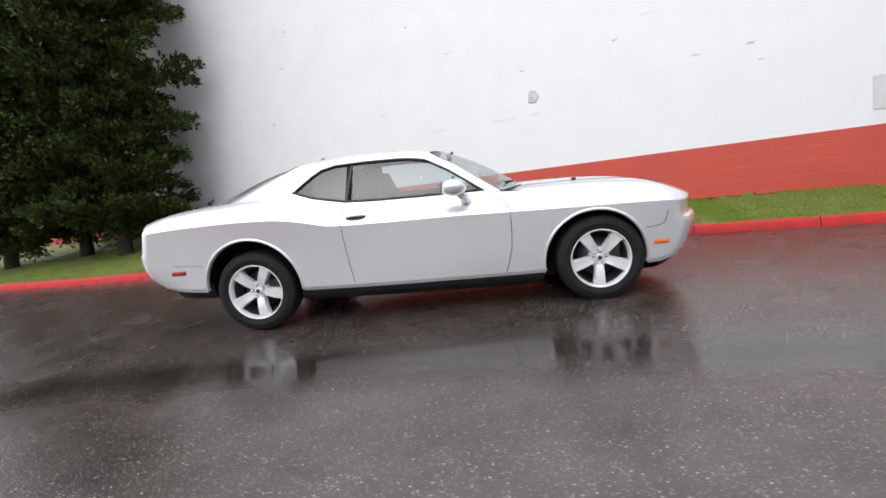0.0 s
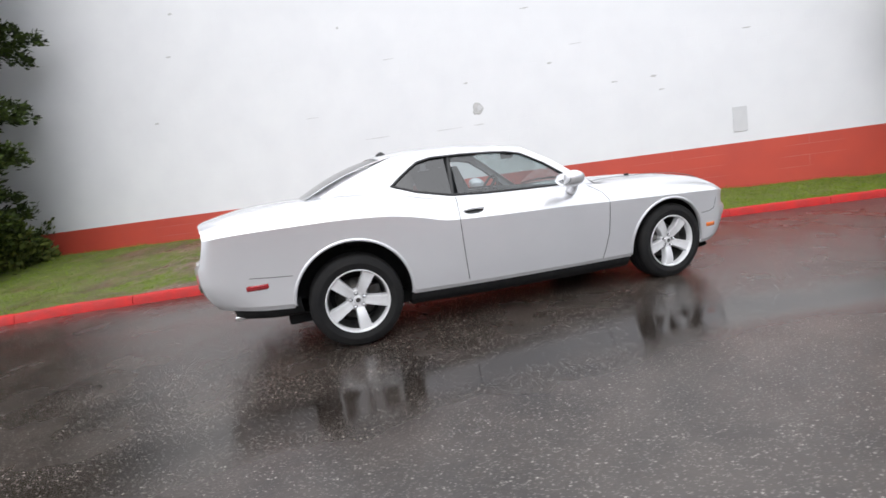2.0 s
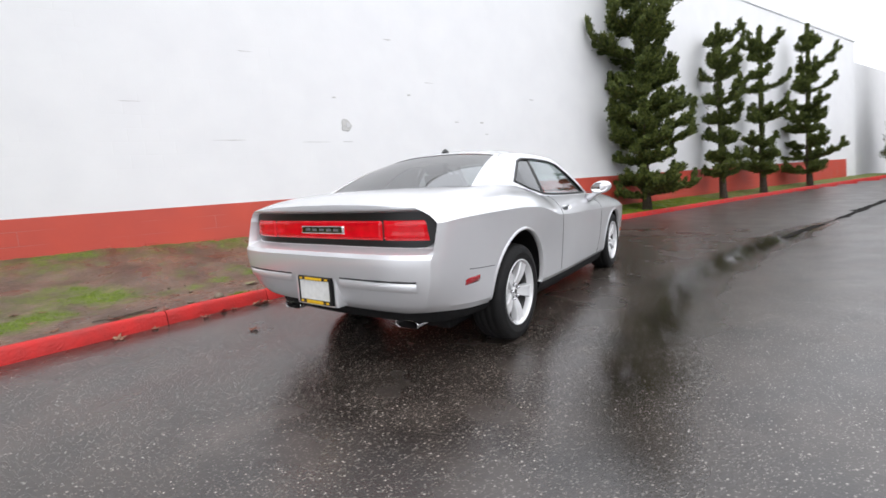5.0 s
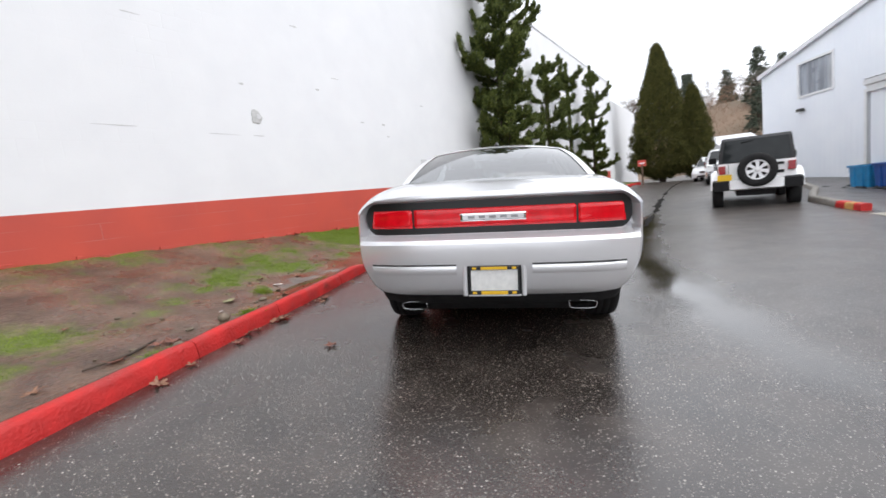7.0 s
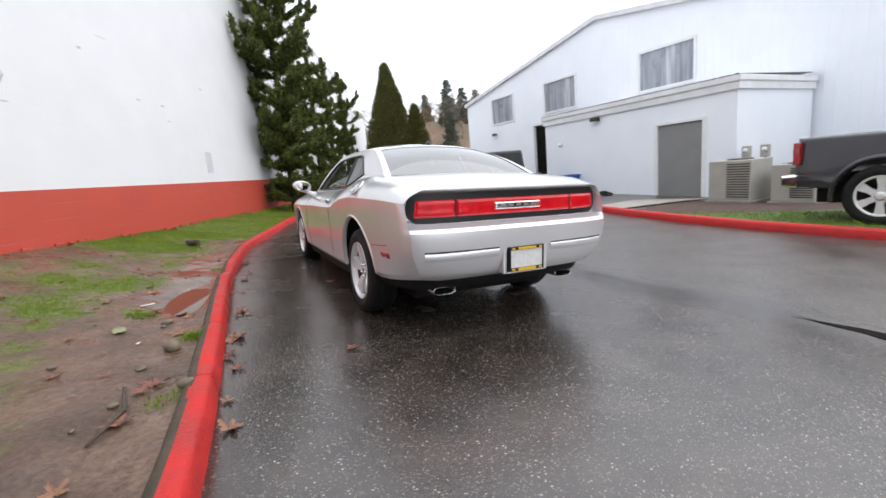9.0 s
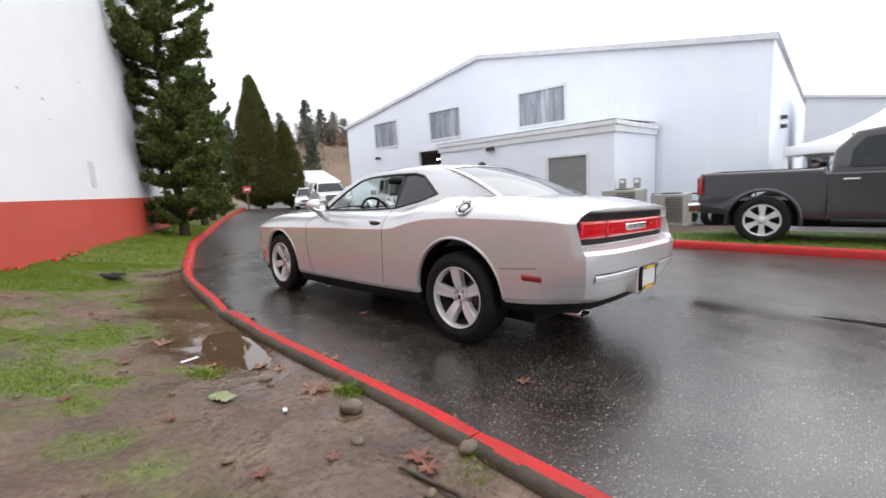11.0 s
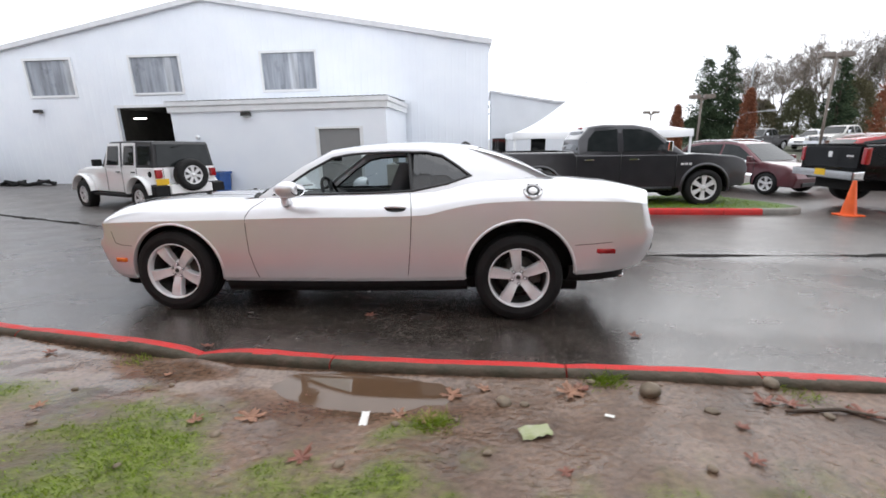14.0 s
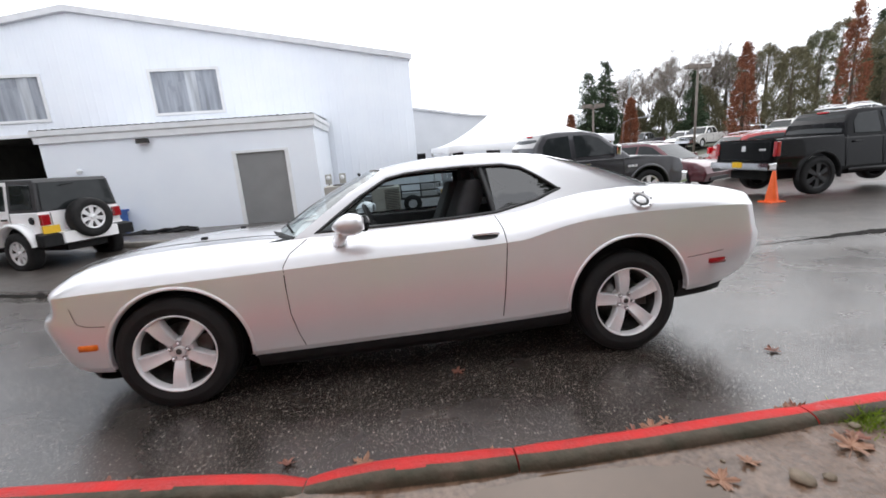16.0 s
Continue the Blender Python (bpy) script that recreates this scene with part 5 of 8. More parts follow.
# cowl with wipers
bm = bmesh.new()
rows = [[(0.955 - 0.26 * s * s + dx, s * 0.76, 0.992 - 0.02 * s * s + dz) for s in [-1 + k / 10 for k in range(21)]] for dx, dz in ((-0.06, -0.02), (0.0, 0.012), (0.05, 0.018), (0.075, 0.0))]
part("cowl", grid_mesh(rows, bm), black_matte, car, "black plastic cowl")
for y0, y1 in ((0.62, 0.08), (0.05, -0.55)):
    part("wiper", tube([(0.93 - 0.25 * (y0 / 0.76) ** 2, y0, 1.012), (0.90 - 0.25 * ((y0 + y1) / 1.52) ** 2, (y0 + y1) / 2, 1.04), (0.90 - 0.22 * (y1 / 0.76) ** 2, y1, 1.045)], 0.009, 6), black_matte, car)
for s in (1, -1):
    part("hood_nozzle", box(1.38, 1.42, s * 0.42 - 0.015, s * 0.42 + 0.015, 0.985, 1.012, 0.006), black_matte, car)
    # bonnet shut line and raised ridge
    rows = []
    for k in range(25):
        x = 0.85 + 1.45 * k / 24
        z = top_z(x) - edge_drop(x) * 0.2
        rows.append([warp(x, s * (0.60 + o), z + h) for o, h in ((-0.012, -0.004), (-0.004, 0.001), (0.004, 0.001), (0.012, -0.004))])
    part("bonnet_gap", grid_mesh(rows if s > 0 else [r[::-1] for r in rows]), black_trim, car)

# shut lines drawn on the side
def seam(name, pts, s, r=0.0035):
    out = []
    for (x0, z0), (x1, z1) in zip(pts, pts[1:]):
        for k in range(6):
            x, z = x0 + (x1 - x0) * k / 6, z0 + (z1 - z0) * k / 6
            px, py, pz = warp(x, side_y(x, z), z)
            out.append((px, s * (py - 0.001), pz))
    return part(name, tube(out, r, 5), black_trim, car)


for s in (1, -1):
    seam("door_gap", [(0.64, 0.975), (0.74, 0.90), (0.777, 0.83), (0.775, 0.68), (0.768, 0.534), (0.735, 0.40), (0.70, 0.30)], s)
    seam("door_gap", [(-0.585, 1.02), (-0.61, 0.94), (-0.618, 0.847), (-0.608, 0.69), (-0.597, 0.54), (-0.575, 0.33)], s)
    seam("bumper_gap", [(-1.90, 0.633), (-2.05, 0.645), (-2.22, 0.662)], s, 0.003)
    seam("bumper_gap", [(1.83, 0.575), (1.95, 0.582), (2.02, 0.60), (2.06, 0.65), (2.085, 0.71)], s, 0.003)
    # sill: black strip, the shadow under the body put into its colour
    rows = []
    for k in range(21):
        x = -1.06 + 2.07 * k / 20
        z = floor_z(x)
        y = side_y(x, z + 0.06)
        rows.append([(x, s * (y - o), z + h) for o, h in ((0.02, 0.018), (0.028, -0.02), (0.06, -0.075), (0.2, -0.08))])
    part("sill", grid_mesh(rows if s > 0 else [r[::-1] for r in rows]), black_matte, car)
    # side marker lamps
    for xa, xb, z0, z1, m_, nm in ((-2.06, -2.24, 0.610, 0.562, marker_red, "rear_marker"), (1.90, 2.10, 0.472, 0.424, lens_amber, "front_marker")):
        rows = []
        for i in range(5):
            z = z0 + (z1 - z0) * i / 4
            row = []
            for k in range(7):
                x = xa + (xb - xa) * k / 6
                px, py, pz = warp(x, side_y(x, z), z)
                e = 0.007 if 0 < i < 4 and 0 < k < 6 else -0.003
                row.append((px, s * (py + e), pz))
            rows.append(row)
        part(nm, grid_mesh(rows), m_, car, "red side marker lens" if xa < 0 else "amber side marker lens")
    # door handle: flat black patch as the bowl's shade, paint-coloured bar over it
    bm = bmesh.new()
    ctr = (-0.487, 0.905)
    rows = []
    for r in (1.0, 0.8, 0.4, 0.02):
        row = []
        for k in range(25):
            a = k * math.tau / 24
            x, z = ctr[0] + 0.082 * r * math.cos(a), ctr[1] + 0.02 * r * math.sin(a)
            row.append((x, s * (side_y(x, z) + 0.003), z))
        rows.append(row)
    handle = part("door_handle", grid_mesh(rows, bm), black_trim, car, "flat black patch painted as the shade of the handle bowl")
    pts = [(-0.575 + 0.176 * k / 8, 0.0, 0.920 + 0.006 * math.sin(math.pi * k / 8)) for k in range(9)]
    part("handle_bar", tube([(x, s * (side_y(x, z) + 0.014 + 0.012 * math.sin(math.pi * k / 8)), z) for k, (x, _, z) in enumerate(pts)], [0.007] + [0.012] * 7 + [0.007], 8), silver, handle)
    # door mirror
    bm = bmesh.new()
    bmesh.ops.create_uvsphere(bm, u_segments=20, v_segments=12, radius=1.0)
    for v in bm.verts:
        x, y, z = v.co
        taper = 1 - 0.35 * max(x, 0) ** 2
        x2 = x * 0.105 + 0.012 * abs(y)
        v.co = (max(x2, -0.082), y * 0.105 * taper, z * 0.066 * taper + 0.012 * y - 0.012 * max(x, 0))
    bmesh.ops.transform(bm, matrix=Matrix.Translation((0.345, 1.035, 1.062)), verts=bm.verts)
    if s < 0:
        bmesh.ops.transform(bm, matrix=Matrix.Diagonal((1, -1, 1, 1)), verts=bm.verts)
        bmesh.ops.reverse_faces(bm, faces=bm.faces)
    mirror = part("door_mirror", bm, silver, car, smooth=True)
    part("mirror_foot", tube([(0.435, s * 0.87, 0.95), (0.425, s * 0.92, 0.962), (0.405, s * 0.97, 0.995), (0.385, s * 1.005, 1.03)], [0.046, 0.036, 0.032, 0.04], 12), silver, mirror)
    bm = lathe([(0.0, 0.001), (0.0, 0.8), (0.004, 1.0)], 24, "z")
    bmesh.ops.transform(bm, matrix=Matrix.Translation((0.261, s * 1.037, 1.062)) @ Matrix.Rotation(s * radians(-18), 4, "Z") @ Matrix.Rotation(radians(-90), 4, "Y") @ Matrix.Diagonal((0.048, 0.08, 1, 1)), verts=bm.verts)
    part("mirror_glass", bm, chrome, mirror)

# fuel cap on the left rear wing
fx, fz = -1.561, 1.052
fy = side_y(fx, fz)
tip = Vector((0, side_y(fx, fz + 0.03) - side_y(fx, fz - 0.03), 0.06)).normalized()
nrm = Vector((0, tip.z, -tip.y))
FUEL = Matrix.Translation((fx, fy + 0.004, fz)) @ nrm.to_track_quat("Z", "Y").to_matrix().to_4x4()
cap = part("fuel_cap", lathe([(0.0, 0.076), (0.008, 0.075), (0.011, 0.068), (0.008, 0.056), (0.003, 0.054), (0.003, 0.001)], 32, "z"), alloy, car, "bright silver fuel cap")
cap.matrix_basis = FUEL
for k in range(6):
    a = k * math.tau / 6
    b_ = part("cap_bolt", lathe([(0.012, 0.006), (0.019, 0.005), (0.02, 0.001)], 8, "z"), dark_metal, cap)
    b_.matrix_basis = Matrix.Translation((0.066 * math.cos(a), 0.066 * math.sin(a), 0))
ic = part("cap_centre", lathe([(0.0035, 0.052), (0.0045, 0.05), (0.0045, 0.001)], 24, "z"), black_trim, cap)
part("cap_knob", lathe([(0.004, 0.034), (0.010, 0.03), (0.012, 0.001)], 20, "z"), alloy, cap)

# tail: black panel, red lamps, badge bar, plate
def tail_x(y, z):
    return warp(-2.53, y, z)[0]


def tail_patch(y0, y1, z0, z1, off, edge=0.008, ny=13, nz=6, corner=0.0):
    """A thin panel lying on the tail, its rim turned in."""
    rows = []
    for i in range(nz):
        z = z0 + (z1 - z0) * i / (nz - 1)
        row = []
        for k in range(ny):
            y = y0 + (y1 - y0) * k / (ny - 1)
            rim = i in (0, nz - 1) or k in (0, ny - 1)
            row.append((tail_x(y, z) - off + (edge if rim else 0), y, z))
        rows.append(row)
    return grid_mesh(rows)


def rounded_panel(hw, z0, z1, r, off, thick):
    """A rounded bar across the tail, following its bow, with a turned-in rim."""
    rows = []
    for k in range(61):
        u = -1 + k / 30
        y = hw * math.copysign(1 - (1 - abs(u)) ** 1.6, u)
        q = max(0.0, abs(y) - (hw - r))
        cut = r - math.sqrt(max(r * r - q * q, 0.0))
        a, b = z0 + cut, z1 - cut
        row = []
        for i, (f, o) in enumerate(((0, -thick), (0, off - 0.005), (0.04, off), (0.35, off), (0.65, off), (0.96, off), (1, off - 0.005), (1, -thick))):
            z = a + (b - a) * f
            o = -thick if k in (0, 60) else o
            row.append((tail_mid(y, z) - o, y, z))
        rows.append(row)
    bm = grid_mesh(rows, smooth=False)
    bmesh.ops.recalc_face_normals(bm, faces=bm.faces)
    return bm


def tail_mid(y, z):
    return warp(-2.53, min(abs(y), 0.84), 0.93)[0] + 0.06 * max(abs(y) - 0.84, 0) + 0.02 * (z - 0.93)


tail_panel = part("tail_panel", rounded_panel(0.829, 0.812, 1.026, 0.095, 0.022, 0.03), black_trim, car, "gloss black tail panel")


def lens(y0, y1, z0, z1, name, material, parent, off=0.034, label="", slant=(0.0, 0.0)):
    """A lamp lens on the panel, its rim turned in, fluted inside; slant moves the top of each end."""
    rows = []
    for i in range(9):
        f = i / 8
        z = z0 + (z1 - z0) * f
        a, b = y0 + slant[0] * f, y1 + slant[1] * f
        row = []
        n = max(14, int((y1 - y0) / 0.012))
        for k in range(n + 1):
            y = a + (b - a) * k / n
            e = off if 0 < i < 8 and 0 < k < n else off - 0.016
            flute = 0.0018 * noise.noise((y * 14, z * 20, 3)) + 0.0012 * math.cos(i * 1.6) if label.startswith("bright") and 0 < i < 8 else 0.0
            row.append((tail_mid(y, z) - e + flute, y, z))
        rows.append(row)
    return part(name, grid_mesh(rows), material, parent, label)


for s in (1, -1):
    lo, hi = sorted((s * 0.502, s * 0.792))
    lens(lo, hi, 0.852, 0.974, "tail_lamp", lens_red, tail_panel, label="bright red tail lamp lens", slant=(0.0, -0.02) if s > 0 else (0.02, 0.0))
lens(-0.496, 0.496, 0.852, 0.974, "centre_lamp", lens_red, tail_panel, label="bright red centre lamp lens behind the badge bar")
badge = lens(-0.205, 0.205, 0.886, 0.942, "badge_bar", chrome, tail_panel, 0.042, "silver badge bar with dark marks")
for k in range(5):
    y = -0.13 + 0.065 * k
    part("badge_mark", box(tail_mid(y, 0.914) - 0.0445, tail_mid(y, 0.914) - 0.036, y - 0.020, y + 0.020, 0.906, 0.922, 0.002), badge_grey, badge)

# bumper: black strips as the grooves' shadow, plate recess, valance, exhausts
for s in (1, -1):
    lo, hi = sorted((s * 0.225, s * 0.765))
    rows = [[(tail_x(y, z) - o, y, z) for y in [lo + (hi - lo) * k / 10 for k in range(11)]] for z, o in ((0.642, -0.004), (0.638, 0.003), (0.634, 0.003), (0.630, -0.002))]
    part("bumper_groove", grid_mesh(rows), black_trim, car)
    rows = [[(tail_x(y, z) - o, y, z) for y in [lo + (hi - lo) * k / 10 for k in range(11)]] for z, o in ((0.628, 0.0), (0.622, 0.007), (0.585, 0.007), (0.575, 0.0))]
    part("bumper_step", grid_mesh(rows), silver, car)
bx = tail_x(0, 0.615)
bm = bmesh.new()
for y0, y1, z0, z1 in ((-0.192, -0.160, 0.438, 0.638), (0.160, 0.192, 0.438, 0.638), (-0.160, 0.160, 0.628, 0.638), (-0.160, 0.160, 0.438, 0.452)):
    add_box(bm, bx - 0.002, bx + 0.10, y0, y1, z0, z1, 0.009 if y1 - y0 > 0.1 else 0.014)
part("plate_surround", bm, silver, car)
part("plate_backing", box(bx - 0.004, bx + 0.03, -0.160, 0.160, 0.452, 0.628), black_matte, car)
plate = part("number_plate", box(bx - 0.012, bx - 0.006, -0.146, 0.146, 0.456, 0.624, 0.002), plate_white, car, "white paper plate in a yellow and black frame")
bm = bmesh.new()
for y0, y1, z0, z1 in ((-0.150, -0.138, 0.454, 0.626), (0.138, 0.150, 0.454, 0.626), (-0.138, 0.138, 0.605, 0.626), (-0.138, 0.138, 0.454, 0.479)):
    add_box(bm, bx - 0.018, bx - 0.008, y0, y1, z0, z1, 0.002)
part("plate_frame", bm, black_trim, plate)
for y0, y1, z0, z1 in ((-0.078, 0.078, 0.607, 0.624), (-0.078, 0.078, 0.456, 0.477), (-0.13, -0.105, 0.459, 0.474), (0.105, 0.13, 0.459, 0.474), (-0.13, -0.105, 0.609, 0.622), (0.105, 0.13, 0.609, 0.622)):
    part("frame_bar", box(bx - 0.0205, bx - 0.0185, y0, y1, z0, z1), plate_yellow, plate)
skirt = [(-1.90, 0.875), (-2.05, 0.865), (-2.2, 0.84), (-2.32, 0.78), (-2.40, 0.66), (-2.43, 0.45), (-2.45, 0.2)]
skirt = skirt + [(-2.455, 0.0)] + [(x, -y) for x, y in skirt[::-1]]
rows = [[(x * f + o, y * f, z) for x, y in skirt] for z, f, o in ((0.46, 0.985, 0.0), (0.40, 0.985, 0.0), (0.345, 0.97, -0.02), (0.315, 0.92, -0.03), (0.31, 0.7, -0.2))]
bm = grid_mesh(rows)
bmesh.ops.recalc_face_normals(bm, faces=bm.faces)
part("valance", bm, black_matte, car, "black plastic rear valance")
for s in (1, -1):
    bm = bmesh.new()
    loop = [(s * 0.545 + 0.088 * c * (abs(c) ** -0.35 if c else 0), 0.326 + 0.027 * d * (abs(d) ** -0.35 if d else 0)) for c, d in [(math.cos(k * math.tau / 24), math.sin(k * math.tau / 24)) for k in range(24)]]
    rings = [[(x, s * 0.545 + (y - s * 0.545) * f, 0.326 + (z - 0.326) * f) for y, z in loop] for x, f in ((-2.1, 0.95), (-2.36, 1.0), (-2.368, 0.98), (-2.36, 0.945), (-2.2, 0.90))]
    vs = [[bm.verts.new(p) for p in r] for r in rings]
    for a, b in zip(vs, vs[1:]):
        for k in range(24):
            bm.faces.new((a[k], a[(k + 1) % 24], b[(k + 1) % 24], b[k])).smooth = True
    bm.faces.new(vs[-1])
    part("exhaust_tip", bm, chrome, car, "polished oval exhaust tip")
part("aerial", lathe([(0.0, 0.035), (0.012, 0.03), (0.03, 0.012), (0.036, 0.001)], 14, "z"), black_trim, car).matrix_basis = Matrix.Translation((-1.0, 0, 1.45)) @ Matrix.Diagonal((1.6, 0.7, 1, 1))
part("boot_gap", grid_mesh([[warp(-2.49, y, top_z(-2.49) - 0.03 * (abs(y) / 0.75) ** 2.5 + o - 0.022)[:1] + (y, top_z(-2.49) - 0.032 * (abs(y) / 0.75) ** 2.5 + o - 0.02) for y in [-0.70 + 1.4 * k / 20 for k in range(21)]] for o in (-0.003, 0.003)]), black_trim, car)
# front lower lip and chassis floor
rows = []
for k in range(31):
    s = -1 + k / 15
    x = 2.30 - 0.40 * abs(s) ** 2.2
    rows.append([(x - 0.1, s * 0.86, 0.30), (x + 0.02, s * 0.87, 0.275), (x + 0.03, s * 0.88, 0.25), (x - 0.02, s * 0.87, 0.232), (x - 0.3, s * 0.84, 0.228)])
part("front_lip", grid_mesh(rows), black_matte, car, "black front lip spoiler")
part("floor_pan", box(-2.0, 1.95, -0.62, 0.62, 0.185, 0.31, 0.03), black_matte, car)

# wheels
def spoke(width0, width1, r0, r1):
    """A broad flat spoke with a shallow trough and sharp shoulders, spreading into the rim."""
    bm = bmesh.new()
    rows = []
    for k in range(9):
        f = k / 8
        r = r0 + (r1 - r0) * f
        w = width0 + (width1 - width0) * f + 0.03 * max(f - 0.88, 0) / 0.12
        y = 0.070 + 0.030 * f + 0.014 * math.sin(math.pi * f)
        rows.append([(-w * 0.54, y - 0.055, r), (-w * 0.5, y - 0.012, r), (-w * 0.43, y, r), (-w * 0.12, y - 0.003, r), (w * 0.12, y - 0.003, r), (w * 0.43, y, r), (w * 0.5, y - 0.012, r), (w * 0.54, y - 0.055, r)])
    grid_mesh(rows, bm, smooth=False)
    bmesh.ops.recalc_face_normals(bm, faces=bm.faces)
    return bm


def build_wheel(turn):
    """A wheel lying in x and z, its outer face towards +y."""
    w = empty("wheel")
    ty = lathe([(-0.10, 0.232), (-0.116, 0.252), (-0.124, 0.292), (-0.116, 0.33), (-0.09, 0.351), (-0.06, 0.356), (-0.055, 0.349), (-0.045, 0.349), (-0.04, 0.3565), (-0.005, 0.357), (-0.003, 0.35), (0.003, 0.35), (0.005, 0.357),
                (0.04, 0.3565), (0.045, 0.349), (0.055, 0.349), (0.06, 0.356), (0.09, 0.351), (0.108, 0.342), (0.116, 0.33), (0.122, 0.312), (0.1255, 0.296), (0.1265, 0.294), (0.1265, 0.284), (0.125, 0.281), (0.122, 0.262), (0.116, 0.248), (0.10, 0.232)], 64)
    bmesh.ops.recalc_face_normals(ty, faces=ty.faces)
    part("tyre", ty, rubber, w, "black wet tyre")
    rim = part("rim", lathe([(-0.10, 0.205), (-0.10, 0.232), (0.09, 0.236), (0.116, 0.243), (0.121, 0.241), (0.121, 0.236), (0.113, 0.231), (0.095, 0.226), (0.07, 0.222)], 64), alloy, w)
    # barrel split from the alloy rim, its dark colour giving the spoke gaps shade
    part("barrel", lathe([(0.07, 0.2215), (0.02, 0.210), (-0.06, 0.198), (-0.10, 0.196)], 48), barrel_shade, rim, "rim barrel coloured dark for the shade between spokes")
    part("brake_disc", lathe([(-0.04, 0.03), (-0.03, 0.16), (-0.015, 0.16), (-0.012, 0.10), (0.02, 0.085), (0.03, 0.03)], 40), disc_steel, w)
    part("wheel_back", lathe([(-0.05, 0.198), (-0.06, 0.1), (-0.06, 0.001)], 32), black_matte, w)
    part("caliper", box(-0.185, -0.09, -0.05, 0.03, -0.06, 0.09, 0.015), dark_metal, w)
    hub = part("hub", lathe([(-0.02, 0.088), (0.05, 0.085), (0.066, 0.076), (0.070, 0.066), (0.066, 0.04), (0.062, 0.034)], 40), alloy, w)
    part("hub_cap", lathe([(0.06, 0.034), (0.072, 0.033), (0.078, 0.028), (0.079, 0.022), (0.077, 0.001)], 30), alloy, hub)
    part("cap_badge", lathe([(0.0775, 0.019), (0.0800, 0.018), (0.0805, 0.001)], 20), dark_metal, hub)
    for k in range(5):
        a = radians(turn) + k * math.tau / 5
        sp = part("spoke", spoke(0.066, 0.098, 0.055, 0.232), alloy, rim)
        sp.matrix_basis = Matrix.Rotation(a, 4, "Y")
        spot = Matrix.Translation((math.sin(a + math.pi / 5) * 0.055, 0, math.cos(a + math.pi / 5) * 0.055))
        # black dish on the hub stands in for the pocket's shade
        part("nut_pocket", lathe([(0.064, 0.0155), (0.0715, 0.0165), (0.0725, 0.0150), (0.0655, 0.013), (0.0655, 0.001)], 14), black_trim, hub).matrix_basis = spot
        part("wheel_nut", lathe([(0.062, 0.0105), (0.084, 0.010), (0.089, 0.006), (0.090, 0.001)], 6), chrome, hub).matrix_basis = spot
    return w


for wx, s, turn in ((-1.473, 1, 8), (1.473, 1, 32), (-1.473, -1, -28), (1.473, -1, 176)):
    w = build_wheel(turn)
    w.parent = car
    w.matrix_basis = Matrix.Translation((wx, s * 0.79, 0.355)) @ Matrix.Rotation(0 if s > 0 else math.pi, 4, "Z")

# cabin inside
def seat(y, x):
    bm = bmesh.new()
    rows = []
    for k in range(9):
        f = k / 8
        z = 0.72 + 0.55 * f
        hw = 0.25 - 0.05 * f**2
        xo = x - 0.22 * f
        rows.append([(xo - 0.10, y - hw * 0.8, z), (xo + 0.03, y - hw, z), (xo + 0.07, y - hw * 0.8, z), (xo + 0.035, y, z), (xo + 0.07, y + hw * 0.8, z), (xo + 0.03, y + hw, z), (xo - 0.10, y + hw * 0.8, z), (xo - 0.10, y - hw * 0.8, z)])
    grid_mesh(rows, bm)
    bm.faces.new([bm.verts.new(p) for p in rows[-1][:-1]])
    bmesh.ops.recalc_face_normals(bm, faces=bm.faces)
    st = part("front_seat", bm, cabin, car, "black leather bucket seat")
    part("headrest", box(x - 0.36, x - 0.26, y - 0.12, y + 0.12, 1.27, 1.39, 0.04), cabin, st)


seat(0.37, -0.30), seat(-0.37, -0.30)
part("rear_seat", box(-1.5, -1.25, -0.62, 0.62, 0.72, 1.08, 0.08), cabin, car)
bm = bmesh.new()
rows = [[(x, y, z) for y in [-0.76 + 1.52 * k / 16 for k in range(17)]] for x, z in ((0.42, 0.72), (0.40, 0.90), (0.44, 0.98), (0.55, 1.005), (0.74, 0.985), (0.9, 0.97))]
part("dashboard", grid_mesh(rows[::-1], bm), cabin, car, "black soft dashboard")
bm = bmesh.new()
lathe([(0.014 * math.sin(k * math.tau / 10), 0.185 + 0.014 * math.cos(k * math.tau / 10)) for k in range(10)], 32, "z", True, bm=bm)
for k in range(3):
    a = radians(90 + 120 * k)
    add_tube(bm, [(0, 0, 0.0), (0.18 * math.cos(a), 0.18 * math.sin(a), 0.0)], 0.018, 6)
lathe([(-0.03, 0.06), (0.02, 0.055), (0.025, 0.001)], 16, "z", bm=bm)
sw = part("steering_wheel", bm, cabin, car, "black three-spoke steering wheel")
sw.matrix_basis = Matrix.Translation((0.22, 0.37, 0.97)) @ Matrix.Rotation(radians(-68), 4, "Y")
part("rear_view_mirror", box(0.27, 0.31, -0.12, 0.12, 1.30, 1.37, 0.02), cabin, car)
part("mirror_stalk", tube([(0.3, 0, 1.36), (0.33, 0, 1.385)], 0.012, 6), cabin, car)
for s in (1, -1):
    part("door_card", box(-0.58, 0.62, s * 0.735 - 0.025, s * 0.735 + 0.025, 0.72, 1.0, 0.015), cabin, car)
part("parcel_shelf", box(-1.74, -1.42, -0.68, 0.68, 1.08, 1.12, 0.01), cabin, car)

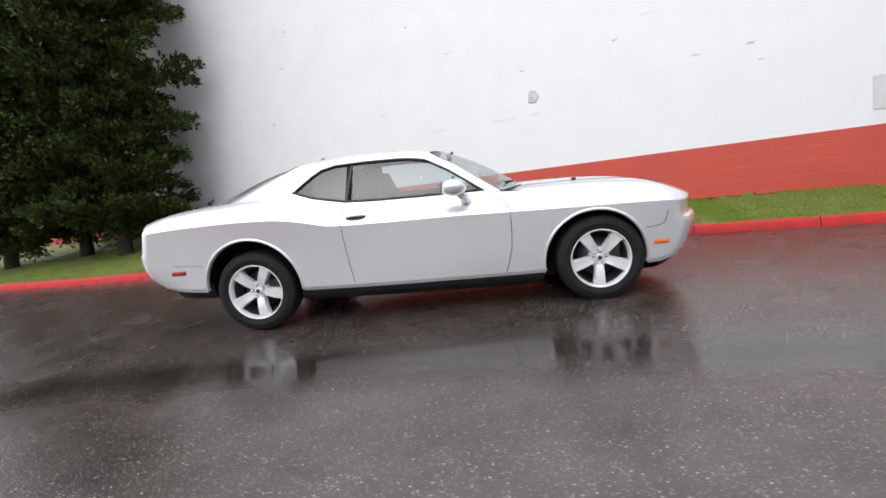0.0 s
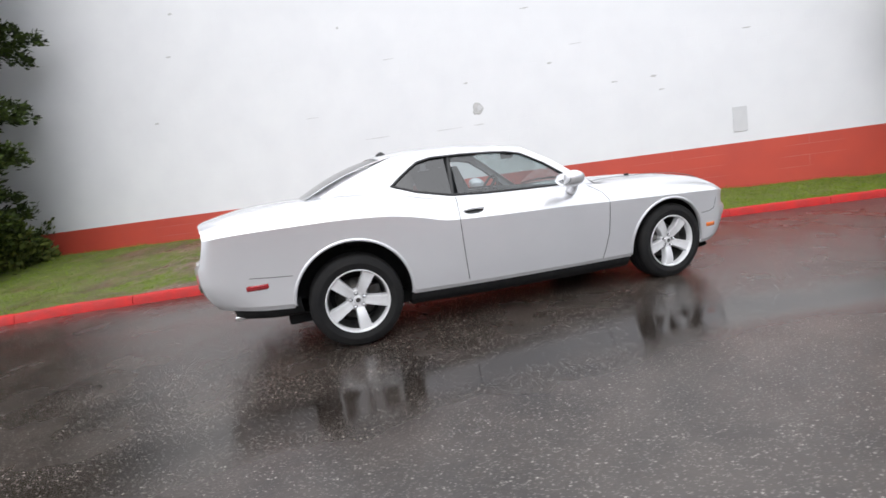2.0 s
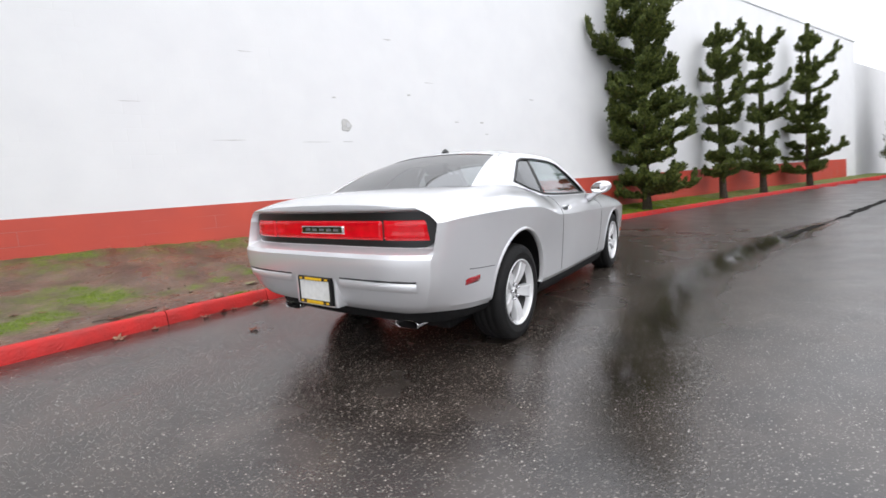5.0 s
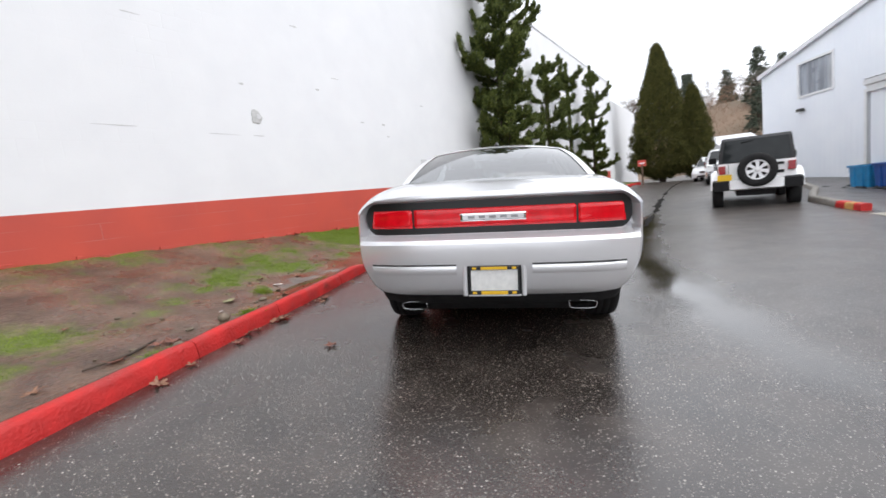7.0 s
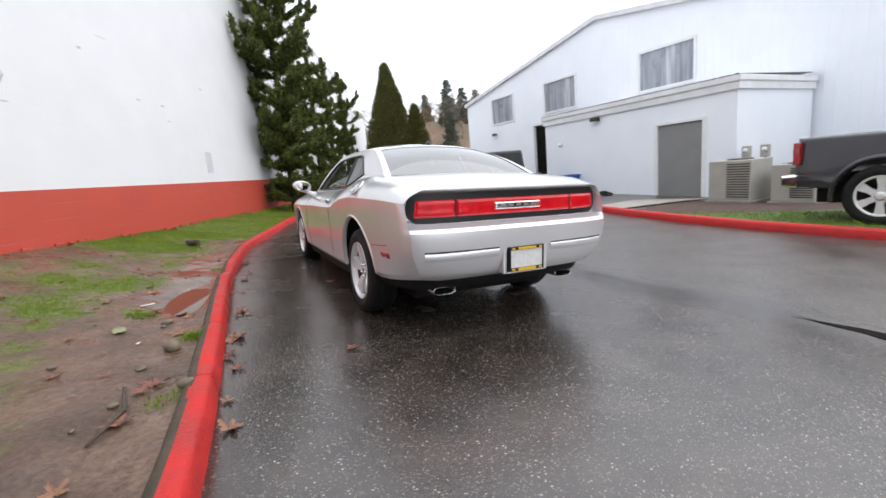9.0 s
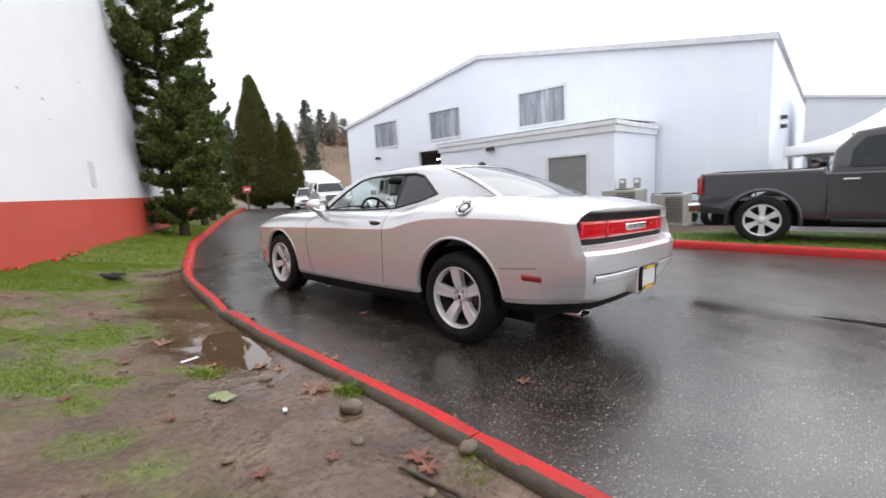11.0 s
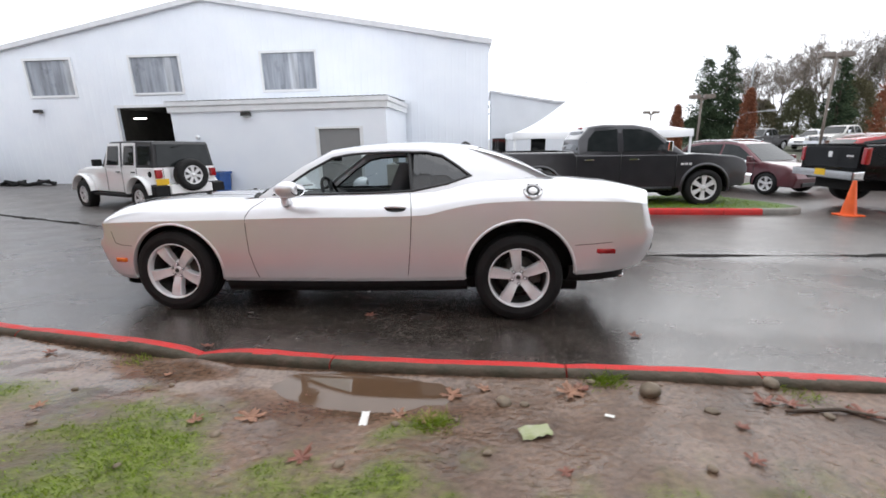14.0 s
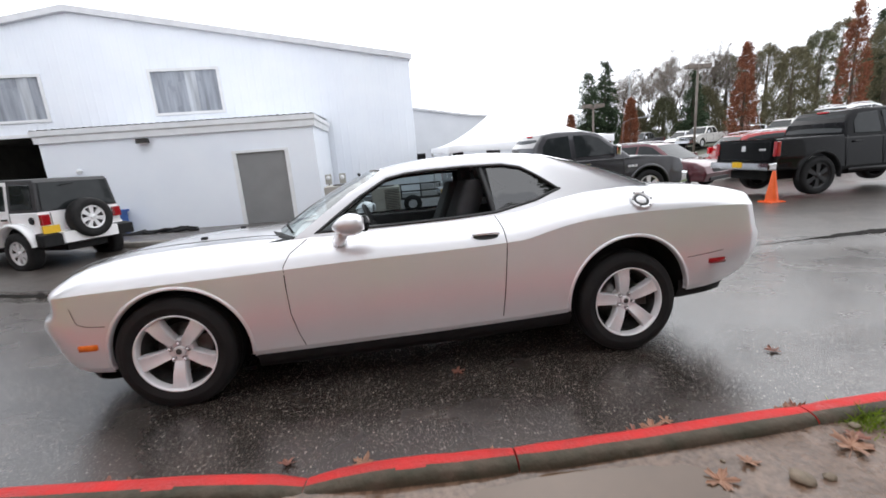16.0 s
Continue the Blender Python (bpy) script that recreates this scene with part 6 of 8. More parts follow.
# ---- other vehicles ----
def road_wheel(r, rim_r, width, rim_mat, spokes=6):
    """A plain wheel, its outer face towards +y."""
    w = empty("wheel")
    h = width / 2
    part("tyre", lathe([(-h * 0.8, rim_r), (-h, rim_r + 0.03), (-h, r - 0.05), (-h * 0.8, r - 0.008), (-h * 0.4, r), (h * 0.4, r), (h * 0.8, r - 0.008), (h, r - 0.05), (h * 1.02, rim_r + 0.03), (h * 0.85, rim_r)], 36), rubber, w)
    rim = part("rim", lathe([(-h * 0.8, rim_r), (h * 0.8, rim_r + 0.002), (h * 0.9, rim_r - 0.008), (h * 0.7, rim_r - 0.025), (0.0, rim_r - 0.035), (-h * 0.2, 0.02)], 36), [dark_metal], w)
    for k in range(spokes):
        bm = bmesh.new()
        q = h * 0.72
        rows = [[(-a, q - 0.05, z), (-a, q, z), (a, q, z), (a, q - 0.05, z)] for a, z in ((rim_r * 0.16, 0.03), (rim_r * 0.14, rim_r * 0.5), (rim_r * 0.22, rim_r * 0.97))]
        grid_mesh(rows, bm, smooth=False)
        bmesh.ops.recalc_face_normals(bm, faces=bm.faces)
        part("spoke", bm, rim_mat, rim).matrix_basis = Matrix.Rotation(k * math.tau / spokes, 4, "Y")
    part("rim_ring", lathe([(h * 0.7, rim_r - 0.03), (h * 0.92, rim_r - 0.006), (h * 0.8, rim_r + 0.006)], 36), rim_mat, rim)
    part("hub_cap", lathe([(0.0, rim_r * 0.24), (h * 0.8, rim_r * 0.22), (h * 0.86, rim_r * 0.12), (h * 0.87, 0.001)], 20), rim_mat, rim)
    return w


def put_wheels(v, proto, axles, y, z):
    for x in axles:
        for s in (1, -1):
            w = copy_thing(proto, Matrix.Translation((x, s * y, z)) @ Matrix.Rotation(0 if s > 0 else math.pi, 4, "Z"))
            w.parent = v
    for o in (*proto.children_recursive, proto):
        bpy.data.objects.remove(o)


def taper_prism(outline, hw0, hw1, z0, z1, bevel=0.04):
    """An outline in x and z, narrower towards its top."""
    bm = prism(outline, -1, 1, 0)
    for v in bm.verts:
        v.co.y *= lerp(v.co.z, [z0, z1], [hw0, hw1])
    if bevel:
        es = [e for e in bm.edges if e.verts[0].co.y * e.verts[1].co.y > 0]
        bmesh.ops.bevel(bm, geom=es, offset=bevel, segments=3, profile=0.55, affect="EDGES")
    return bm


def side_pane(outline, hw, s, off=0.006):
    """A window lying on a tapered side; hw gives the half-width at a height."""
    bm = bmesh.new()
    vs = [bm.verts.new((x, s * (hw(z) + off), z)) for x, z in outline]
    f = bm.faces.new(vs if s < 0 else vs[::-1])
    facing(bm, (0, s, 0.1))
    bmesh.ops.inset_individual(bm, faces=[f], thickness=0.012, depth=0.003)
    return bm


def cross_pane(x0, z0, x1, z1, w0, w1, off=0.006):
    """A windscreen between a lower and an upper edge."""
    d = Vector((x1 - x0, 0, z1 - z0)).normalized()
    n = Vector((-d.z, 0, d.x)) if x0 < x1 else Vector((d.z, 0, -d.x))
    n = n if n.z > 0 else -n
    rows = [[Vector((x0 + (x1 - x0) * f, (w0 + (w1 - w0) * f) * s, z0 + (z1 - z0) * f)) + n * (off + 0.012 * (1 - s * s)) for s in [-1 + k / 5 for k in range(11)]] for f in (0, 0.25, 0.5, 0.75, 1)]
    return facing(grid_mesh(rows), n)


def arch_flare(v, x, z, r, y, material, w=0.05):
    for s in (1, -1):
        rows = []
        for k in range(21):
            a = radians(-8 + 196 * k / 20)
            rows.append([(x + q * math.cos(a), s * (y + o), z + q * math.sin(a)) for q, o in ((r, -0.06), (r, 0.03), (r + w * 0.5, 0.035), (r + w, 0.0))])
        part("arch_flare", grid_mesh(rows), material, v)


def pickup(m, label, paint, rim, r=0.40, lift=0.0, topper=None, tailgate_yellow=True, chromed=True, rear=0.0):
    """A crew-cab pickup that faces +x; its base lies under the rear axle's middle."""
    v = empty("pickup_truck", m, label, "truck")
    L = lift
    body = part("body", taper_prism([(-1.13, 0.55 + L), (-1.16, 0.75 + L), (-1.14, 1.28 + L), (0.62, 1.27 + L), (0.66, 1.20 + L), (2.9, 1.18 + L), (3.35, 1.20 + L), (4.2, 1.13 + L), (4.42, 1.05 + L), (4.50, 0.85 + L), (4.46, 0.5 + L), (4.1, 0.42 + L), (0.6, 0.42 + L)], 0.99, 0.93, 0.5 + L, 1.3 + L, 0.05), [paint, black_matte])
    wx = (rear, 3.58)
    cut = [disc_cutter(x, r, r + 0.085, s * 0.62, s * 1.3, black_matte, 36) for x in wx for s in (1, -1)]
    bed = part("cutter", box(-1.07, 0.55, -0.80, 0.80, 0.75 + L, 1.5 + L), black_matte)
    carved(body, cut + [bed])
    keep_sharp(body, 32)
    body.parent = v
    hw = lambda z: lerp(z, [1.15 + L, 1.86 + L], [0.935, 0.70])
    cab = part("cab", taper_prism([(0.70, 1.12 + L), (0.74, 1.55 + L), (0.98, 1.83 + L), (1.3, 1.875 + L), (2.0, 1.86 + L), (2.35, 1.79 + L), (3.12, 1.20 + L), (3.12, 1.12 + L)], hw(1.15 + L), hw(1.86 + L), 1.15 + L, 1.86 + L, 0.06), paint, v)
    keep_sharp(cab, 32)
    for s in (1, -1):
        part("window", side_pane([(0.92, 1.28 + L), (0.95, 1.55 + L), (1.1, 1.74 + L), (1.62, 1.77 + L), (1.62, 1.26 + L)], hw, s), auto_glass, v)
        part("window", side_pane([(1.74, 1.26 + L), (1.74, 1.77 + L), (2.12, 1.76 + L), (2.36, 1.68 + L), (2.86, 1.27 + L)], hw, s), auto_glass, v)
        for x, z0, z1 in ((0.68, 0.5, 1.24), (1.68, 0.5, 1.25), (2.92, 0.5, 1.2)):
            part("door_gap", tube([(x, s * 0.992, z0 + L), (x, s * 0.985, (z0 + z1) / 2 + L), (x, s * 0.955, z1 + L)], 0.007, 5), black_trim, v)
        for x in (0.86, 1.86):
            part("door_handle", box(x, x + 0.2, s * 0.975 - 0.02, s * 0.975 + 0.02, 1.07 + L, 1.105 + L, 0.01), chrome if chromed else black_trim, v)
        part("side_step", tube([(0.75, s * 0.98, 0.42 + L), (2.85, s * 0.98, 0.42 + L)], 0.045, 8), black_trim, v)
        part("tail_lamp", box(-1.172, -1.07, s * 0.94 - 0.065, s * 0.94 + 0.05, 0.88 + L, 1.22 + L, 0.02), marker_red, v, "red tail lamp")
        part("headlamp", box(4.25, 4.47, s * 0.80 - 0.13, s * 0.80 + 0.13, 0.86 + L, 1.03 + L, 0.03), chrome, v, "clear headlamp")
        mir = part("door_mirror", box(2.62, 2.74, s * 1.05 - 0.09, s * 1.05 + 0.09, 1.25 + L, 1.48 + L, 0.03), chrome if chromed else black_trim, v)
        part("mirror_arm", tube([(2.7, s * 0.9, 1.26 + L), (2.69, s * 1.0, 1.28 + L)], 0.025, 6), black_trim, mir)
        for i in range(3):
            part("badge_mark", box(3.02 + 0.085 * i, 3.08 + 0.085 * i, s * 0.972 - 0.012, s * 0.972 + 0.012, 0.94 + L, 0.99 + L), roof_metal, v)
    for x in wx:
        arch_flare(v, x, r, r + 0.085, 0.975, paint if chromed else black_matte, 0.06)
    part("windscreen", cross_pane(3.08, 1.22 + L, 2.38, 1.77 + L, 0.86, 0.68, 0.012), auto_glass, v)
    part("brake_lamp", box(0.93, 0.965, -0.14, 0.14, 1.80 + L, 1.83 + L, 0.008), lens_red, v)
    part("rear_window", cross_pane(0.715, 1.3 + L, 0.90, 1.72 + L, 0.78, 0.66, 0.03), auto_glass, v)
    part("tailgate", box(-1.172, -1.13, -0.84, 0.84, 0.78 + L, 1.24 + L, 0.015), paint, v)
    part("gate_emblem", box(-1.18, -1.17, -0.06, 0.06, 1.0 + L, 1.13 + L, 0.01), roof_metal, v)
    for i in range(3):
        part("badge_mark", box(-1.178, -1.17, -0.68 + 0.07 * i, -0.63 + 0.07 * i, 1.02 + L, 1.06 + L), roof_metal, v)
    rb = part("rear_bumper", prism([(-1.33, 0.56 + L), (-1.33, 0.72 + L), (-1.1, 0.74 + L), (-1.1, 0.54 + L)], -0.98, 0.98, 0.03), chrome, v)
    if tailgate_yellow:
        part("number_plate", box(-1.342, -1.331, -0.16, 0.16, 0.60 + L, 0.74 + L, 0.003), plate_yellow, v, "yellow dealer plate")
    part("front_bumper", prism([(4.40, 0.45 + L), (4.62, 0.48 + L), (4.62, 0.72 + L), (4.40, 0.76 + L)], -0.98, 0.98, 0.05), chrome, v)
    g = part("grille", box(4.44, 4.52, -0.62, 0.62, 0.74 + L, 1.05 + L, 0.03), black_trim, v)
    for k in range(4):
        part("grille_bar", box(4.50, 4.535, -0.62, 0.62, 0.78 + 0.075 * k + L, 0.80 + 0.075 * k + L, 0.005), chrome, g)
    part("chassis", box(-1.0, 4.3, -0.6, 0.6, 0.28 + L, 0.5 + L, 0.02), black_matte, v)
    if topper:
        part("bed_cover", taper_prism([(-1.2, 1.25 + L), (-1.1, 1.78 + L), (0.6, 1.82 + L), (0.62, 1.25 + L)], 0.93, 0.75, 1.25 + L, 1.85 + L, 0.05), topper, v, "hard canopy over the bed")
    put_wheels(v, road_wheel(r, r * 0.67, 0.27, rim), wx, 0.86, r)
    return v


grey_paint = mat("graphite_paint", (0.045, 0.043, 0.048), (0.036, 0.035, 0.039), 4, 0.3, 0.5, coat=0.8)
black_paint = mat("black_paint", (0.004, 0.004, 0.0045), (0.006, 0.006, 0.0065), 4, 0.06, spec=0.16)
maroon_paint = mat("maroon_paint", (0.11, 0.022, 0.03), (0.085, 0.017, 0.023), 4, 0.28, 0.4, coat=1.0)
white_paint = mat("white_paint", (0.93, 0.93, 0.93), (0.90, 0.90, 0.91), 4, 0.3, coat=1.0)
tan_paint = mat("pale_tan_paint", (0.60, 0.58, 0.54), (0.52, 0.50, 0.47), 4, 0.3, 0.3, coat=1.0)
red_paint = mat("red_paint", (0.40, 0.015, 0.015), (0.33, 0.012, 0.012), 4, 0.25, coat=1.0)

pickup(pose(-2.6, -7.05, -0.125, 0, 0, 182), "dark grey crew-cab pickup truck parked on the grass", grey_paint, alloy, 0.42, rear=-0.16)
pickup(pose(-10.3, -6.65, -0.2, 0, 0, 178), "black lifted crew-cab pickup truck with black wheels", black_paint, black_trim, 0.46, 0.12, chromed=False)
pickup(pose(23.6, -13.0, ground_z(23, -12), 0, 0, 158), "white pickup truck with a canopy, parked facing the road", white_paint, alloy, 0.41, topper=white_paint, tailgate_yellow=False)


def suv(m, label, paint, category="car", name="suv"):
    """A mid-size car with a tall tail that faces +x; its base lies under its middle."""
    v = empty(name, m, label, category)
    body = part("body", taper_prism([(-2.25, 0.35), (-2.32, 0.6), (-2.25, 1.02), (1.0, 1.0), (1.15, 1.03), (1.9, 0.92), (2.2, 0.78), (2.3, 0.55), (2.22, 0.28), (-2.1, 0.25)], 0.92, 0.88, 0.4, 1.03, 0.07), [paint, black_matte])
    wx = (-1.32, 1.38)
    carved(body, [disc_cutter(x, 0.345, 0.385, s * 0.55, s * 1.2, black_matte, 36) for x in wx for s in (1, -1)])
    keep_sharp(body, 32)
    body.parent = v
    hw = lambda z: lerp(z, [0.95, 1.63], [0.88, 0.62])
    keep_sharp(part("cab", taper_prism([(-2.22, 0.95), (-2.15, 1.25), (-1.85, 1.55), (-1.2, 1.63), (-0.2, 1.64), (0.3, 1.57), (1.15, 1.0), (1.15, 0.95)], 0.88, 0.62, 0.95, 1.63, 0.06), paint, v), 32)
    for s in (1, -1):
        part("window", side_pane([(-1.95, 1.1), (-1.75, 1.45), (-1.2, 1.53), (-0.42, 1.55), (-0.42, 1.06)], hw, s), auto_glass, v)
        part("window", side_pane([(-0.34, 1.06), (-0.34, 1.55), (-0.1, 1.55), (0.22, 1.48), (0.92, 1.06)], hw, s), auto_glass, v)
        for x in (-0.38, 0.95):
            part("door_gap", tube([(x, s * 0.925, 0.35), (x, s * 0.915, 0.7), (x, s * 0.885, 1.02)], 0.006, 5), black_trim, v)
        for x in (-1.25, -0.15):
            part("door_handle", box(x, x + 0.18, s * 0.9 - 0.025, s * 0.9 + 0.025, 0.9, 0.93, 0.008), chrome, v)
        part("headlamp", prism([(1.72, 0.82), (2.12, 0.72), (2.2, 0.62), (1.9, 0.66)], s * 0.74 - 0.15, s * 0.74 + 0.15, 0.02), chrome, v, "clear headlamp")
        part("tail_lamp", box(-2.32, -2.1, s * 0.82 - 0.08, s * 0.82 + 0.09, 0.9, 1.15, 0.02), lens_red, v, "red tail lamp")
        part("fog_lamp", lathe([(0.0, 0.06), (0.02, 0.05), (0.02, 0.001)], 14), chrome, v).matrix_basis = Matrix.Translation((2.22, s * 0.62, 0.42)) @ Matrix.Rotation(-math.pi / 2, 4, "Z")
        part("door_mirror", box(0.78, 0.92, s * 0.99 - 0.08, s * 0.99 + 0.08, 1.02, 1.18, 0.03), paint, v)
        part("roof_rail", tube([(-1.7, s * 0.58, 1.62), (-1.2, s * 0.58, 1.68), (-0.3, s * 0.58, 1.68), (0.05, s * 0.58, 1.62)], 0.02, 6), chrome, v)
    part("windscreen", cross_pane(1.12, 1.02, 0.33, 1.54, 0.80, 0.62, 0.012), auto_glass, v)
    part("rear_window", cross_pane(-2.17, 1.2, -1.9, 1.5, 0.74, 0.64, 0.02), auto_glass, v)
    part("grille", box(2.22, 2.29, -0.45, 0.45, 0.5, 0.7, 0.02), black_trim, v)
    part("lower_grille", box(2.2, 2.28, -0.6, 0.6, 0.3, 0.42, 0.02), black_trim, v)
    put_wheels(v, road_wheel(0.345, 0.225, 0.22, alloy, 5), wx, 0.80, 0.345)
    return v


suv(pose(-10.3, -12.0, -0.42, 0, 0, 114), "maroon sport utility car with chrome trim, parked", maroon_paint)
suv(pose(-15.2, -11.6, -0.3, 0, 0, 170), "red car parked behind the black truck", red_paint)

# white four-door off-roader with a spare wheel on its tail
def offroader(m):
    v = empty("offroad_car", m, "white four-door off-road car with black hardtop and spare wheel", "car")
    top_grey = mat("hardtop_grey", (0.028, 0.028, 0.030), (0.020, 0.020, 0.022), 12, 0.55, bump=0.2, bscale=250)
    body = part("body", taper_prism([(-0.60, 0.52), (-0.60, 1.18), (1.95, 1.18), (2.02, 1.16), (3.3, 1.10), (3.42, 1.0), (3.42, 0.62), (2.9, 0.52)], 0.79, 0.78, 0.5, 1.2, 0.035), [white_paint, black_matte])
    wx = (0.0, 2.95)
    carved(body, [disc_cutter(x, 0.42, 0.50, s * 0.55, s * 1.2, black_matte, 36) for x in wx for s in (1, -1)])
    keep_sharp(body, 32)
    body.parent = v
    hw = lambda z: lerp(z, [1.15, 1.82], [0.775, 0.69])
    top = part("hardtop", taper_prism([(-0.60, 1.17), (-0.55, 1.74), (-0.50, 1.80), (0.4, 1.83), (1.45, 1.82), (1.55, 1.78), (1.93, 1.20), (1.93, 1.17)], 0.775, 0.69, 1.15, 1.82, 0.03), top_grey, v, "dark grey hardtop")
    for s in (1, -1):
        part("window", side_pane([(-0.50, 1.24), (-0.47, 1.70), (0.12, 1.72), (0.12, 1.24)], hw, s), auto_glass, v)
        for a, b in ((0.2, 0.86), (0.95, 1.68)):
            part("door_frame", side_pane([(a, 1.17), (a, 1.78), (b - 0.1 * (b > 1), 1.78), (b + 0.12 * (b > 1), 1.17)], hw, s, 0.004), white_paint, v)
            part("window", side_pane([(a + 0.07, 1.23), (a + 0.07, 1.71), (b - 0.12, 1.71), (b - 0.03, 1.23)], hw, s, 0.012), auto_glass, v)
            part("door_handle", box(a + 0.06, a + 0.2, s * 0.80 - 0.02, s * 0.80 + 0.02, 1.04, 1.075, 0.006), black_trim, v)
        for x in (0.18, 0.9, 1.72):
            part("door_gap", tube([(x, s * 0.793, 0.55), (x, s * 0.785, 1.17)], 0.006, 5), black_trim, v)
        for x in wx:
            rows = []
            for k in range(13):
                a = radians(12 + 156 * k / 12)
                rx, rz = (0.60, 0.56) if x else (0.56, 0.56)
                rows.append([(x + q * rx * math.cos(a), s * y, 0.42 + q * rz * math.sin(a)) for q, y in ((0.9, 0.76), (1.0, 0.77), (1.02, 0.92), (0.98, 0.945), (0.92, 0.94), (0.9, 0.78))])
            part("fender", grid_mesh(rows), white_paint, v)
        part("side_step", box(0.55, 2.4, s * 0.82 - 0.07, s * 0.82 + 0.07, 0.42, 0.5, 0.02), black_matte, v)
        part("tail_lamp", box(-0.67, -0.58, s * 0.69 - 0.075, s * 0.69 + 0.075, 0.92, 1.13, 0.015), marker_red, v, "red square tail lamp")
        part("fuel_cap", lathe([(0.0, 0.075), (0.012, 0.07), (0.014, 0.001)], 18), black_matte, v).matrix_basis = Matrix.Translation((-0.42, 0.787, 1.02)) if s > 0 else Matrix.Translation((-0.42, -0.787, 1.02)) @ Matrix.Rotation(math.pi, 4, "Z")
        part("door_mirror", box(1.72, 1.86, s * 0.93 - 0.1, s * 0.93 + 0.1, 1.2, 1.38, 0.03), black_matte, v)
        part("bumper_corner", prism([(-0.78, 0.52), (-0.78, 0.74), (-0.58, 0.78), (-0.58, 0.5)], s * 0.72 - 0.18, s * 0.72 + 0.18, 0.03), black_matte, v)
    part("bumper", prism([(-0.80, 0.54), (-0.80, 0.76), (-0.6, 0.78), (-0.6, 0.5)], -0.54, 0.54, 0.03), white_paint, v)
    part("tailgate_gap", tube([(-0.606, 0.56, 0.6), (-0.606, 0.56, 1.16)], 0.006, 5), black_trim, v)
    rw = part("rear_window", cross_pane(-0.605, 1.21, -0.562, 1.73, 0.69, 0.625, 0.012), auto_glass, v)
    part("rear_wiper", tube([(-0.635, 0.05, 1.70), (-0.632, 0.30, 1.66)], 0.012, 6), black_matte, rw)
    part("number_plate", box(-0.675, -0.66, 0.49, 0.79, 0.76, 0.91, 0.004), plate_yellow, v, "yellow dealer plate")
    part("gate_hinge", box(-0.63, -0.60, -0.55, 0.1, 0.86, 0.93, 0.006), black_matte, v)
    part("gate_hinge", box(-0.63, -0.60, -0.55, 0.1, 1.06, 1.12, 0.006), black_matte, v)
    part("bonnet", taper_prism([(1.9, 1.1), (1.95, 1.19), (2.6, 1.21), (3.3, 1.14), (3.36, 1.06)], 0.66, 0.6, 1.08, 1.2, 0.03), white_paint, v)
    part("windscreen", cross_pane(1.97, 1.2, 1.6, 1.76, 0.70, 0.66, 0.03), auto_glass, v)
    part("front_bumper", box(3.45, 3.62, -0.8, 0.8, 0.52, 0.72, 0.04), black_matte, v)
    part("chassis", box(-0.6, 3.3, -0.4, 0.4, 0.36, 0.52, 0.02), black_matte, v)
    part("brake_lamp", box(-0.80, -0.77, -0.14, 0.10, 1.30, 1.36, 0.01), lens_red, v, "red high brake lamp")
    part("lamp_stalk", box(-0.78, -0.60, -0.04, 0.0, 1.0, 1.32, 0.01), black_matte, v)
    proto = road_wheel(0.405, 0.235, 0.25, alloy, 7)
    sp = copy_thing(proto, Matrix.Translation((-0.78, -0.02, 0.98)) @ Matrix.Rotation(math.pi / 2, 4, "Z"))
    sp.name = "spare_wheel"
    sp.parent = v
    put_wheels(v, proto, wx, 0.79, 0.405)
    return v


offroader(pose(6.62, -6.07, -0.15, 1.2, 0, -24) @ Matrix.Scale(0.955, 4))

# ---- trees ----
def leaf_mesh(name, centres, axes, length, width, per, spread, material, parent, label="", seed=1, droop=0.0):
    """Many small pointed leaf sprays round given places, joined into one crown."""
    rng = np.random.default_rng(seed)
    C = np.repeat(np.asarray(centres, float), per, 0)
    A = np.repeat(np.asarray(axes, float), per, 0)
    n = len(C)
    C = C + rng.normal(0, 1, (n, 3)) * spread
    d = A + rng.normal(0, 0.55, (n, 3))
    d[:, 2] -= droop
    d /= np.linalg.norm(d, axis=1, keepdims=True) + 1e-9
    side = np.cross(d, rng.normal(0, 1, (n, 3)))
    side /= np.linalg.norm(side, axis=1, keepdims=True) + 1e-9
    L = length * rng.uniform(0.6, 1.4, (n, 1))
    W = width * rng.uniform(0.6, 1.4, (n, 1))
    V = np.stack([C, C + d * L * 0.5 - side * W, C + d * L, C + d * L * 0.5 + side * W], 1).reshape(-1, 3)
    faces = (np.arange(n)[:, None] * 4 + np.arange(4)[None]).tolist()
    me = bpy.data.meshes.new(name)
    me.from_pydata(V.tolist(), [], faces)
    me.materials.append(material)
    ob = new(name, me)
    ob.parent = parent
    if label:
        tagged(ob, label)
    ob["kind"] = "stuff"
    return ob


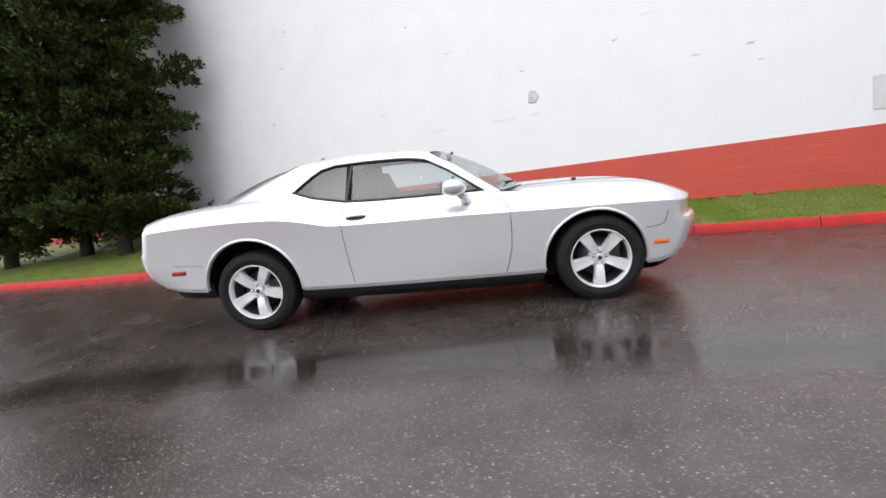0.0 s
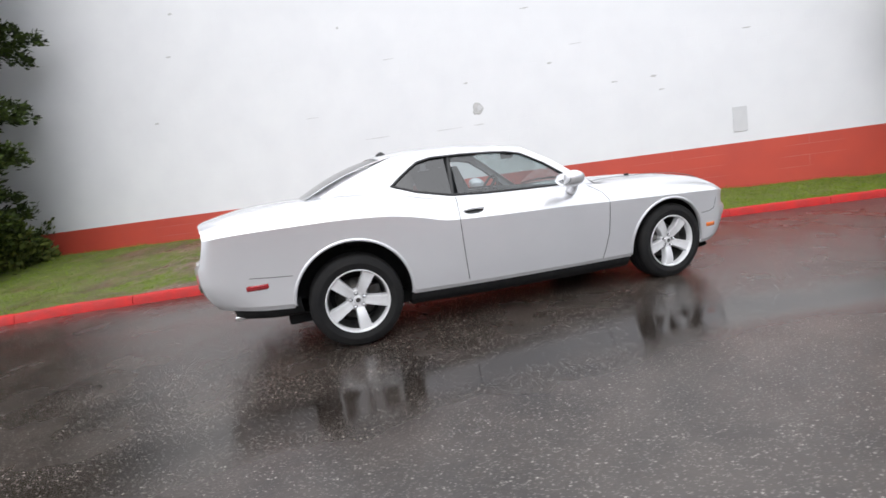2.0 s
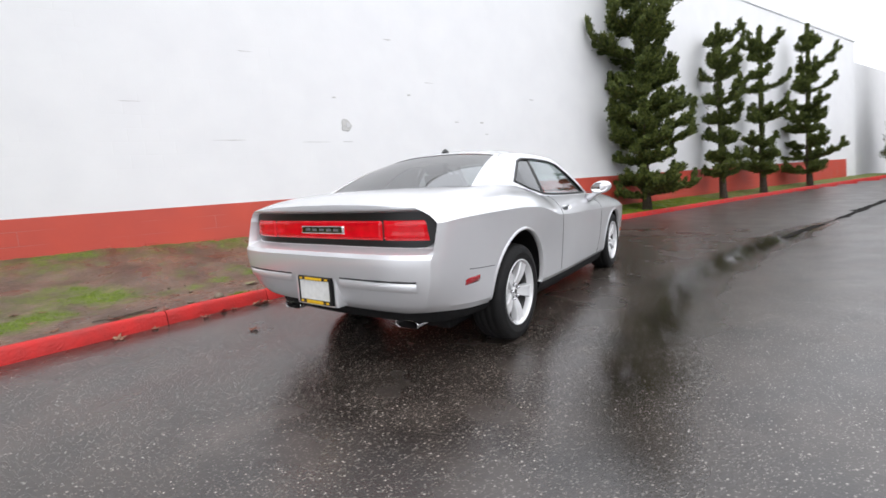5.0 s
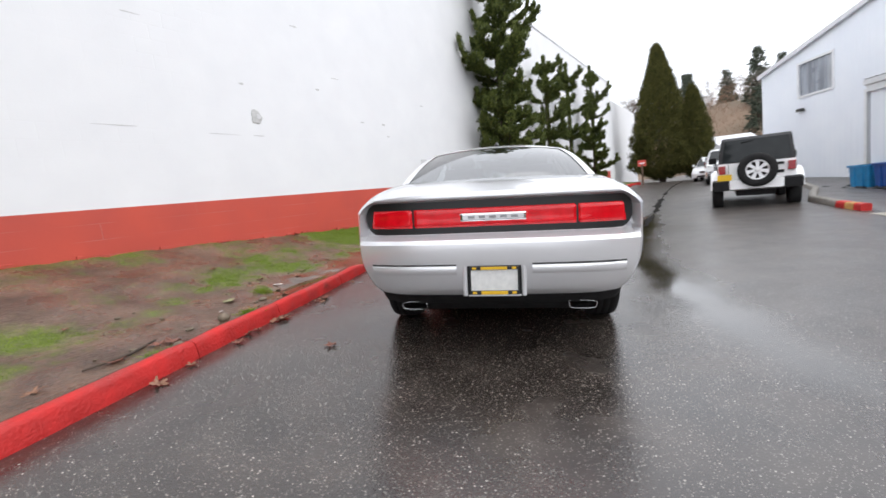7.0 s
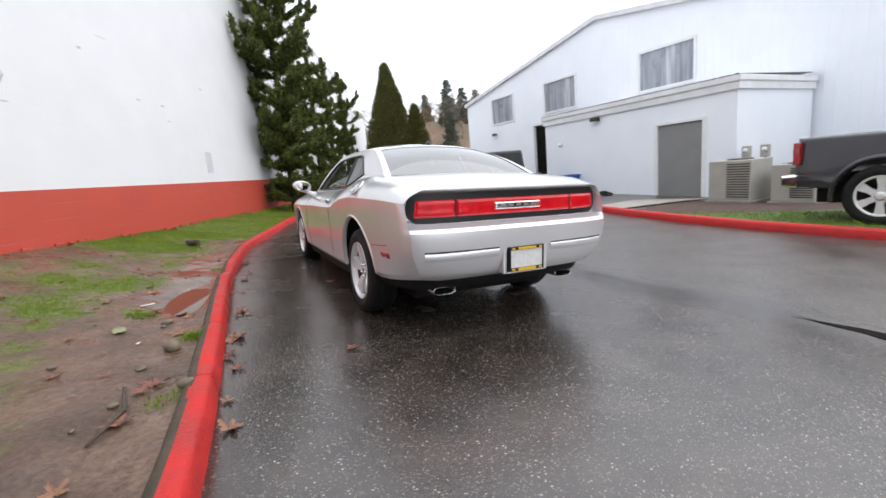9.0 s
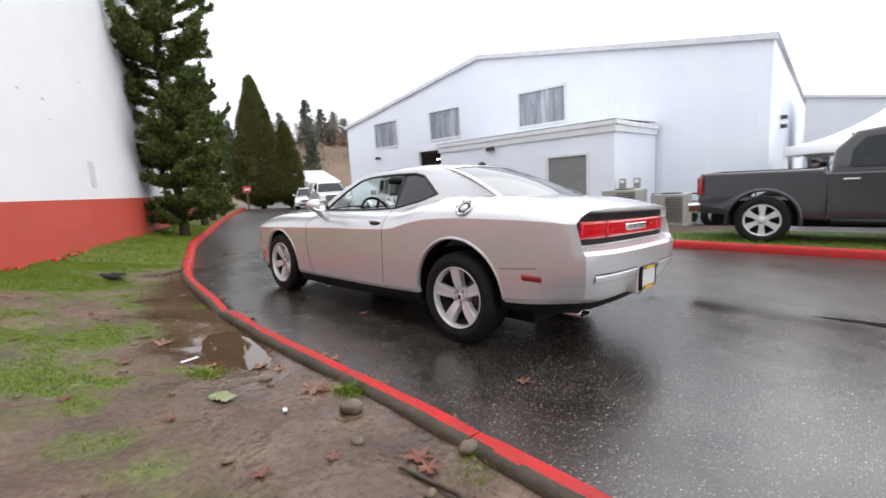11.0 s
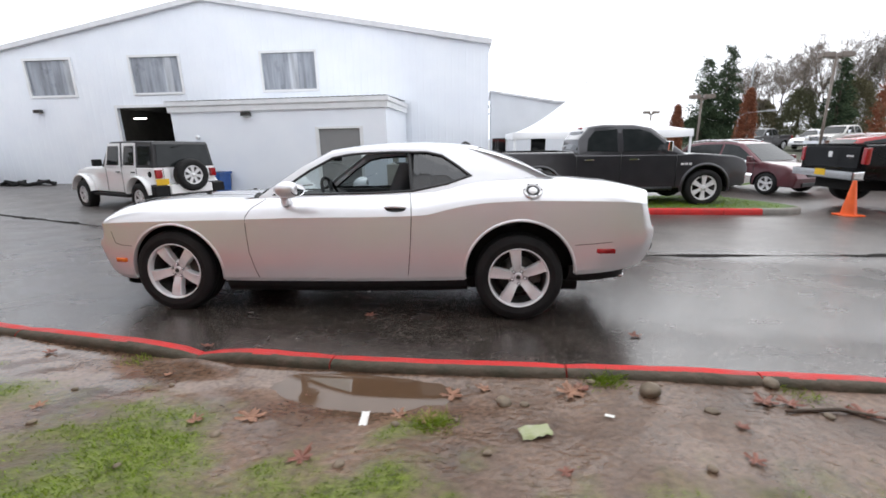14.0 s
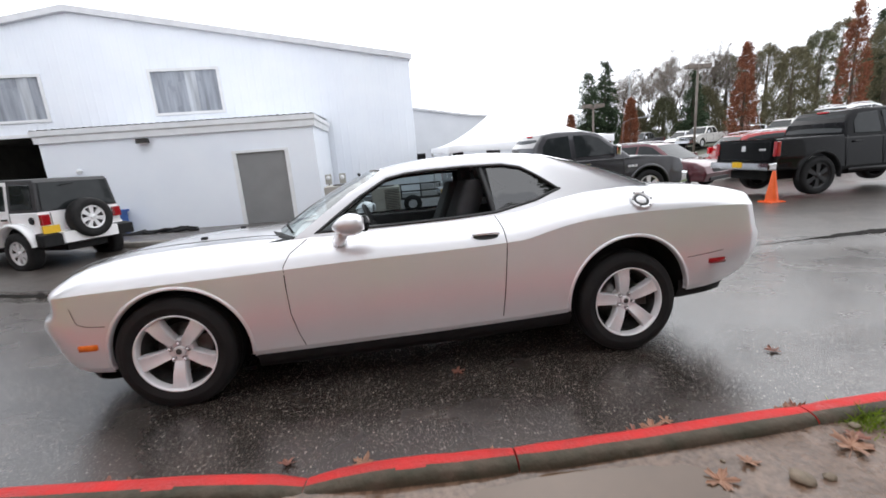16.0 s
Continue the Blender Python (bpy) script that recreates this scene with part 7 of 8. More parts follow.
def leaf_paint(name, dark, light, gloss=0.5):
    """Foliage whose sprays differ one by one."""
    m = bpy.data.materials.new(name)
    m.use_nodes = True
    t, b = nodes_of(m)
    geo = t.nodes.new("ShaderNodeNewGeometry")
    r = t.nodes.new("ShaderNodeValToRGB")
    r.color_ramp.elements[0].color, r.color_ramp.elements[1].color = (*dark, 1), (*light, 1)
    t.links.new(geo.outputs["Random Per Island"], r.inputs["Fac"])
    no = t.nodes.new("ShaderNodeTexNoise")
    no.inputs["Scale"].default_value = 1.7
    t.links.new(geo.outputs["Position"], no.inputs["Vector"])
    mx = t.nodes.new("ShaderNodeMix")
    mx.data_type, mx.blend_type = "RGBA", "MULTIPLY"
    mx.inputs["Factor"].default_value = 0.6
    t.links.new(r.outputs["Color"], mx.inputs["A"])
    t.links.new(no.outputs["Color"], mx.inputs["B"])
    gr = t.nodes.new("ShaderNodeValToRGB")
    gr.color_ramp.elements[0].color, gr.color_ramp.elements[1].color = (0.5, 0.5, 0.5, 1), (1.4, 1.4, 1.4, 1)
    t.links.new(no.outputs["Fac"], gr.inputs["Fac"])
    t.links.new(gr.outputs["Color"], mx.inputs["B"])
    t.links.new(mx.outputs["Result"], b.inputs["Base Color"])
    b.inputs["Roughness"].default_value = gloss
    b.inputs["Specular IOR Level"].default_value = 0.15
    return m


juniper = leaf_paint("juniper_sprays", (0.022, 0.038, 0.012), (0.17, 0.20, 0.05))
cypress = leaf_paint("cypress_sprays", (0.035, 0.042, 0.013), (0.135, 0.125, 0.035), 0.8)
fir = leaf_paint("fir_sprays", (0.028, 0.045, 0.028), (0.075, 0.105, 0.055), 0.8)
rust = leaf_paint("rusty_leaves", (0.16, 0.06, 0.035), (0.34, 0.14, 0.08), 0.8)
twig = leaf_paint("bare_twigs", (0.20, 0.17, 0.15), (0.34, 0.30, 0.27), 0.9)
# paler copy of the fir greens: distance haze mixed into the colour
hazed_fir = leaf_paint("hazed_fir_sprays", (0.06, 0.075, 0.058), (0.13, 0.15, 0.11), 0.9)
scrub = leaf_paint("dry_scrub", (0.20, 0.125, 0.085), (0.38, 0.26, 0.19), 0.9)


def juniper_tree(base, height, reach, seed, label, dense=1.0, low=0.4):
    """An upright, ragged evergreen: tiers of rising limbs, each with flat sprays of foliage and gaps between the tiers."""
    rng = random.Random(seed)
    tr = empty("tree", Matrix.Translation(base), label, "tree", group="evergreens along the wall")
    part("trunk", tube([(0, 0, -0.3), (0.03, 0.02, height * 0.2), (0.05 * math.sin(seed), 0.03, height * 0.55), (0, 0, height)], [0.15, 0.12, 0.07, 0.012], 9), bark, tr)
    cs, axs = [], []

    def spray(p, q, width, step):
        """Foliage along a shoot, flat, thick in its middle and thin at its upturned tip."""
        d = q - p
        n = max(4, int(d.length / step))
        side = d.cross(Vector((0, 0, 1)))
        side = side.normalized() if side.length > 1e-3 else Vector((1, 0, 0))
        for i in range(n):
            u = (i + rng.random()) / n
            w = width * (0.35 + 1.1 * math.sin(math.pi * min(1, u * 0.9 + 0.12))) * (1.0 - 0.55 * u)
            o = side * rng.gauss(0, w) + Vector((0, 0, abs(rng.gauss(0, w * 0.38))))
            cs.append(p + d * u + o)
            axs.append(d.normalized() * 0.9 + o * (0.6 / max(width, 0.03)) + Vector((0, 0, 0.45)))

    tiers = max(8, int(height * 1.95 * dense))
    for k in range(tiers):
        f = low / height + (0.965 - low / height) * (k + 0.6 * rng.random()) / tiers
        env = (1 - f) ** 0.75 * (1.0 if f > 0.15 else 0.75 + 1.6 * f)
        for j in range(5 if f < 0.55 else 4):
            a = j * math.tau / (5 if f < 0.55 else 4) + k * 2.1 + rng.uniform(-0.5, 0.5)
            far = rng.random() < 0.2 + 0.15 * f
            ln = reach * env * rng.uniform(0.35, 0.9) + 0.14
            if far:
                ln = ln * 1.35 + 0.35
            lift = rng.uniform(0.1, 0.5) + 0.35 * f
            p = Vector((0, 0, height * f + rng.uniform(-0.08, 0.08)))
            out = Vector((math.cos(a), math.sin(a), 0))
            mid = p + out * ln * 0.6 + Vector((0, 0, lift * ln * 0.38))
            q = p + out * ln + Vector((0, 0, lift * ln))
            tip = q + out * ln * 0.06 + Vector((0, 0, 0.12 + 0.2 * ln))
            part("limb", tube([p, mid, q, tip], [0.03 * (1.25 - f), 0.02 * (1.25 - f), 0.009, 0.004], 5), bark, tr)
            wd = 0.07 if far else 0.10
            spray(p.lerp(mid, 0.25), mid, wd * 0.9, 0.017)
            spray(mid, q, wd, 0.013)
            spray(q, tip, wd * 0.5, 0.012)
            for b in range(int(1.5 + ln * 2.8)):
                u = rng.uniform(0.3, 0.95)
                r0 = p.lerp(mid, u / 0.6) if u < 0.6 else mid.lerp(q, (u - 0.6) / 0.4)
                sd = 1 if b % 2 else -1
                turn = out.cross(Vector((0, 0, 1))) * sd
                ln2 = ln * rng.uniform(0.22, 0.42) * (1.15 - 0.6 * u) + 0.08
                r1 = r0 + (out * 0.75 + turn * rng.uniform(0.5, 1.0) + Vector((0, 0, rng.uniform(0.15, 0.5)))) * ln2
                spray(r0, r1, wd * 0.62, 0.014)
                spray(r1, r1 + out * 0.03 + Vector((0, 0, 0.1)), wd * 0.3, 0.016)
    spray(Vector((0, 0, height * 0.86)), Vector((0, 0, height * 1.01)), 0.07, 0.006)
    spray(Vector((0, 0, low)), Vector((0, 0, height * 0.9)), 0.15 * reach ** 0.5, 0.009)
    leaf_mesh("crown", cs, axs, 0.08, 0.016, 12, 0.03, juniper, tr, seed=seed)
    return tr


def broad_conifer(base, height, reach, seed, label, paint, dense=4.2, low=0.3, hug=0.19):
    """A wide, close evergreen: level limbs with thick tufts of foliage."""
    rng = random.Random(seed)
    tr = empty("tree", Matrix.Translation(base), label, "tree", group="evergreens along the wall")
    part("trunk", tube([(0, 0, -0.3), (0.03, 0.02, height * 0.2), (0, 0, height * 0.5), (0, 0, height)], [0.18, 0.15, 0.09, 0.015], 9), bark, tr)
    cs, axs = [], []
    n = int(44 * dense)
    for k in range(n):
        f = low / height + (0.97 - low / height) * (k + rng.random()) / n
        a = k * 2.399 + rng.uniform(-0.5, 0.5)
        p = Vector((0, 0, height * f))
        env = ((1 - f) / 0.70) ** 0.6 if f > 0.30 else 0.76 + 0.8 * f
        ln = reach * env * rng.uniform(0.5, 1.05) + 0.2
        q = p + Vector((math.cos(a) * ln, math.sin(a) * ln, rng.uniform(0.0, 0.35) * ln))
        mid = p.lerp(q, 0.5) + Vector((0, 0, 0.12 * ln))
        part("limb", tube([p, mid, q], [0.03 * (1.2 - f), 0.02 * (1.2 - f), 0.005], 5), bark, tr)
        runs = [(p, mid, q, 0.03, hug)]
        for j in range(2):
            r0 = mid.lerp(q, rng.uniform(-0.2, 0.5))
            r1 = r0 + (q - mid) * 0.55 + Vector((rng.gauss(0, 0.22), rng.gauss(0, 0.22), rng.uniform(0.05, 0.2))) * ln
            runs.append((r0, r0.lerp(r1, 0.5), r1, 0.034, hug * 0.75))
        for p0, p1, p2, step, w0 in runs:
            m_ = max(3, int((p2 - p0).length / step))
            d = (p2 - p1).normalized()
            for i in range(m_):
                u = 0.15 + 0.85 * (i + rng.random()) / m_
                c = p0.lerp(p1, u * 2) if u < 0.5 else p1.lerp(p2, u * 2 - 1)
                w = w0 * (1.15 - 0.75 * u**2)
                o = Vector((rng.gauss(0, w), rng.gauss(0, w), rng.gauss(0, w * 0.5)))
                cs.append(c + o)
                axs.append(d * 0.8 + o * (1.2 / w0) * 0.35 + Vector((0, 0, 0.45)))
    leaf_mesh("crown", cs, axs, 0.115, 0.024, 14, 0.045, paint, tr, seed=seed)
    return tr


def wall_spot(x, off):
    return x, wall_y(x) - off


for (x, off, h, rch, sd, dn, lo) in ((9.25, 0.8, 8.6, 1.45, 11, 1.25, 0.3), (13.4, 0.8, 5.7, 0.62, 23, 0.75, 0.45), (16.3, 0.8, 6.0, 0.62, 37, 0.8, 0.5), (20.4, 0.85, 6.7, 0.85, 41, 0.85, 0.45)):
    x_, y_ = wall_spot(x, off)
    juniper_tree((x_, y_, verge_z(x_, y_)), h, rch, sd, "dark green ragged evergreen standing against the white wall", dn, lo)

# broad dense evergreens at the road's start, with a low shrub
deep = leaf_paint("deep_green_sprays", (0.006, 0.011, 0.004), (0.062, 0.09, 0.018))
for x, y, h, rch, sd in ((-8.6, 5.85, 14.5, 1.95, 5), (-10.4, 6.6, 12.0, 2.1, 6), (-12.4, 6.3, 11.5, 2.1, 7)):
    broad_conifer((x, y, verge_z(x, y)), h, rch, sd, "large dense dark green conifer on the grass verge", deep)
sh = empty("shrub", Matrix.Translation((-8.0, 7.0, verge_z(-8.0, 7.0))), "low dark green shrub beside the wall", "shrub")
rng_ = random.Random(3)
cs = [Vector((rng_.gauss(0, 0.42), rng_.gauss(0, 0.36), 0.12 + abs(rng_.gauss(0, 0.28)))) for _ in range(170)]
leaf_mesh("leaves", cs, [c.normalized() + Vector((0, 0, 0.4)) for c in cs], 0.14, 0.035, 26, 0.08, juniper, sh, seed=8)
bm = bmesh.new()
for k in range(7):
    add_tube(bm, [(0, 0, -0.1), (0.25 * math.cos(k), 0.25 * math.sin(k), 0.25), (0.45 * math.cos(k), 0.4 * math.sin(k), 0.5)], [0.02, 0.014, 0.006], 5)
part("stem", bm, bark, sh)


def cone_tree(base, height, radius, seed, material, label, shape=0.75, n=900, per=16, leaf=0.3, name="tree", group="", lumpy=0.28, slim=0.16, upright=0.75):
    """A close-leaved upright tree: full below, pointed above."""
    rng = np.random.default_rng(seed)
    tr = empty(name, Matrix.Translation(base), label, "tree", group=group)
    part("trunk", tube([(0, 0, -0.5), (0, 0, height * 0.4), (0, 0, height * 0.93)], [radius * 0.09 + 0.05, radius * 0.06 + 0.03, 0.02], 8), bark, tr)
    f = rng.random(n) ** 1.15
    a = rng.random(n) * math.tau
    lump = np.array([noise.noise((math.cos(x) * 1.6, math.sin(x) * 1.6, y * height * 0.45 + seed)) for x, y in zip(a, f)])
    prof = np.minimum(1.0, (f + 0.02) * 9) * (1 - f) ** shape * (1 + lumpy * lump)
    r = radius * prof * rng.uniform(0.55, 1.05, n) ** 0.5
    z = height * (0.03 + 0.97 * f)
    C = np.stack([r * np.cos(a), r * np.sin(a), z], 1)
    A = np.stack([np.cos(a) * 0.7, np.sin(a) * 0.7, np.full(n, upright)], 1)
    leaf_mesh("crown", C, A, leaf, leaf * slim, per, max(leaf * 0.55, 0.1), material, tr, seed=seed)
    return tr


cone_tree((31.6, -12.1, 0.1), 10.2, 2.45, 3, cypress, "tall broad olive green cypress at the road's end", 0.78, 2600, 40, 0.2, group="cypresses at the road's end", lumpy=0.4, slim=0.09, upright=1.5)
cone_tree((31.3, -14.4, 0.1), 6.8, 1.55, 4, cypress, "smaller olive green cypress at the road's end", 0.72, 1700, 36, 0.18, group="cypresses at the road's end", lumpy=0.4, slim=0.09, upright=1.5)


def fir_tree(base, height, radius, seed, label, group, paint=None, fine=False):
    """A far conifer with tiered drooping boughs."""
    rng = random.Random(seed)
    tr = empty("tree", Matrix.Translation(base), label, "tree", group=group)
    part("trunk", tube([(0, 0, -1), (0, 0, height)], [0.28, 0.03], 7), bark, tr)
    cs, axs = [], []
    tiers = int(height * 2.2)
    for k in range(tiers):
        f = (k + 0.6) / tiers
        if f < 0.10:
            continue
        for _ in range(int(9 - 5 * f)):
            a = rng.random() * math.tau
            ln = radius * (1 - f) ** 0.85 * rng.uniform(0.55, 1.15) + 0.15
            for i in range(max(2, int(ln * 3))):
                u = (i + 0.6) / max(2, int(ln * 3))
                cs.append((math.cos(a) * ln * u, math.sin(a) * ln * u, height * f - 0.28 * ln * u * u + 0.1))
                axs.append((math.cos(a), math.sin(a), -0.15))
    leaf_mesh("crown", cs, axs, 0.34 if fine else 0.6, 0.05 if fine else 0.10, 24 if fine else 9, 0.2 if fine else 0.16, paint or fir, tr, seed=seed, droop=0.1)
    return tr


def bare_tree(base, height, seed, group="bare trees on the slope", leaves=None):
    """A leafless tree: forked limbs and a haze of twigs."""
    rng = random.Random(seed)
    tr = empty("tree", Matrix.Translation(base), "leafless grey-brown tree on the far slope", "tree", group=group)
    bm = bmesh.new()
    cs, axs = [], []

    def grow(p, d, ln, r, lvl):
        q = p + d * ln
        add_tube(bm, [p, p.lerp(q, 0.5) + Vector((rng.gauss(0, 0.04), rng.gauss(0, 0.04), 0)) * ln, q], [r, r * 0.8, r * 0.55], 5, cap=False)
        if lvl == 0:
            cs.append(q), axs.append(d)
            return
        for _ in range(3):
            e = (d + Vector((rng.gauss(0, 0.45), rng.gauss(0, 0.45), rng.gauss(0.1, 0.25)))).normalized()
            cs.append(q), axs.append(e)
            grow(q, e, ln * rng.uniform(0.6, 0.85), r * 0.55, lvl - 1)

    grow(Vector((0, 0, -0.5)), Vector((rng.gauss(0, 0.04), rng.gauss(0, 0.04), 1)).normalized(), height * 0.36, height * 0.013, 4)
    part("trunk", bm, bark, tr)
    leaf_mesh("crown", cs, axs, height * 0.075, height * 0.0012, 7, height * 0.012, leaves or twig, tr, seed=seed)
    return tr


# slope and woods beyond the car park
slope_mat = mat("far_slope", (0.085, 0.09, 0.06), (0.055, 0.06, 0.04), 0.15, 0.9, bump=0.5, bscale=1.5)
hill_mat = mat("brown_hillside", (0.24, 0.165, 0.115), (0.13, 0.105, 0.07), 0.12, 0.9, bump=0.8, bscale=1.2)


def bank(name, x0, x1, y0, y1, high, material, label):
    """A rising bank of ground."""
    rows = []
    for i in range(25):
        row = []
        for j in range(25):
            x, y = x0 + (x1 - x0) * i / 24, y0 + (y1 - y0) * j / 24
            row.append((x, y, high(x, y)))
        rows.append(row)
    bm = facing(grid_mesh(rows), (0, 0, 1))
    return tagged(part(name, bm, material), label, "hillside", kind="structure")


def slope_high(x, y):
    d = (-x * 0.70 - y * 0.71)
    return -0.45 + 0.45 * min(max((d - 38) / 8, 0), 1) + 0.02 * max(d - 48, 0) + 0.25 * noise.noise((x * 0.1, y * 0.1, 0))


bank("slope", -120, -12, -120, -10, slope_high, slope_mat, "grassy slope rising behind the car park")


def hill_high(x, y):
    d = x * 0.88 - y * 0.47
    fall = lerp(math.degrees(math.atan2(y - 4, x + 3)), [-45, -37, -32, -26, -20, -10], [0.5, 0.8, 0.85, 0.72, 0.62, 0.6])
    return -0.8 + 21 * fall * (0.5 - 0.5 * math.cos(math.pi * min(max((d - 58) / 44, 0), 1))) * (0.85 + 0.4 * noise.noise((x * 0.03, y * 0.03, 4)))


bank("hill", 45, 190, -150, 20, hill_high, hill_mat, "brown wooded hill beyond the buildings")

rg = random.Random(77)
pts = []
for k in range(2600):
    x, y = rg.uniform(58, 165), rg.uniform(-125, 0)
    if hill_high(x, y) > 0.6:
        pts.append((x, y, hill_high(x, y) + rg.uniform(0, 2.2)))
hs = tagged(leaf_mesh("scrub", pts, [(0, 0, 1)] * len(pts), 1.0, 0.03, 30, 1.1, scrub, None, seed=9), "dry brown scrub covering the hill", "scrub", kind="stuff")
for k, (x, y, h, r) in enumerate(((76, -42, 9, 2.2), (84, -50, 7, 2.0), (95, -46, 8, 2.2), (90, -60, 7, 2), (70, -50, 5, 1.6), (100, -56, 7, 2.1), (84, -34, 7, 2.0), (110, -45, 8, 2.4), (88, -22, 7, 2), (78, -26, 6, 1.8), (104, -66, 8, 2.2), (97, -72, 6, 2))):
    fir_tree((x, y, hill_high(x, y)), h, r, 100 + k, "green fir on the far hill, haze mixed into its colour", "firs on the hill", hazed_fir)
for k in range(34):
    x, y = rg.uniform(68, 104), rg.uniform(-70, -16)
    bare_tree((x, y, hill_high(x, y) - 0.5), rg.uniform(5, 8.5), 200 + k, "bare trees on the hill")
for k in range(16):
    x, y = rg.uniform(66, 100), rg.uniform(-66, -18)
    fir_tree((x, y, hill_high(x, y) - 0.5), rg.uniform(4, 7.5), rg.uniform(1.2, 1.9), 160 + k, "green fir on the far hill, haze mixed into its colour", "firs on the hill", hazed_fir)

for k, (x, y, h, r) in enumerate(((-26.3, -50.2, 9.6, 3.5), (-28.9, -51.0, 11.0, 3.0), (-37.5, -46, 8.5, 2.0), (-74, -52, 17, 3.2), (-60, -44, 13.5, 2.6))):
    fir_tree((x, y, slope_high(x, y) - 0.3), h, r, 300 + k, "dark green fir behind the car park", "firs behind the car park", fine=True)
# woodland colours are lightened and dulled to carry the mist
olive = leaf_paint("hazed_olive_crowns", (0.10, 0.092, 0.055), (0.23, 0.205, 0.125), 0.9)
moss = leaf_paint("hazed_mossy_crowns", (0.085, 0.092, 0.056), (0.20, 0.20, 0.12), 0.9)
for k, (x, y, h, r) in enumerate(((-46, -51, 10.5, 2.6), (-49, -48, 11.0, 2.8), (-46.5, -42, 9.5, 2.4), (-52, -44, 11.5, 2.8), (-57, -46, 13, 3.0), (-55, -39, 11.5, 2.8), (-62, -42, 14, 3.2), (-60, -36, 13, 3.0), (-66, -38, 15, 3.3), (-63, -31, 14, 3.0), (-68, -29, 15, 3.2), (-40.5, -48, 6.5, 2.0), (-36.5, -50, 6.0, 1.9), (-33.5, -52, 5.0, 1.7))):
    cone_tree((x, y, slope_high(x, y) - 0.3), h, r * 1.3, 420 + k, moss if k % 3 == 0 else olive, "olive brown woodland tree behind the car park, paled in colour for haze", 0.5, 560, 24, 0.36, group="woodland trees", lumpy=0.5, slim=0.09)
for k, (x, y, h, r) in enumerate(((-21.4, -32.5, 4.9, 0.72), (-26.4, -26.1, 7.6, 1.0), (-30.6, -22.2, 9.0, 1.1), (-18.3, -37.6, 4.2, 0.62))):
    cone_tree((x, y, -0.3), h, r, 400 + k, rust, "narrow tree with rusty brown winter leaves", 0.62, 620, 14, 0.15, lumpy=0.45, slim=0.22, group="columnar brown trees")
for k in range(22):
    u = 0.22 + 0.78 * rg.random()
    x, y = -29 - 22 * u + rg.uniform(-3, 3), -58 + 12 * u + rg.uniform(-5, 5)
    bare_tree((x, y, slope_high(x, y) - 0.3), rg.uniform(8, 11.5), 500 + k)

# ---- poles, signs and far cars ----
pole_brown = mat("brown_pole_paint", (0.20, 0.165, 0.14), (0.15, 0.12, 0.10), 4, 0.5)
galv = mat("galvanised_pole", (0.42, 0.43, 0.44), (0.34, 0.35, 0.36), 4, 0.45, 0.5)


def lot_lamp(x, y, z0, top, r=0.09, heads=2):
    l = empty("lamp_post", Matrix.Translation((x, y, z0)), "brown car park lamp post with box heads", "lamp post", group="car park lamp posts")
    part("pole", tube([(0, 0, -0.4), (0, 0, top - z0)], r, 8), pole_brown, l)
    for k in range(heads):
        s = 1 if k == 0 else -1
        part("lamp_head", box(s * 0.15, s * 0.85, -0.22, 0.22, top - z0 - 0.02, top - z0 + 0.26, 0.03) if s > 0 else box(-0.85, -0.15, -0.22, 0.22, top - z0 - 0.02, top - z0 + 0.26, 0.03), pole_brown, l)
    part("cross_arm", box(-0.3, 0.3, -0.05, 0.05, top - z0 - 0.1, top - z0 + 0.02), pole_brown, l)


lot_lamp(-21.2, -24.25, -0.4, 5.6, 0.075)
lot_lamp(-16.9, -30.3, -0.4, 4.0, 0.08)
lot_lamp(-19.6, -47.6, -0.4, 3.8, 0.09)


def street_lamp(x, y, z0, top, reach, turn):
    l = empty("street_lamp", pose(x, y, z0, 0, 0, turn), "galvanised street lamp with a curved arm", "street lamp", group="street lamps")
    h = top - z0
    part("pole", tube([(0, 0, -0.4), (0, 0, h * 0.9), (reach * 0.25, 0, h * 0.97), (reach, 0, h)], [0.1, 0.07, 0.05, 0.04], 7), galv, l)
    part("lamp_head", box(reach - 0.1, reach + 0.5, -0.12, 0.12, h - 0.08, h + 0.06, 0.03), galv, l)


street_lamp(-22.8, -35.1, -0.3, 7.6, 2.2, -140)
street_lamp(-20.9, -32.7, -0.4, 3.1, 1.8, 150)

for k, (x, y, rot, kind_) in enumerate(((-29.6, -36.8, 30, 0), (-31.4, -35.2, 25, 1), (-33.6, -33.2, 28, 2), (-27.2, -38.6, 30, 3), (-36.0, -31.0, 22, 1))):
    p_ = (white_paint, tan_paint, white_paint, grey_paint)[kind_]
    if kind_ in (1, 3):
        pickup(pose(x, y, slope_high(x, y), 0, 0, rot), "far pickup truck parked on the slope", p_, alloy, 0.4, tailgate_yellow=False)
    else:
        suv(pose(x, y, slope_high(x, y), 0, 0, rot), "far white car parked on the slope", p_)
suv(pose(-21.6, -14.2, 0.55, 0, 0, 190), "white van parked on rising ground behind the black truck", white_paint)
suv(pose(28.3, -14.3, ground_z(28, -14), 0, 0, 150), "pale car parked beside the warehouse", white_paint)
bankm = bank("lot_rise", -40, -13.5, -20, -4, lambda x, y: -0.5 + 1.25 * min(max((-x - 14) / 8, 0), 1) * min(max((-y - 6) / 6, 0), 1), wet_asphalt, "wet asphalt rising into the upper car park")

sg = empty("small_sign", Matrix.Translation((29.1, -9.9, 0.3)), "small red sign on a wooden post", "sign")
part("post", box(-0.06, 0.06, -0.06, 0.06, -0.4, 1.3, 0.01), wood, sg)
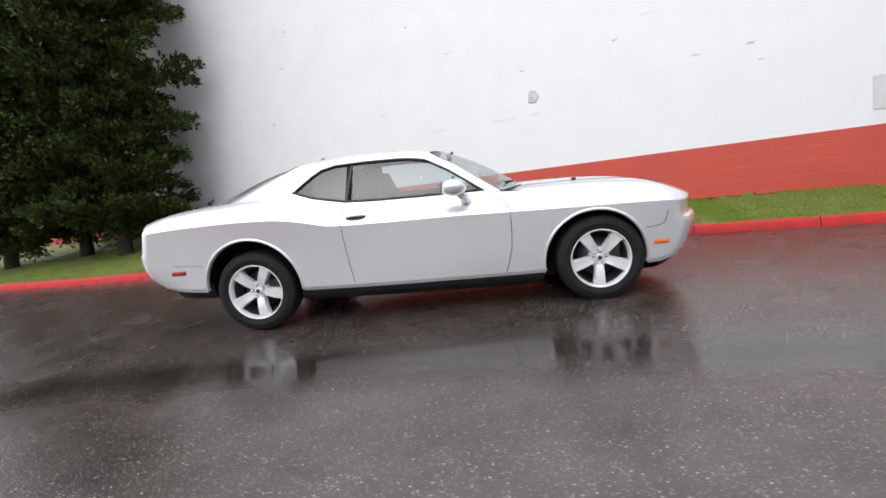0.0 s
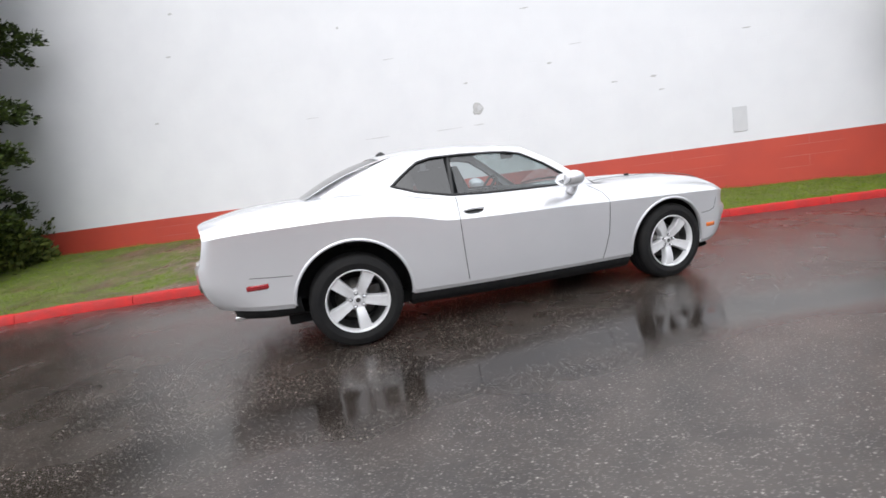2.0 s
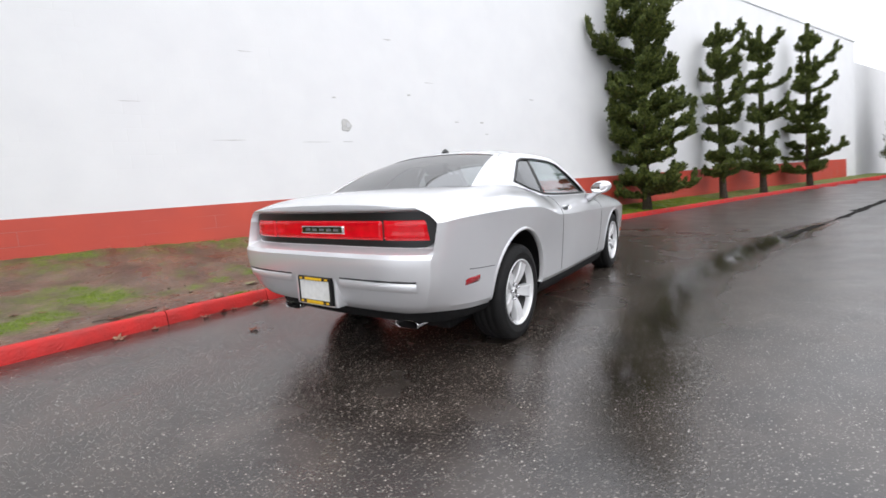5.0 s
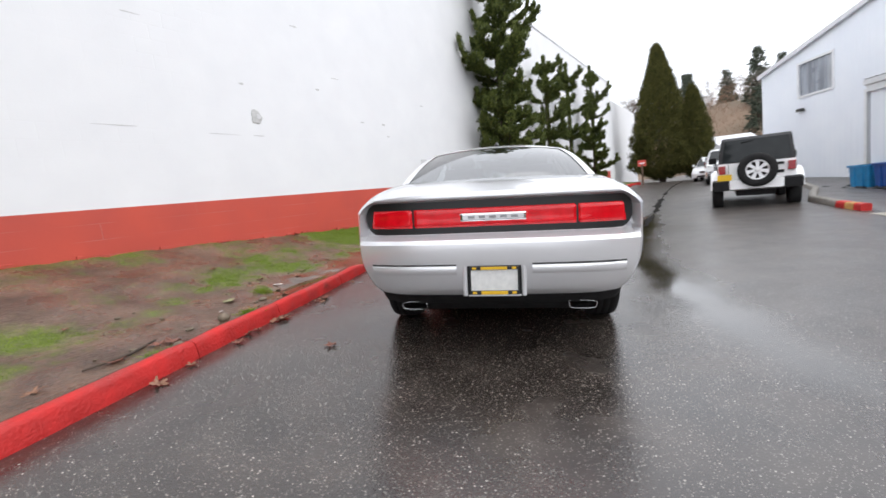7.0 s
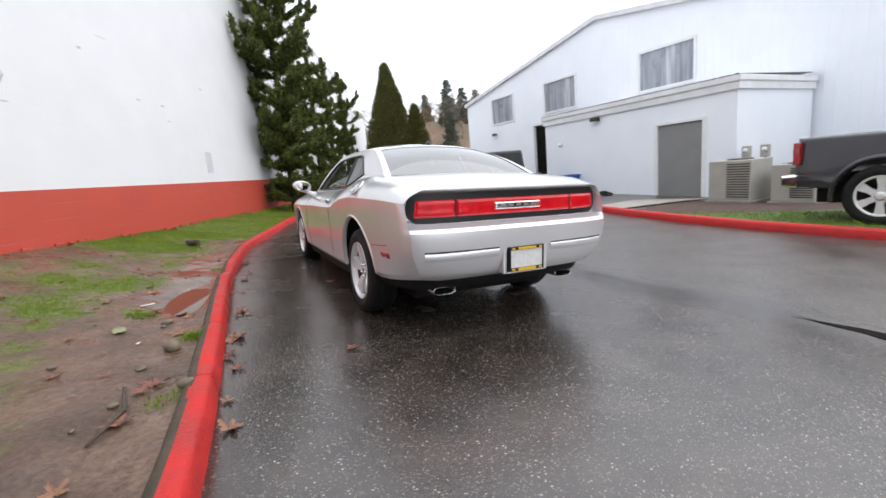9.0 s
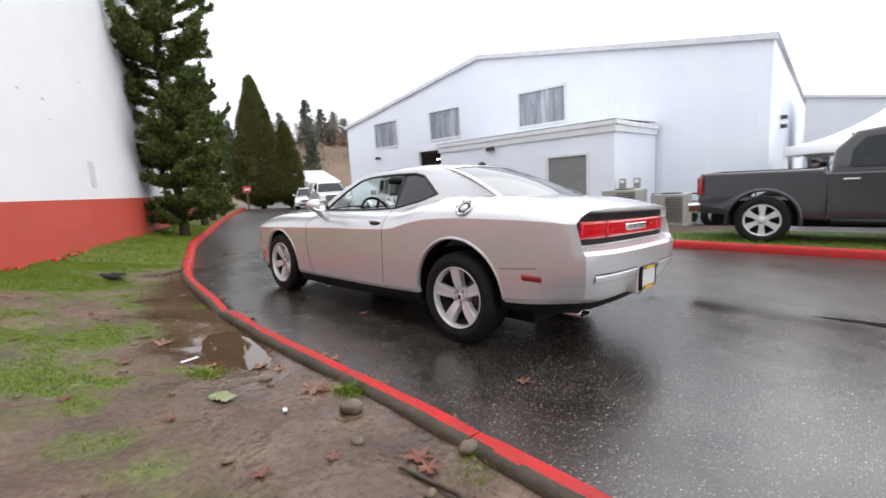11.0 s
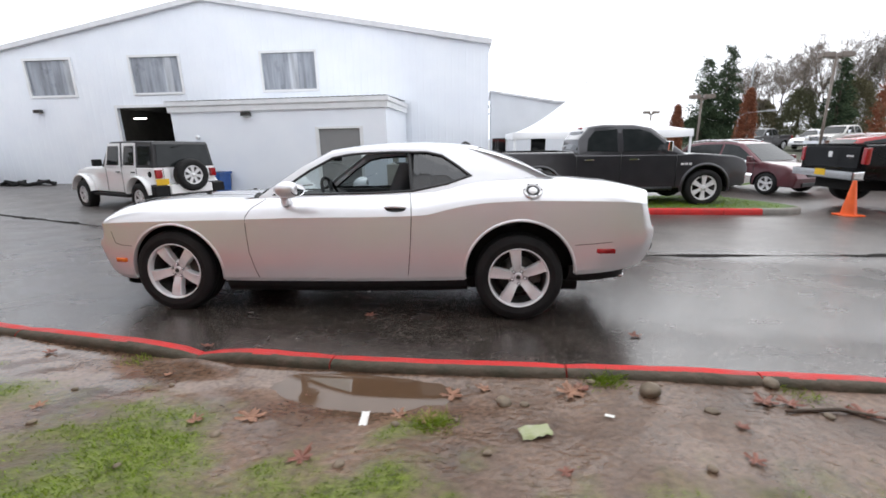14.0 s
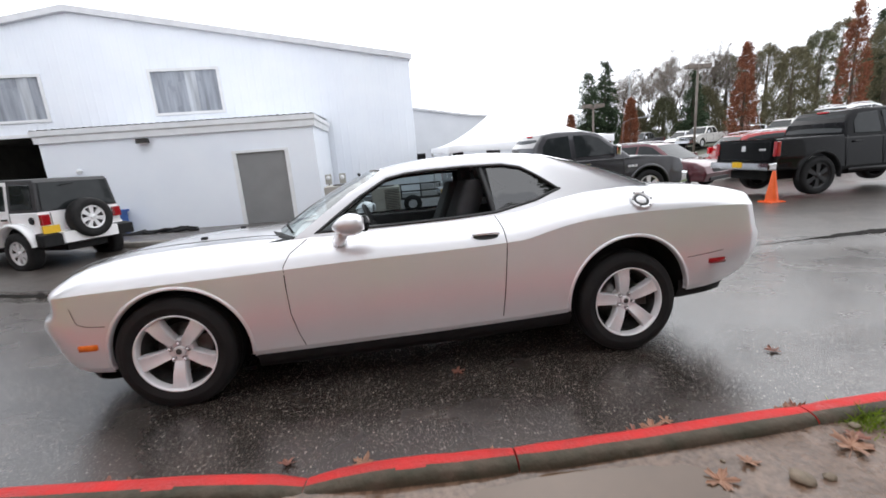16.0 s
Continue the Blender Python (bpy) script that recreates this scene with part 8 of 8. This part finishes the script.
part("board", box(-0.04, 0.04, -0.28, 0.28, 1.15, 1.6, 0.01), mat("red_sign", (0.62, 0.08, 0.06), scale=8, rough=0.5), sg)
part("sign_bar", box(-0.047, -0.041, -0.18, 0.18, 1.33, 1.42), white_trim, sg)

hut = empty("small_house", Matrix.Translation((38, -19.9, -0.3)), "small white house with a pitched roof", "house")
part("wall", prism([(-3, 0), (3, 0), (3, 2.3), (0, 3.4), (-3, 2.3)], -1.6, 1.6), white_trim, hut)
part("roof", prism([(-3.3, 2.25), (0, 3.5), (3.3, 2.25), (3.3, 2.4), (0, 3.68), (-3.3, 2.4)], -1.8, 1.8), roof_metal, hut)
part("window", box(-3.03, -2.98, -1.2, -0.3, 0.9, 1.7, 0.01), auto_glass, hut)
part("window", box(-3.03, -2.98, 0.3, 1.2, 0.9, 1.7, 0.01), auto_glass, hut)

# ---- grass, leaves and litter on the verge ----
blade_green = leaf_paint("grass_blades", (0.10, 0.17, 0.014), (0.28, 0.38, 0.04), 0.55)


def grass(name, count, x0, x1, y_of, z_of, keep, high, seed, label):
    """Blades as one mesh."""
    rng = random.Random(seed)
    V, F = [], []
    while len(F) < count:
        x = rng.uniform(x0, x1)
        y = y_of(x, rng.random())
        k = keep(x, y)
        if rng.random() > k * k:
            continue
        z = z_of(x, y) - 0.004
        a, h, w = rng.random() * math.tau, high * rng.uniform(0.4, 1.25) * (0.5 + 0.5 * k), rng.uniform(0.0012, 0.0024)
        lx, ly = rng.gauss(0, 0.7) * h, rng.gauss(0, 0.7) * h
        c, s = math.cos(a) * w, math.sin(a) * w
        i = len(V)
        V += [(x - c, y - s, z), (x + c, y + s, z), (x + c * 0.6 + lx * 0.4, y + s * 0.6 + ly * 0.4, z + h * 0.6), (x + lx, y + ly, z + h), (x - c * 0.6 + lx * 0.4, y - s * 0.6 + ly * 0.4, z + h * 0.6)]
        F.append((i, i + 1, i + 2, i + 3, i + 4))
    me = bpy.data.meshes.new(name)
    me.from_pydata(V, [], F)
    me.materials.append(blade_green)
    return tagged(new(name, me), label, "grass", kind="stuff")


def verge_y(x, u):
    return kerb_y(x) + 0.15 + (wall_y(x) - kerb_y(x) - 0.15) * u


grass("grass", 130000, -4.6, 4.2, verge_y, verge_z, turf, 0.015, 4, "thin patchy grass on the muddy verge")
grass("grass", 30000, 4.2, 13.0, verge_y, verge_z, turf, 0.045, 5, "green grass along the foot of the wall")
grass("grass", 22000, -12.0, -4.6, verge_y, verge_z, turf, 0.05, 6, "green grass along the foot of the wall")
grass("grass", 16000, -7.6, 2.0, lambda x, u: -5.5 - 3.0 * u, lambda x, y: island_z(x, y) + 0.02 * noise.noise((x * 3, y * 3, 1)), lambda x, y: 0.95 if x < -1.5 or y > -6.9 + 0.85 * (x + 0.4) and x < 0.7 else 0.0, 0.07, 7, "short grass on the far island")


for tx, ty, tn, th in ((-1.84, 2.10, 420, 0.05), (-0.97, 2.53, 500, 0.04), (-2.75, 2.2, 160, 0.03), (0.9, 2.0, 160, 0.03)):
    tuft = lambda x, y, tx=tx, ty=ty: math.exp(-(((x - tx) ** 2 + (y - ty) ** 2) / 0.011))
    grass("grass_tuft", tn, tx - 0.16, tx + 0.16, lambda x, u, ty=ty: ty - 0.12 + 0.24 * u, verge_z, tuft, th, int(tn + tx * 10), "small bright green grass tuft beside the kerb")


# puddle in the mud
def puddle(cx, cy, rx, ry, z, seed, material, label):
    bm = bmesh.new()
    n = 96
    ring = []
    for k in range(n):
        a = k * math.tau / n
        c, d = math.cos(a), math.sin(a)
        r = 1 + 0.5 * noise.noise((c * 1.4, d * 1.4, seed)) + 0.35 * noise.noise((c * 4, d * 4, seed)) + 0.16 * noise.noise((c * 11, d * 11, seed))
        ring.append(bm.verts.new((cx + rx * r * math.cos(a), cy + ry * r * math.sin(a), z)))
    bm.faces.new(ring)
    return tagged(part("puddle", facing(bm, (0, 0, 1)), material), label, "puddle", kind="structure")


muddy_water = mat("muddy_water", (0.105, 0.062, 0.036), (0.08, 0.048, 0.028), 3, 0.03)
puddle(-0.45, 2.24, 1.0, 0.29, 0.2115, 2.0, muddy_water, "shallow brown puddle in the mud")
puddle(0.95, 2.02, 0.6, 0.14, 0.2185, 7.0, muddy_water, "shallow brown puddle beside the kerb")
puddle(3.3, 1.62, 0.4, 0.14, verge_z(3.3, 1.62) + 0.012, 5.0, muddy_water, "shallow brown puddle beside the kerb")

leaf_tan = mat("fallen_leaf_tan", (0.34, 0.18, 0.11), (0.20, 0.10, 0.06), 25, 0.6)
leaf_red = mat("fallen_leaf_red", (0.26, 0.10, 0.065), (0.15, 0.06, 0.04), 25, 0.55)


def maple_mesh(seed, material):
    """A five-lobed leaf, curled, with its stalk."""
    rng = random.Random(seed)
    bm = bmesh.new()
    loop = []
    for k in range(40):
        a = k / 40 * math.tau
        lobe = abs(math.cos(2.5 * a)) ** 0.9 * (0.8 + 0.35 * rng.random())
        r = 0.35 + 0.65 * lobe + 0.12 * math.cos(17 * a)
        r *= 0.6 if abs(a - math.pi) < 0.35 else 1.0
        x, y = r * math.cos(a), r * math.sin(a)
        loop.append((x, y, 0.35 * (x * x) * rng.uniform(0.2, 1.4) + 0.22 * abs(y) * rng.uniform(0.2, 1.4) + 0.14 * rng.random()))
    c = bm.verts.new((0, 0, 0.02))
    vs = [bm.verts.new(p) for p in loop]
    for k in range(40):
        bm.faces.new((c, vs[k], vs[(k + 1) % 40]))
    add_tube(bm, [(-0.3, 0, 0.03), (-0.8, 0.05, 0.06), (-1.2, 0.12, 0.02)], 0.02, 4)
    me = bpy.data.meshes.new("leaf")
    bm.to_mesh(me)
    bm.free()
    me.materials.append(material)
    return me


leaf_kinds = [maple_mesh(k, leaf_tan if k % 2 else leaf_red) for k in range(4)]
rl = random.Random(12)
spots = [(-1.04, 2.25, 0.10), (-0.13, 2.56, 0.11), (-0.7, 2.21, 0.07), (-1.64, 2.22, 0.13), (-2.53, 2.27, 0.11), (-0.5, 2.85, 0.09), (-1.7, 2.19, 0.08), (-1.2, 2.2, 0.07), (-2.62, 2.3, 0.09), (-0.36, 3.55, 0.09), (-2.3, 2.5, 0.06),
         (-2.9, 2.35, 0.1), (-3.3, 2.45, 0.09), (-0.95, 2.5, 0.09), (0.1, 2.62, 0.08), (1.5, 2.0, 0.07), (0.55, 2.2, 0.05), (0.2, 3.3, 0.07), (-1.5, 2.85, 0.05), (0.9, 2.6, 0.06), (-0.8, 2.45, 0.08), (2.8, 2.4, 0.07)]
for x, y, r in spots + [(rl.uniform(-4, 7), None, rl.uniform(0.04, 0.07)) for _ in range(14)]:
    if y is None:
        y = kerb_y(x) + rl.uniform(0.25, 1.6)
    lf = tagged(new("fallen_leaf", leaf_kinds[rl.randrange(4)]), "curled brown maple leaf lying on wet mud", "leaf", group="fallen leaves")
    r *= 0.65
    lf.matrix_basis = pose(x, y, verge_z(x, y) + 0.004, rl.uniform(-8, 8), rl.uniform(-8, 8), rl.uniform(0, 360)) @ Matrix.Diagonal((r, r * 0.8, r * 0.7, 1))
for k in range(22):
    x = rl.choice([rl.uniform(-3.2, -1.6), rl.uniform(-3.2, 2.5)])
    y = kerb_y(x) - 0.03 - abs(rl.gauss(0, 0.06))
    r = rl.uniform(0.03, 0.06)
    lf = tagged(new("fallen_leaf", leaf_kinds[rl.randrange(4)]), "wet brown leaf lying in the gutter", "leaf", group="fallen leaves")
    lf.matrix_basis = pose(x, y, ground_z(x, y) + 0.006, rl.uniform(-15, 15), rl.uniform(-15, 15), rl.uniform(0, 360)) @ Matrix.Diagonal((r, r, r, 1))
for x, y in ((-0.25, 0.9), (-2.3, 1.2)):
    lf = tagged(new("fallen_leaf", leaf_kinds[0]), "wet brown leaf lying on the road", "leaf", group="fallen leaves")
    lf.matrix_basis = pose(x, y, ground_z(x, y) + 0.006, 0, 0, 40) @ Matrix.Diagonal((0.05, 0.05, 0.04, 1))


def stone(x, y, r, squash, seed, material, label):
    bm = bmesh.new()
    bmesh.ops.create_icosphere(bm, subdivisions=3, radius=1)
    for v in bm.verts:
        v.co *= 1 + 0.16 * noise.noise(v.co * 1.3 + Vector((seed, 0, 0))) + 0.04 * noise.noise(v.co * 5)
        v.co = Vector((v.co.x * r * 1.25, v.co.y * r, v.co.z * r * squash))
    ob = tagged(part("stone", bm, material, smooth=True), label, "stone", group="stones on the verge")
    ob.matrix_basis = pose(x, y, verge_z(x, y) + r * squash * 0.6, 0, 0, seed * 40)


rock = mat("mossy_stone", (0.22, 0.17, 0.12), (0.12, 0.095, 0.065), 14, 0.7, bump=0.5, bscale=50)
stone(-2.02, 2.23, 0.045, 0.8, 1.0, rock, "rounded olive grey stone beside the kerb")
stone(-2.65, 2.11, 0.036, 0.7, 2.0, rock, "flat brown stone half sunk in mud")
stone(-1.3, 2.33, 0.035, 0.5, 3.0, rock, "small grey stone on the mud")
stone(-2.25, 2.36, 0.026, 0.45, 4.0, rock, "small grey stone on the mud")
for k in range(26):
    stone(rl.uniform(-3.6, 2.4), kerb_y(0) + rl.uniform(0.2, 1.5), rl.uniform(0.008, 0.02), 0.6, 5.0 + k, rock, "small pebble pressed into the mud")

paper = mat("white_litter_paper", (0.78, 0.77, 0.74), (0.66, 0.64, 0.6), 20, 0.6)
strip_rows = [[(x * 0.013, y * 0.009, 0.004 * noise.noise((x * 0.7, y * 0.6, 5)) + 0.005 * (abs(y) / 2) ** 2 + 0.006) for x in range(-4, 5)] for y in range(-2, 3)]
p_ = tagged(part("paper_strip", facing(grid_mesh(strip_rows), (0, 0, 1)), paper), "white paper strip lying in wet mud", "litter")
p_.matrix_basis = pose(-0.66, 2.535, verge_z(-0.66, 2.535) + 0.006, 0, 0, 96)
wrap = mat("green_wrapper", (0.22, 0.26, 0.09), (0.34, 0.34, 0.23), 16, 0.35)
rows = [[(x * 0.017, y * 0.013, 0.016 * noise.noise((x * 0.8, y * 0.9, 1)) + 0.012) for x in range(-4, 5)] for y in range(-3, 4)]
w_ = tagged(part("wrapper", facing(grid_mesh(rows), (0, 0, 1)), wrap), "crumpled pale green wrapper on the mud", "litter")
w_.matrix_basis = pose(-1.42, 2.60, verge_z(-1.42, 2.60) + 0.006, 0, 0, 15)
b_ = tagged(part("paper_scrap", facing(grid_mesh([[(x * 0.007, y * 0.005, 0.006 * noise.noise((x, y, 3)) + 0.006) for x in range(-3, 4)] for y in range(-2, 3)]), (0, 0, 1)), paper), "small white paper scrap on the mud", "litter")
b_.matrix_basis = pose(-1.77, 2.44, verge_z(-1.77, 2.44) + 0.006, 0, 0, -20)
s_ = tagged(part("stick", tube([(-3.05, 2.42, verge_z(-3.05, 2.42) + 0.012), (-2.8, 2.34, verge_z(-2.8, 2.34) + 0.018), (-2.55, 2.38, verge_z(-2.55, 2.38) + 0.012)], [0.006, 0.01, 0.007], 6), bark), "thin dead stick lying on the verge", "stick")
rag = tagged(part("dark_rag", facing(grid_mesh([[(x * 0.05, y * 0.03, 0.03 * noise.noise((x * 0.7, y * 0.7, 8)) + 0.025) for x in range(-4, 5)] for y in range(-3, 4)]), (0, 0, 1)), black_matte), "crumpled black rag lying on the grass", "litter")
rag.matrix_basis = pose(2.94, 2.36, verge_z(2.94, 2.36) + 0.02, 0, 0, 10)
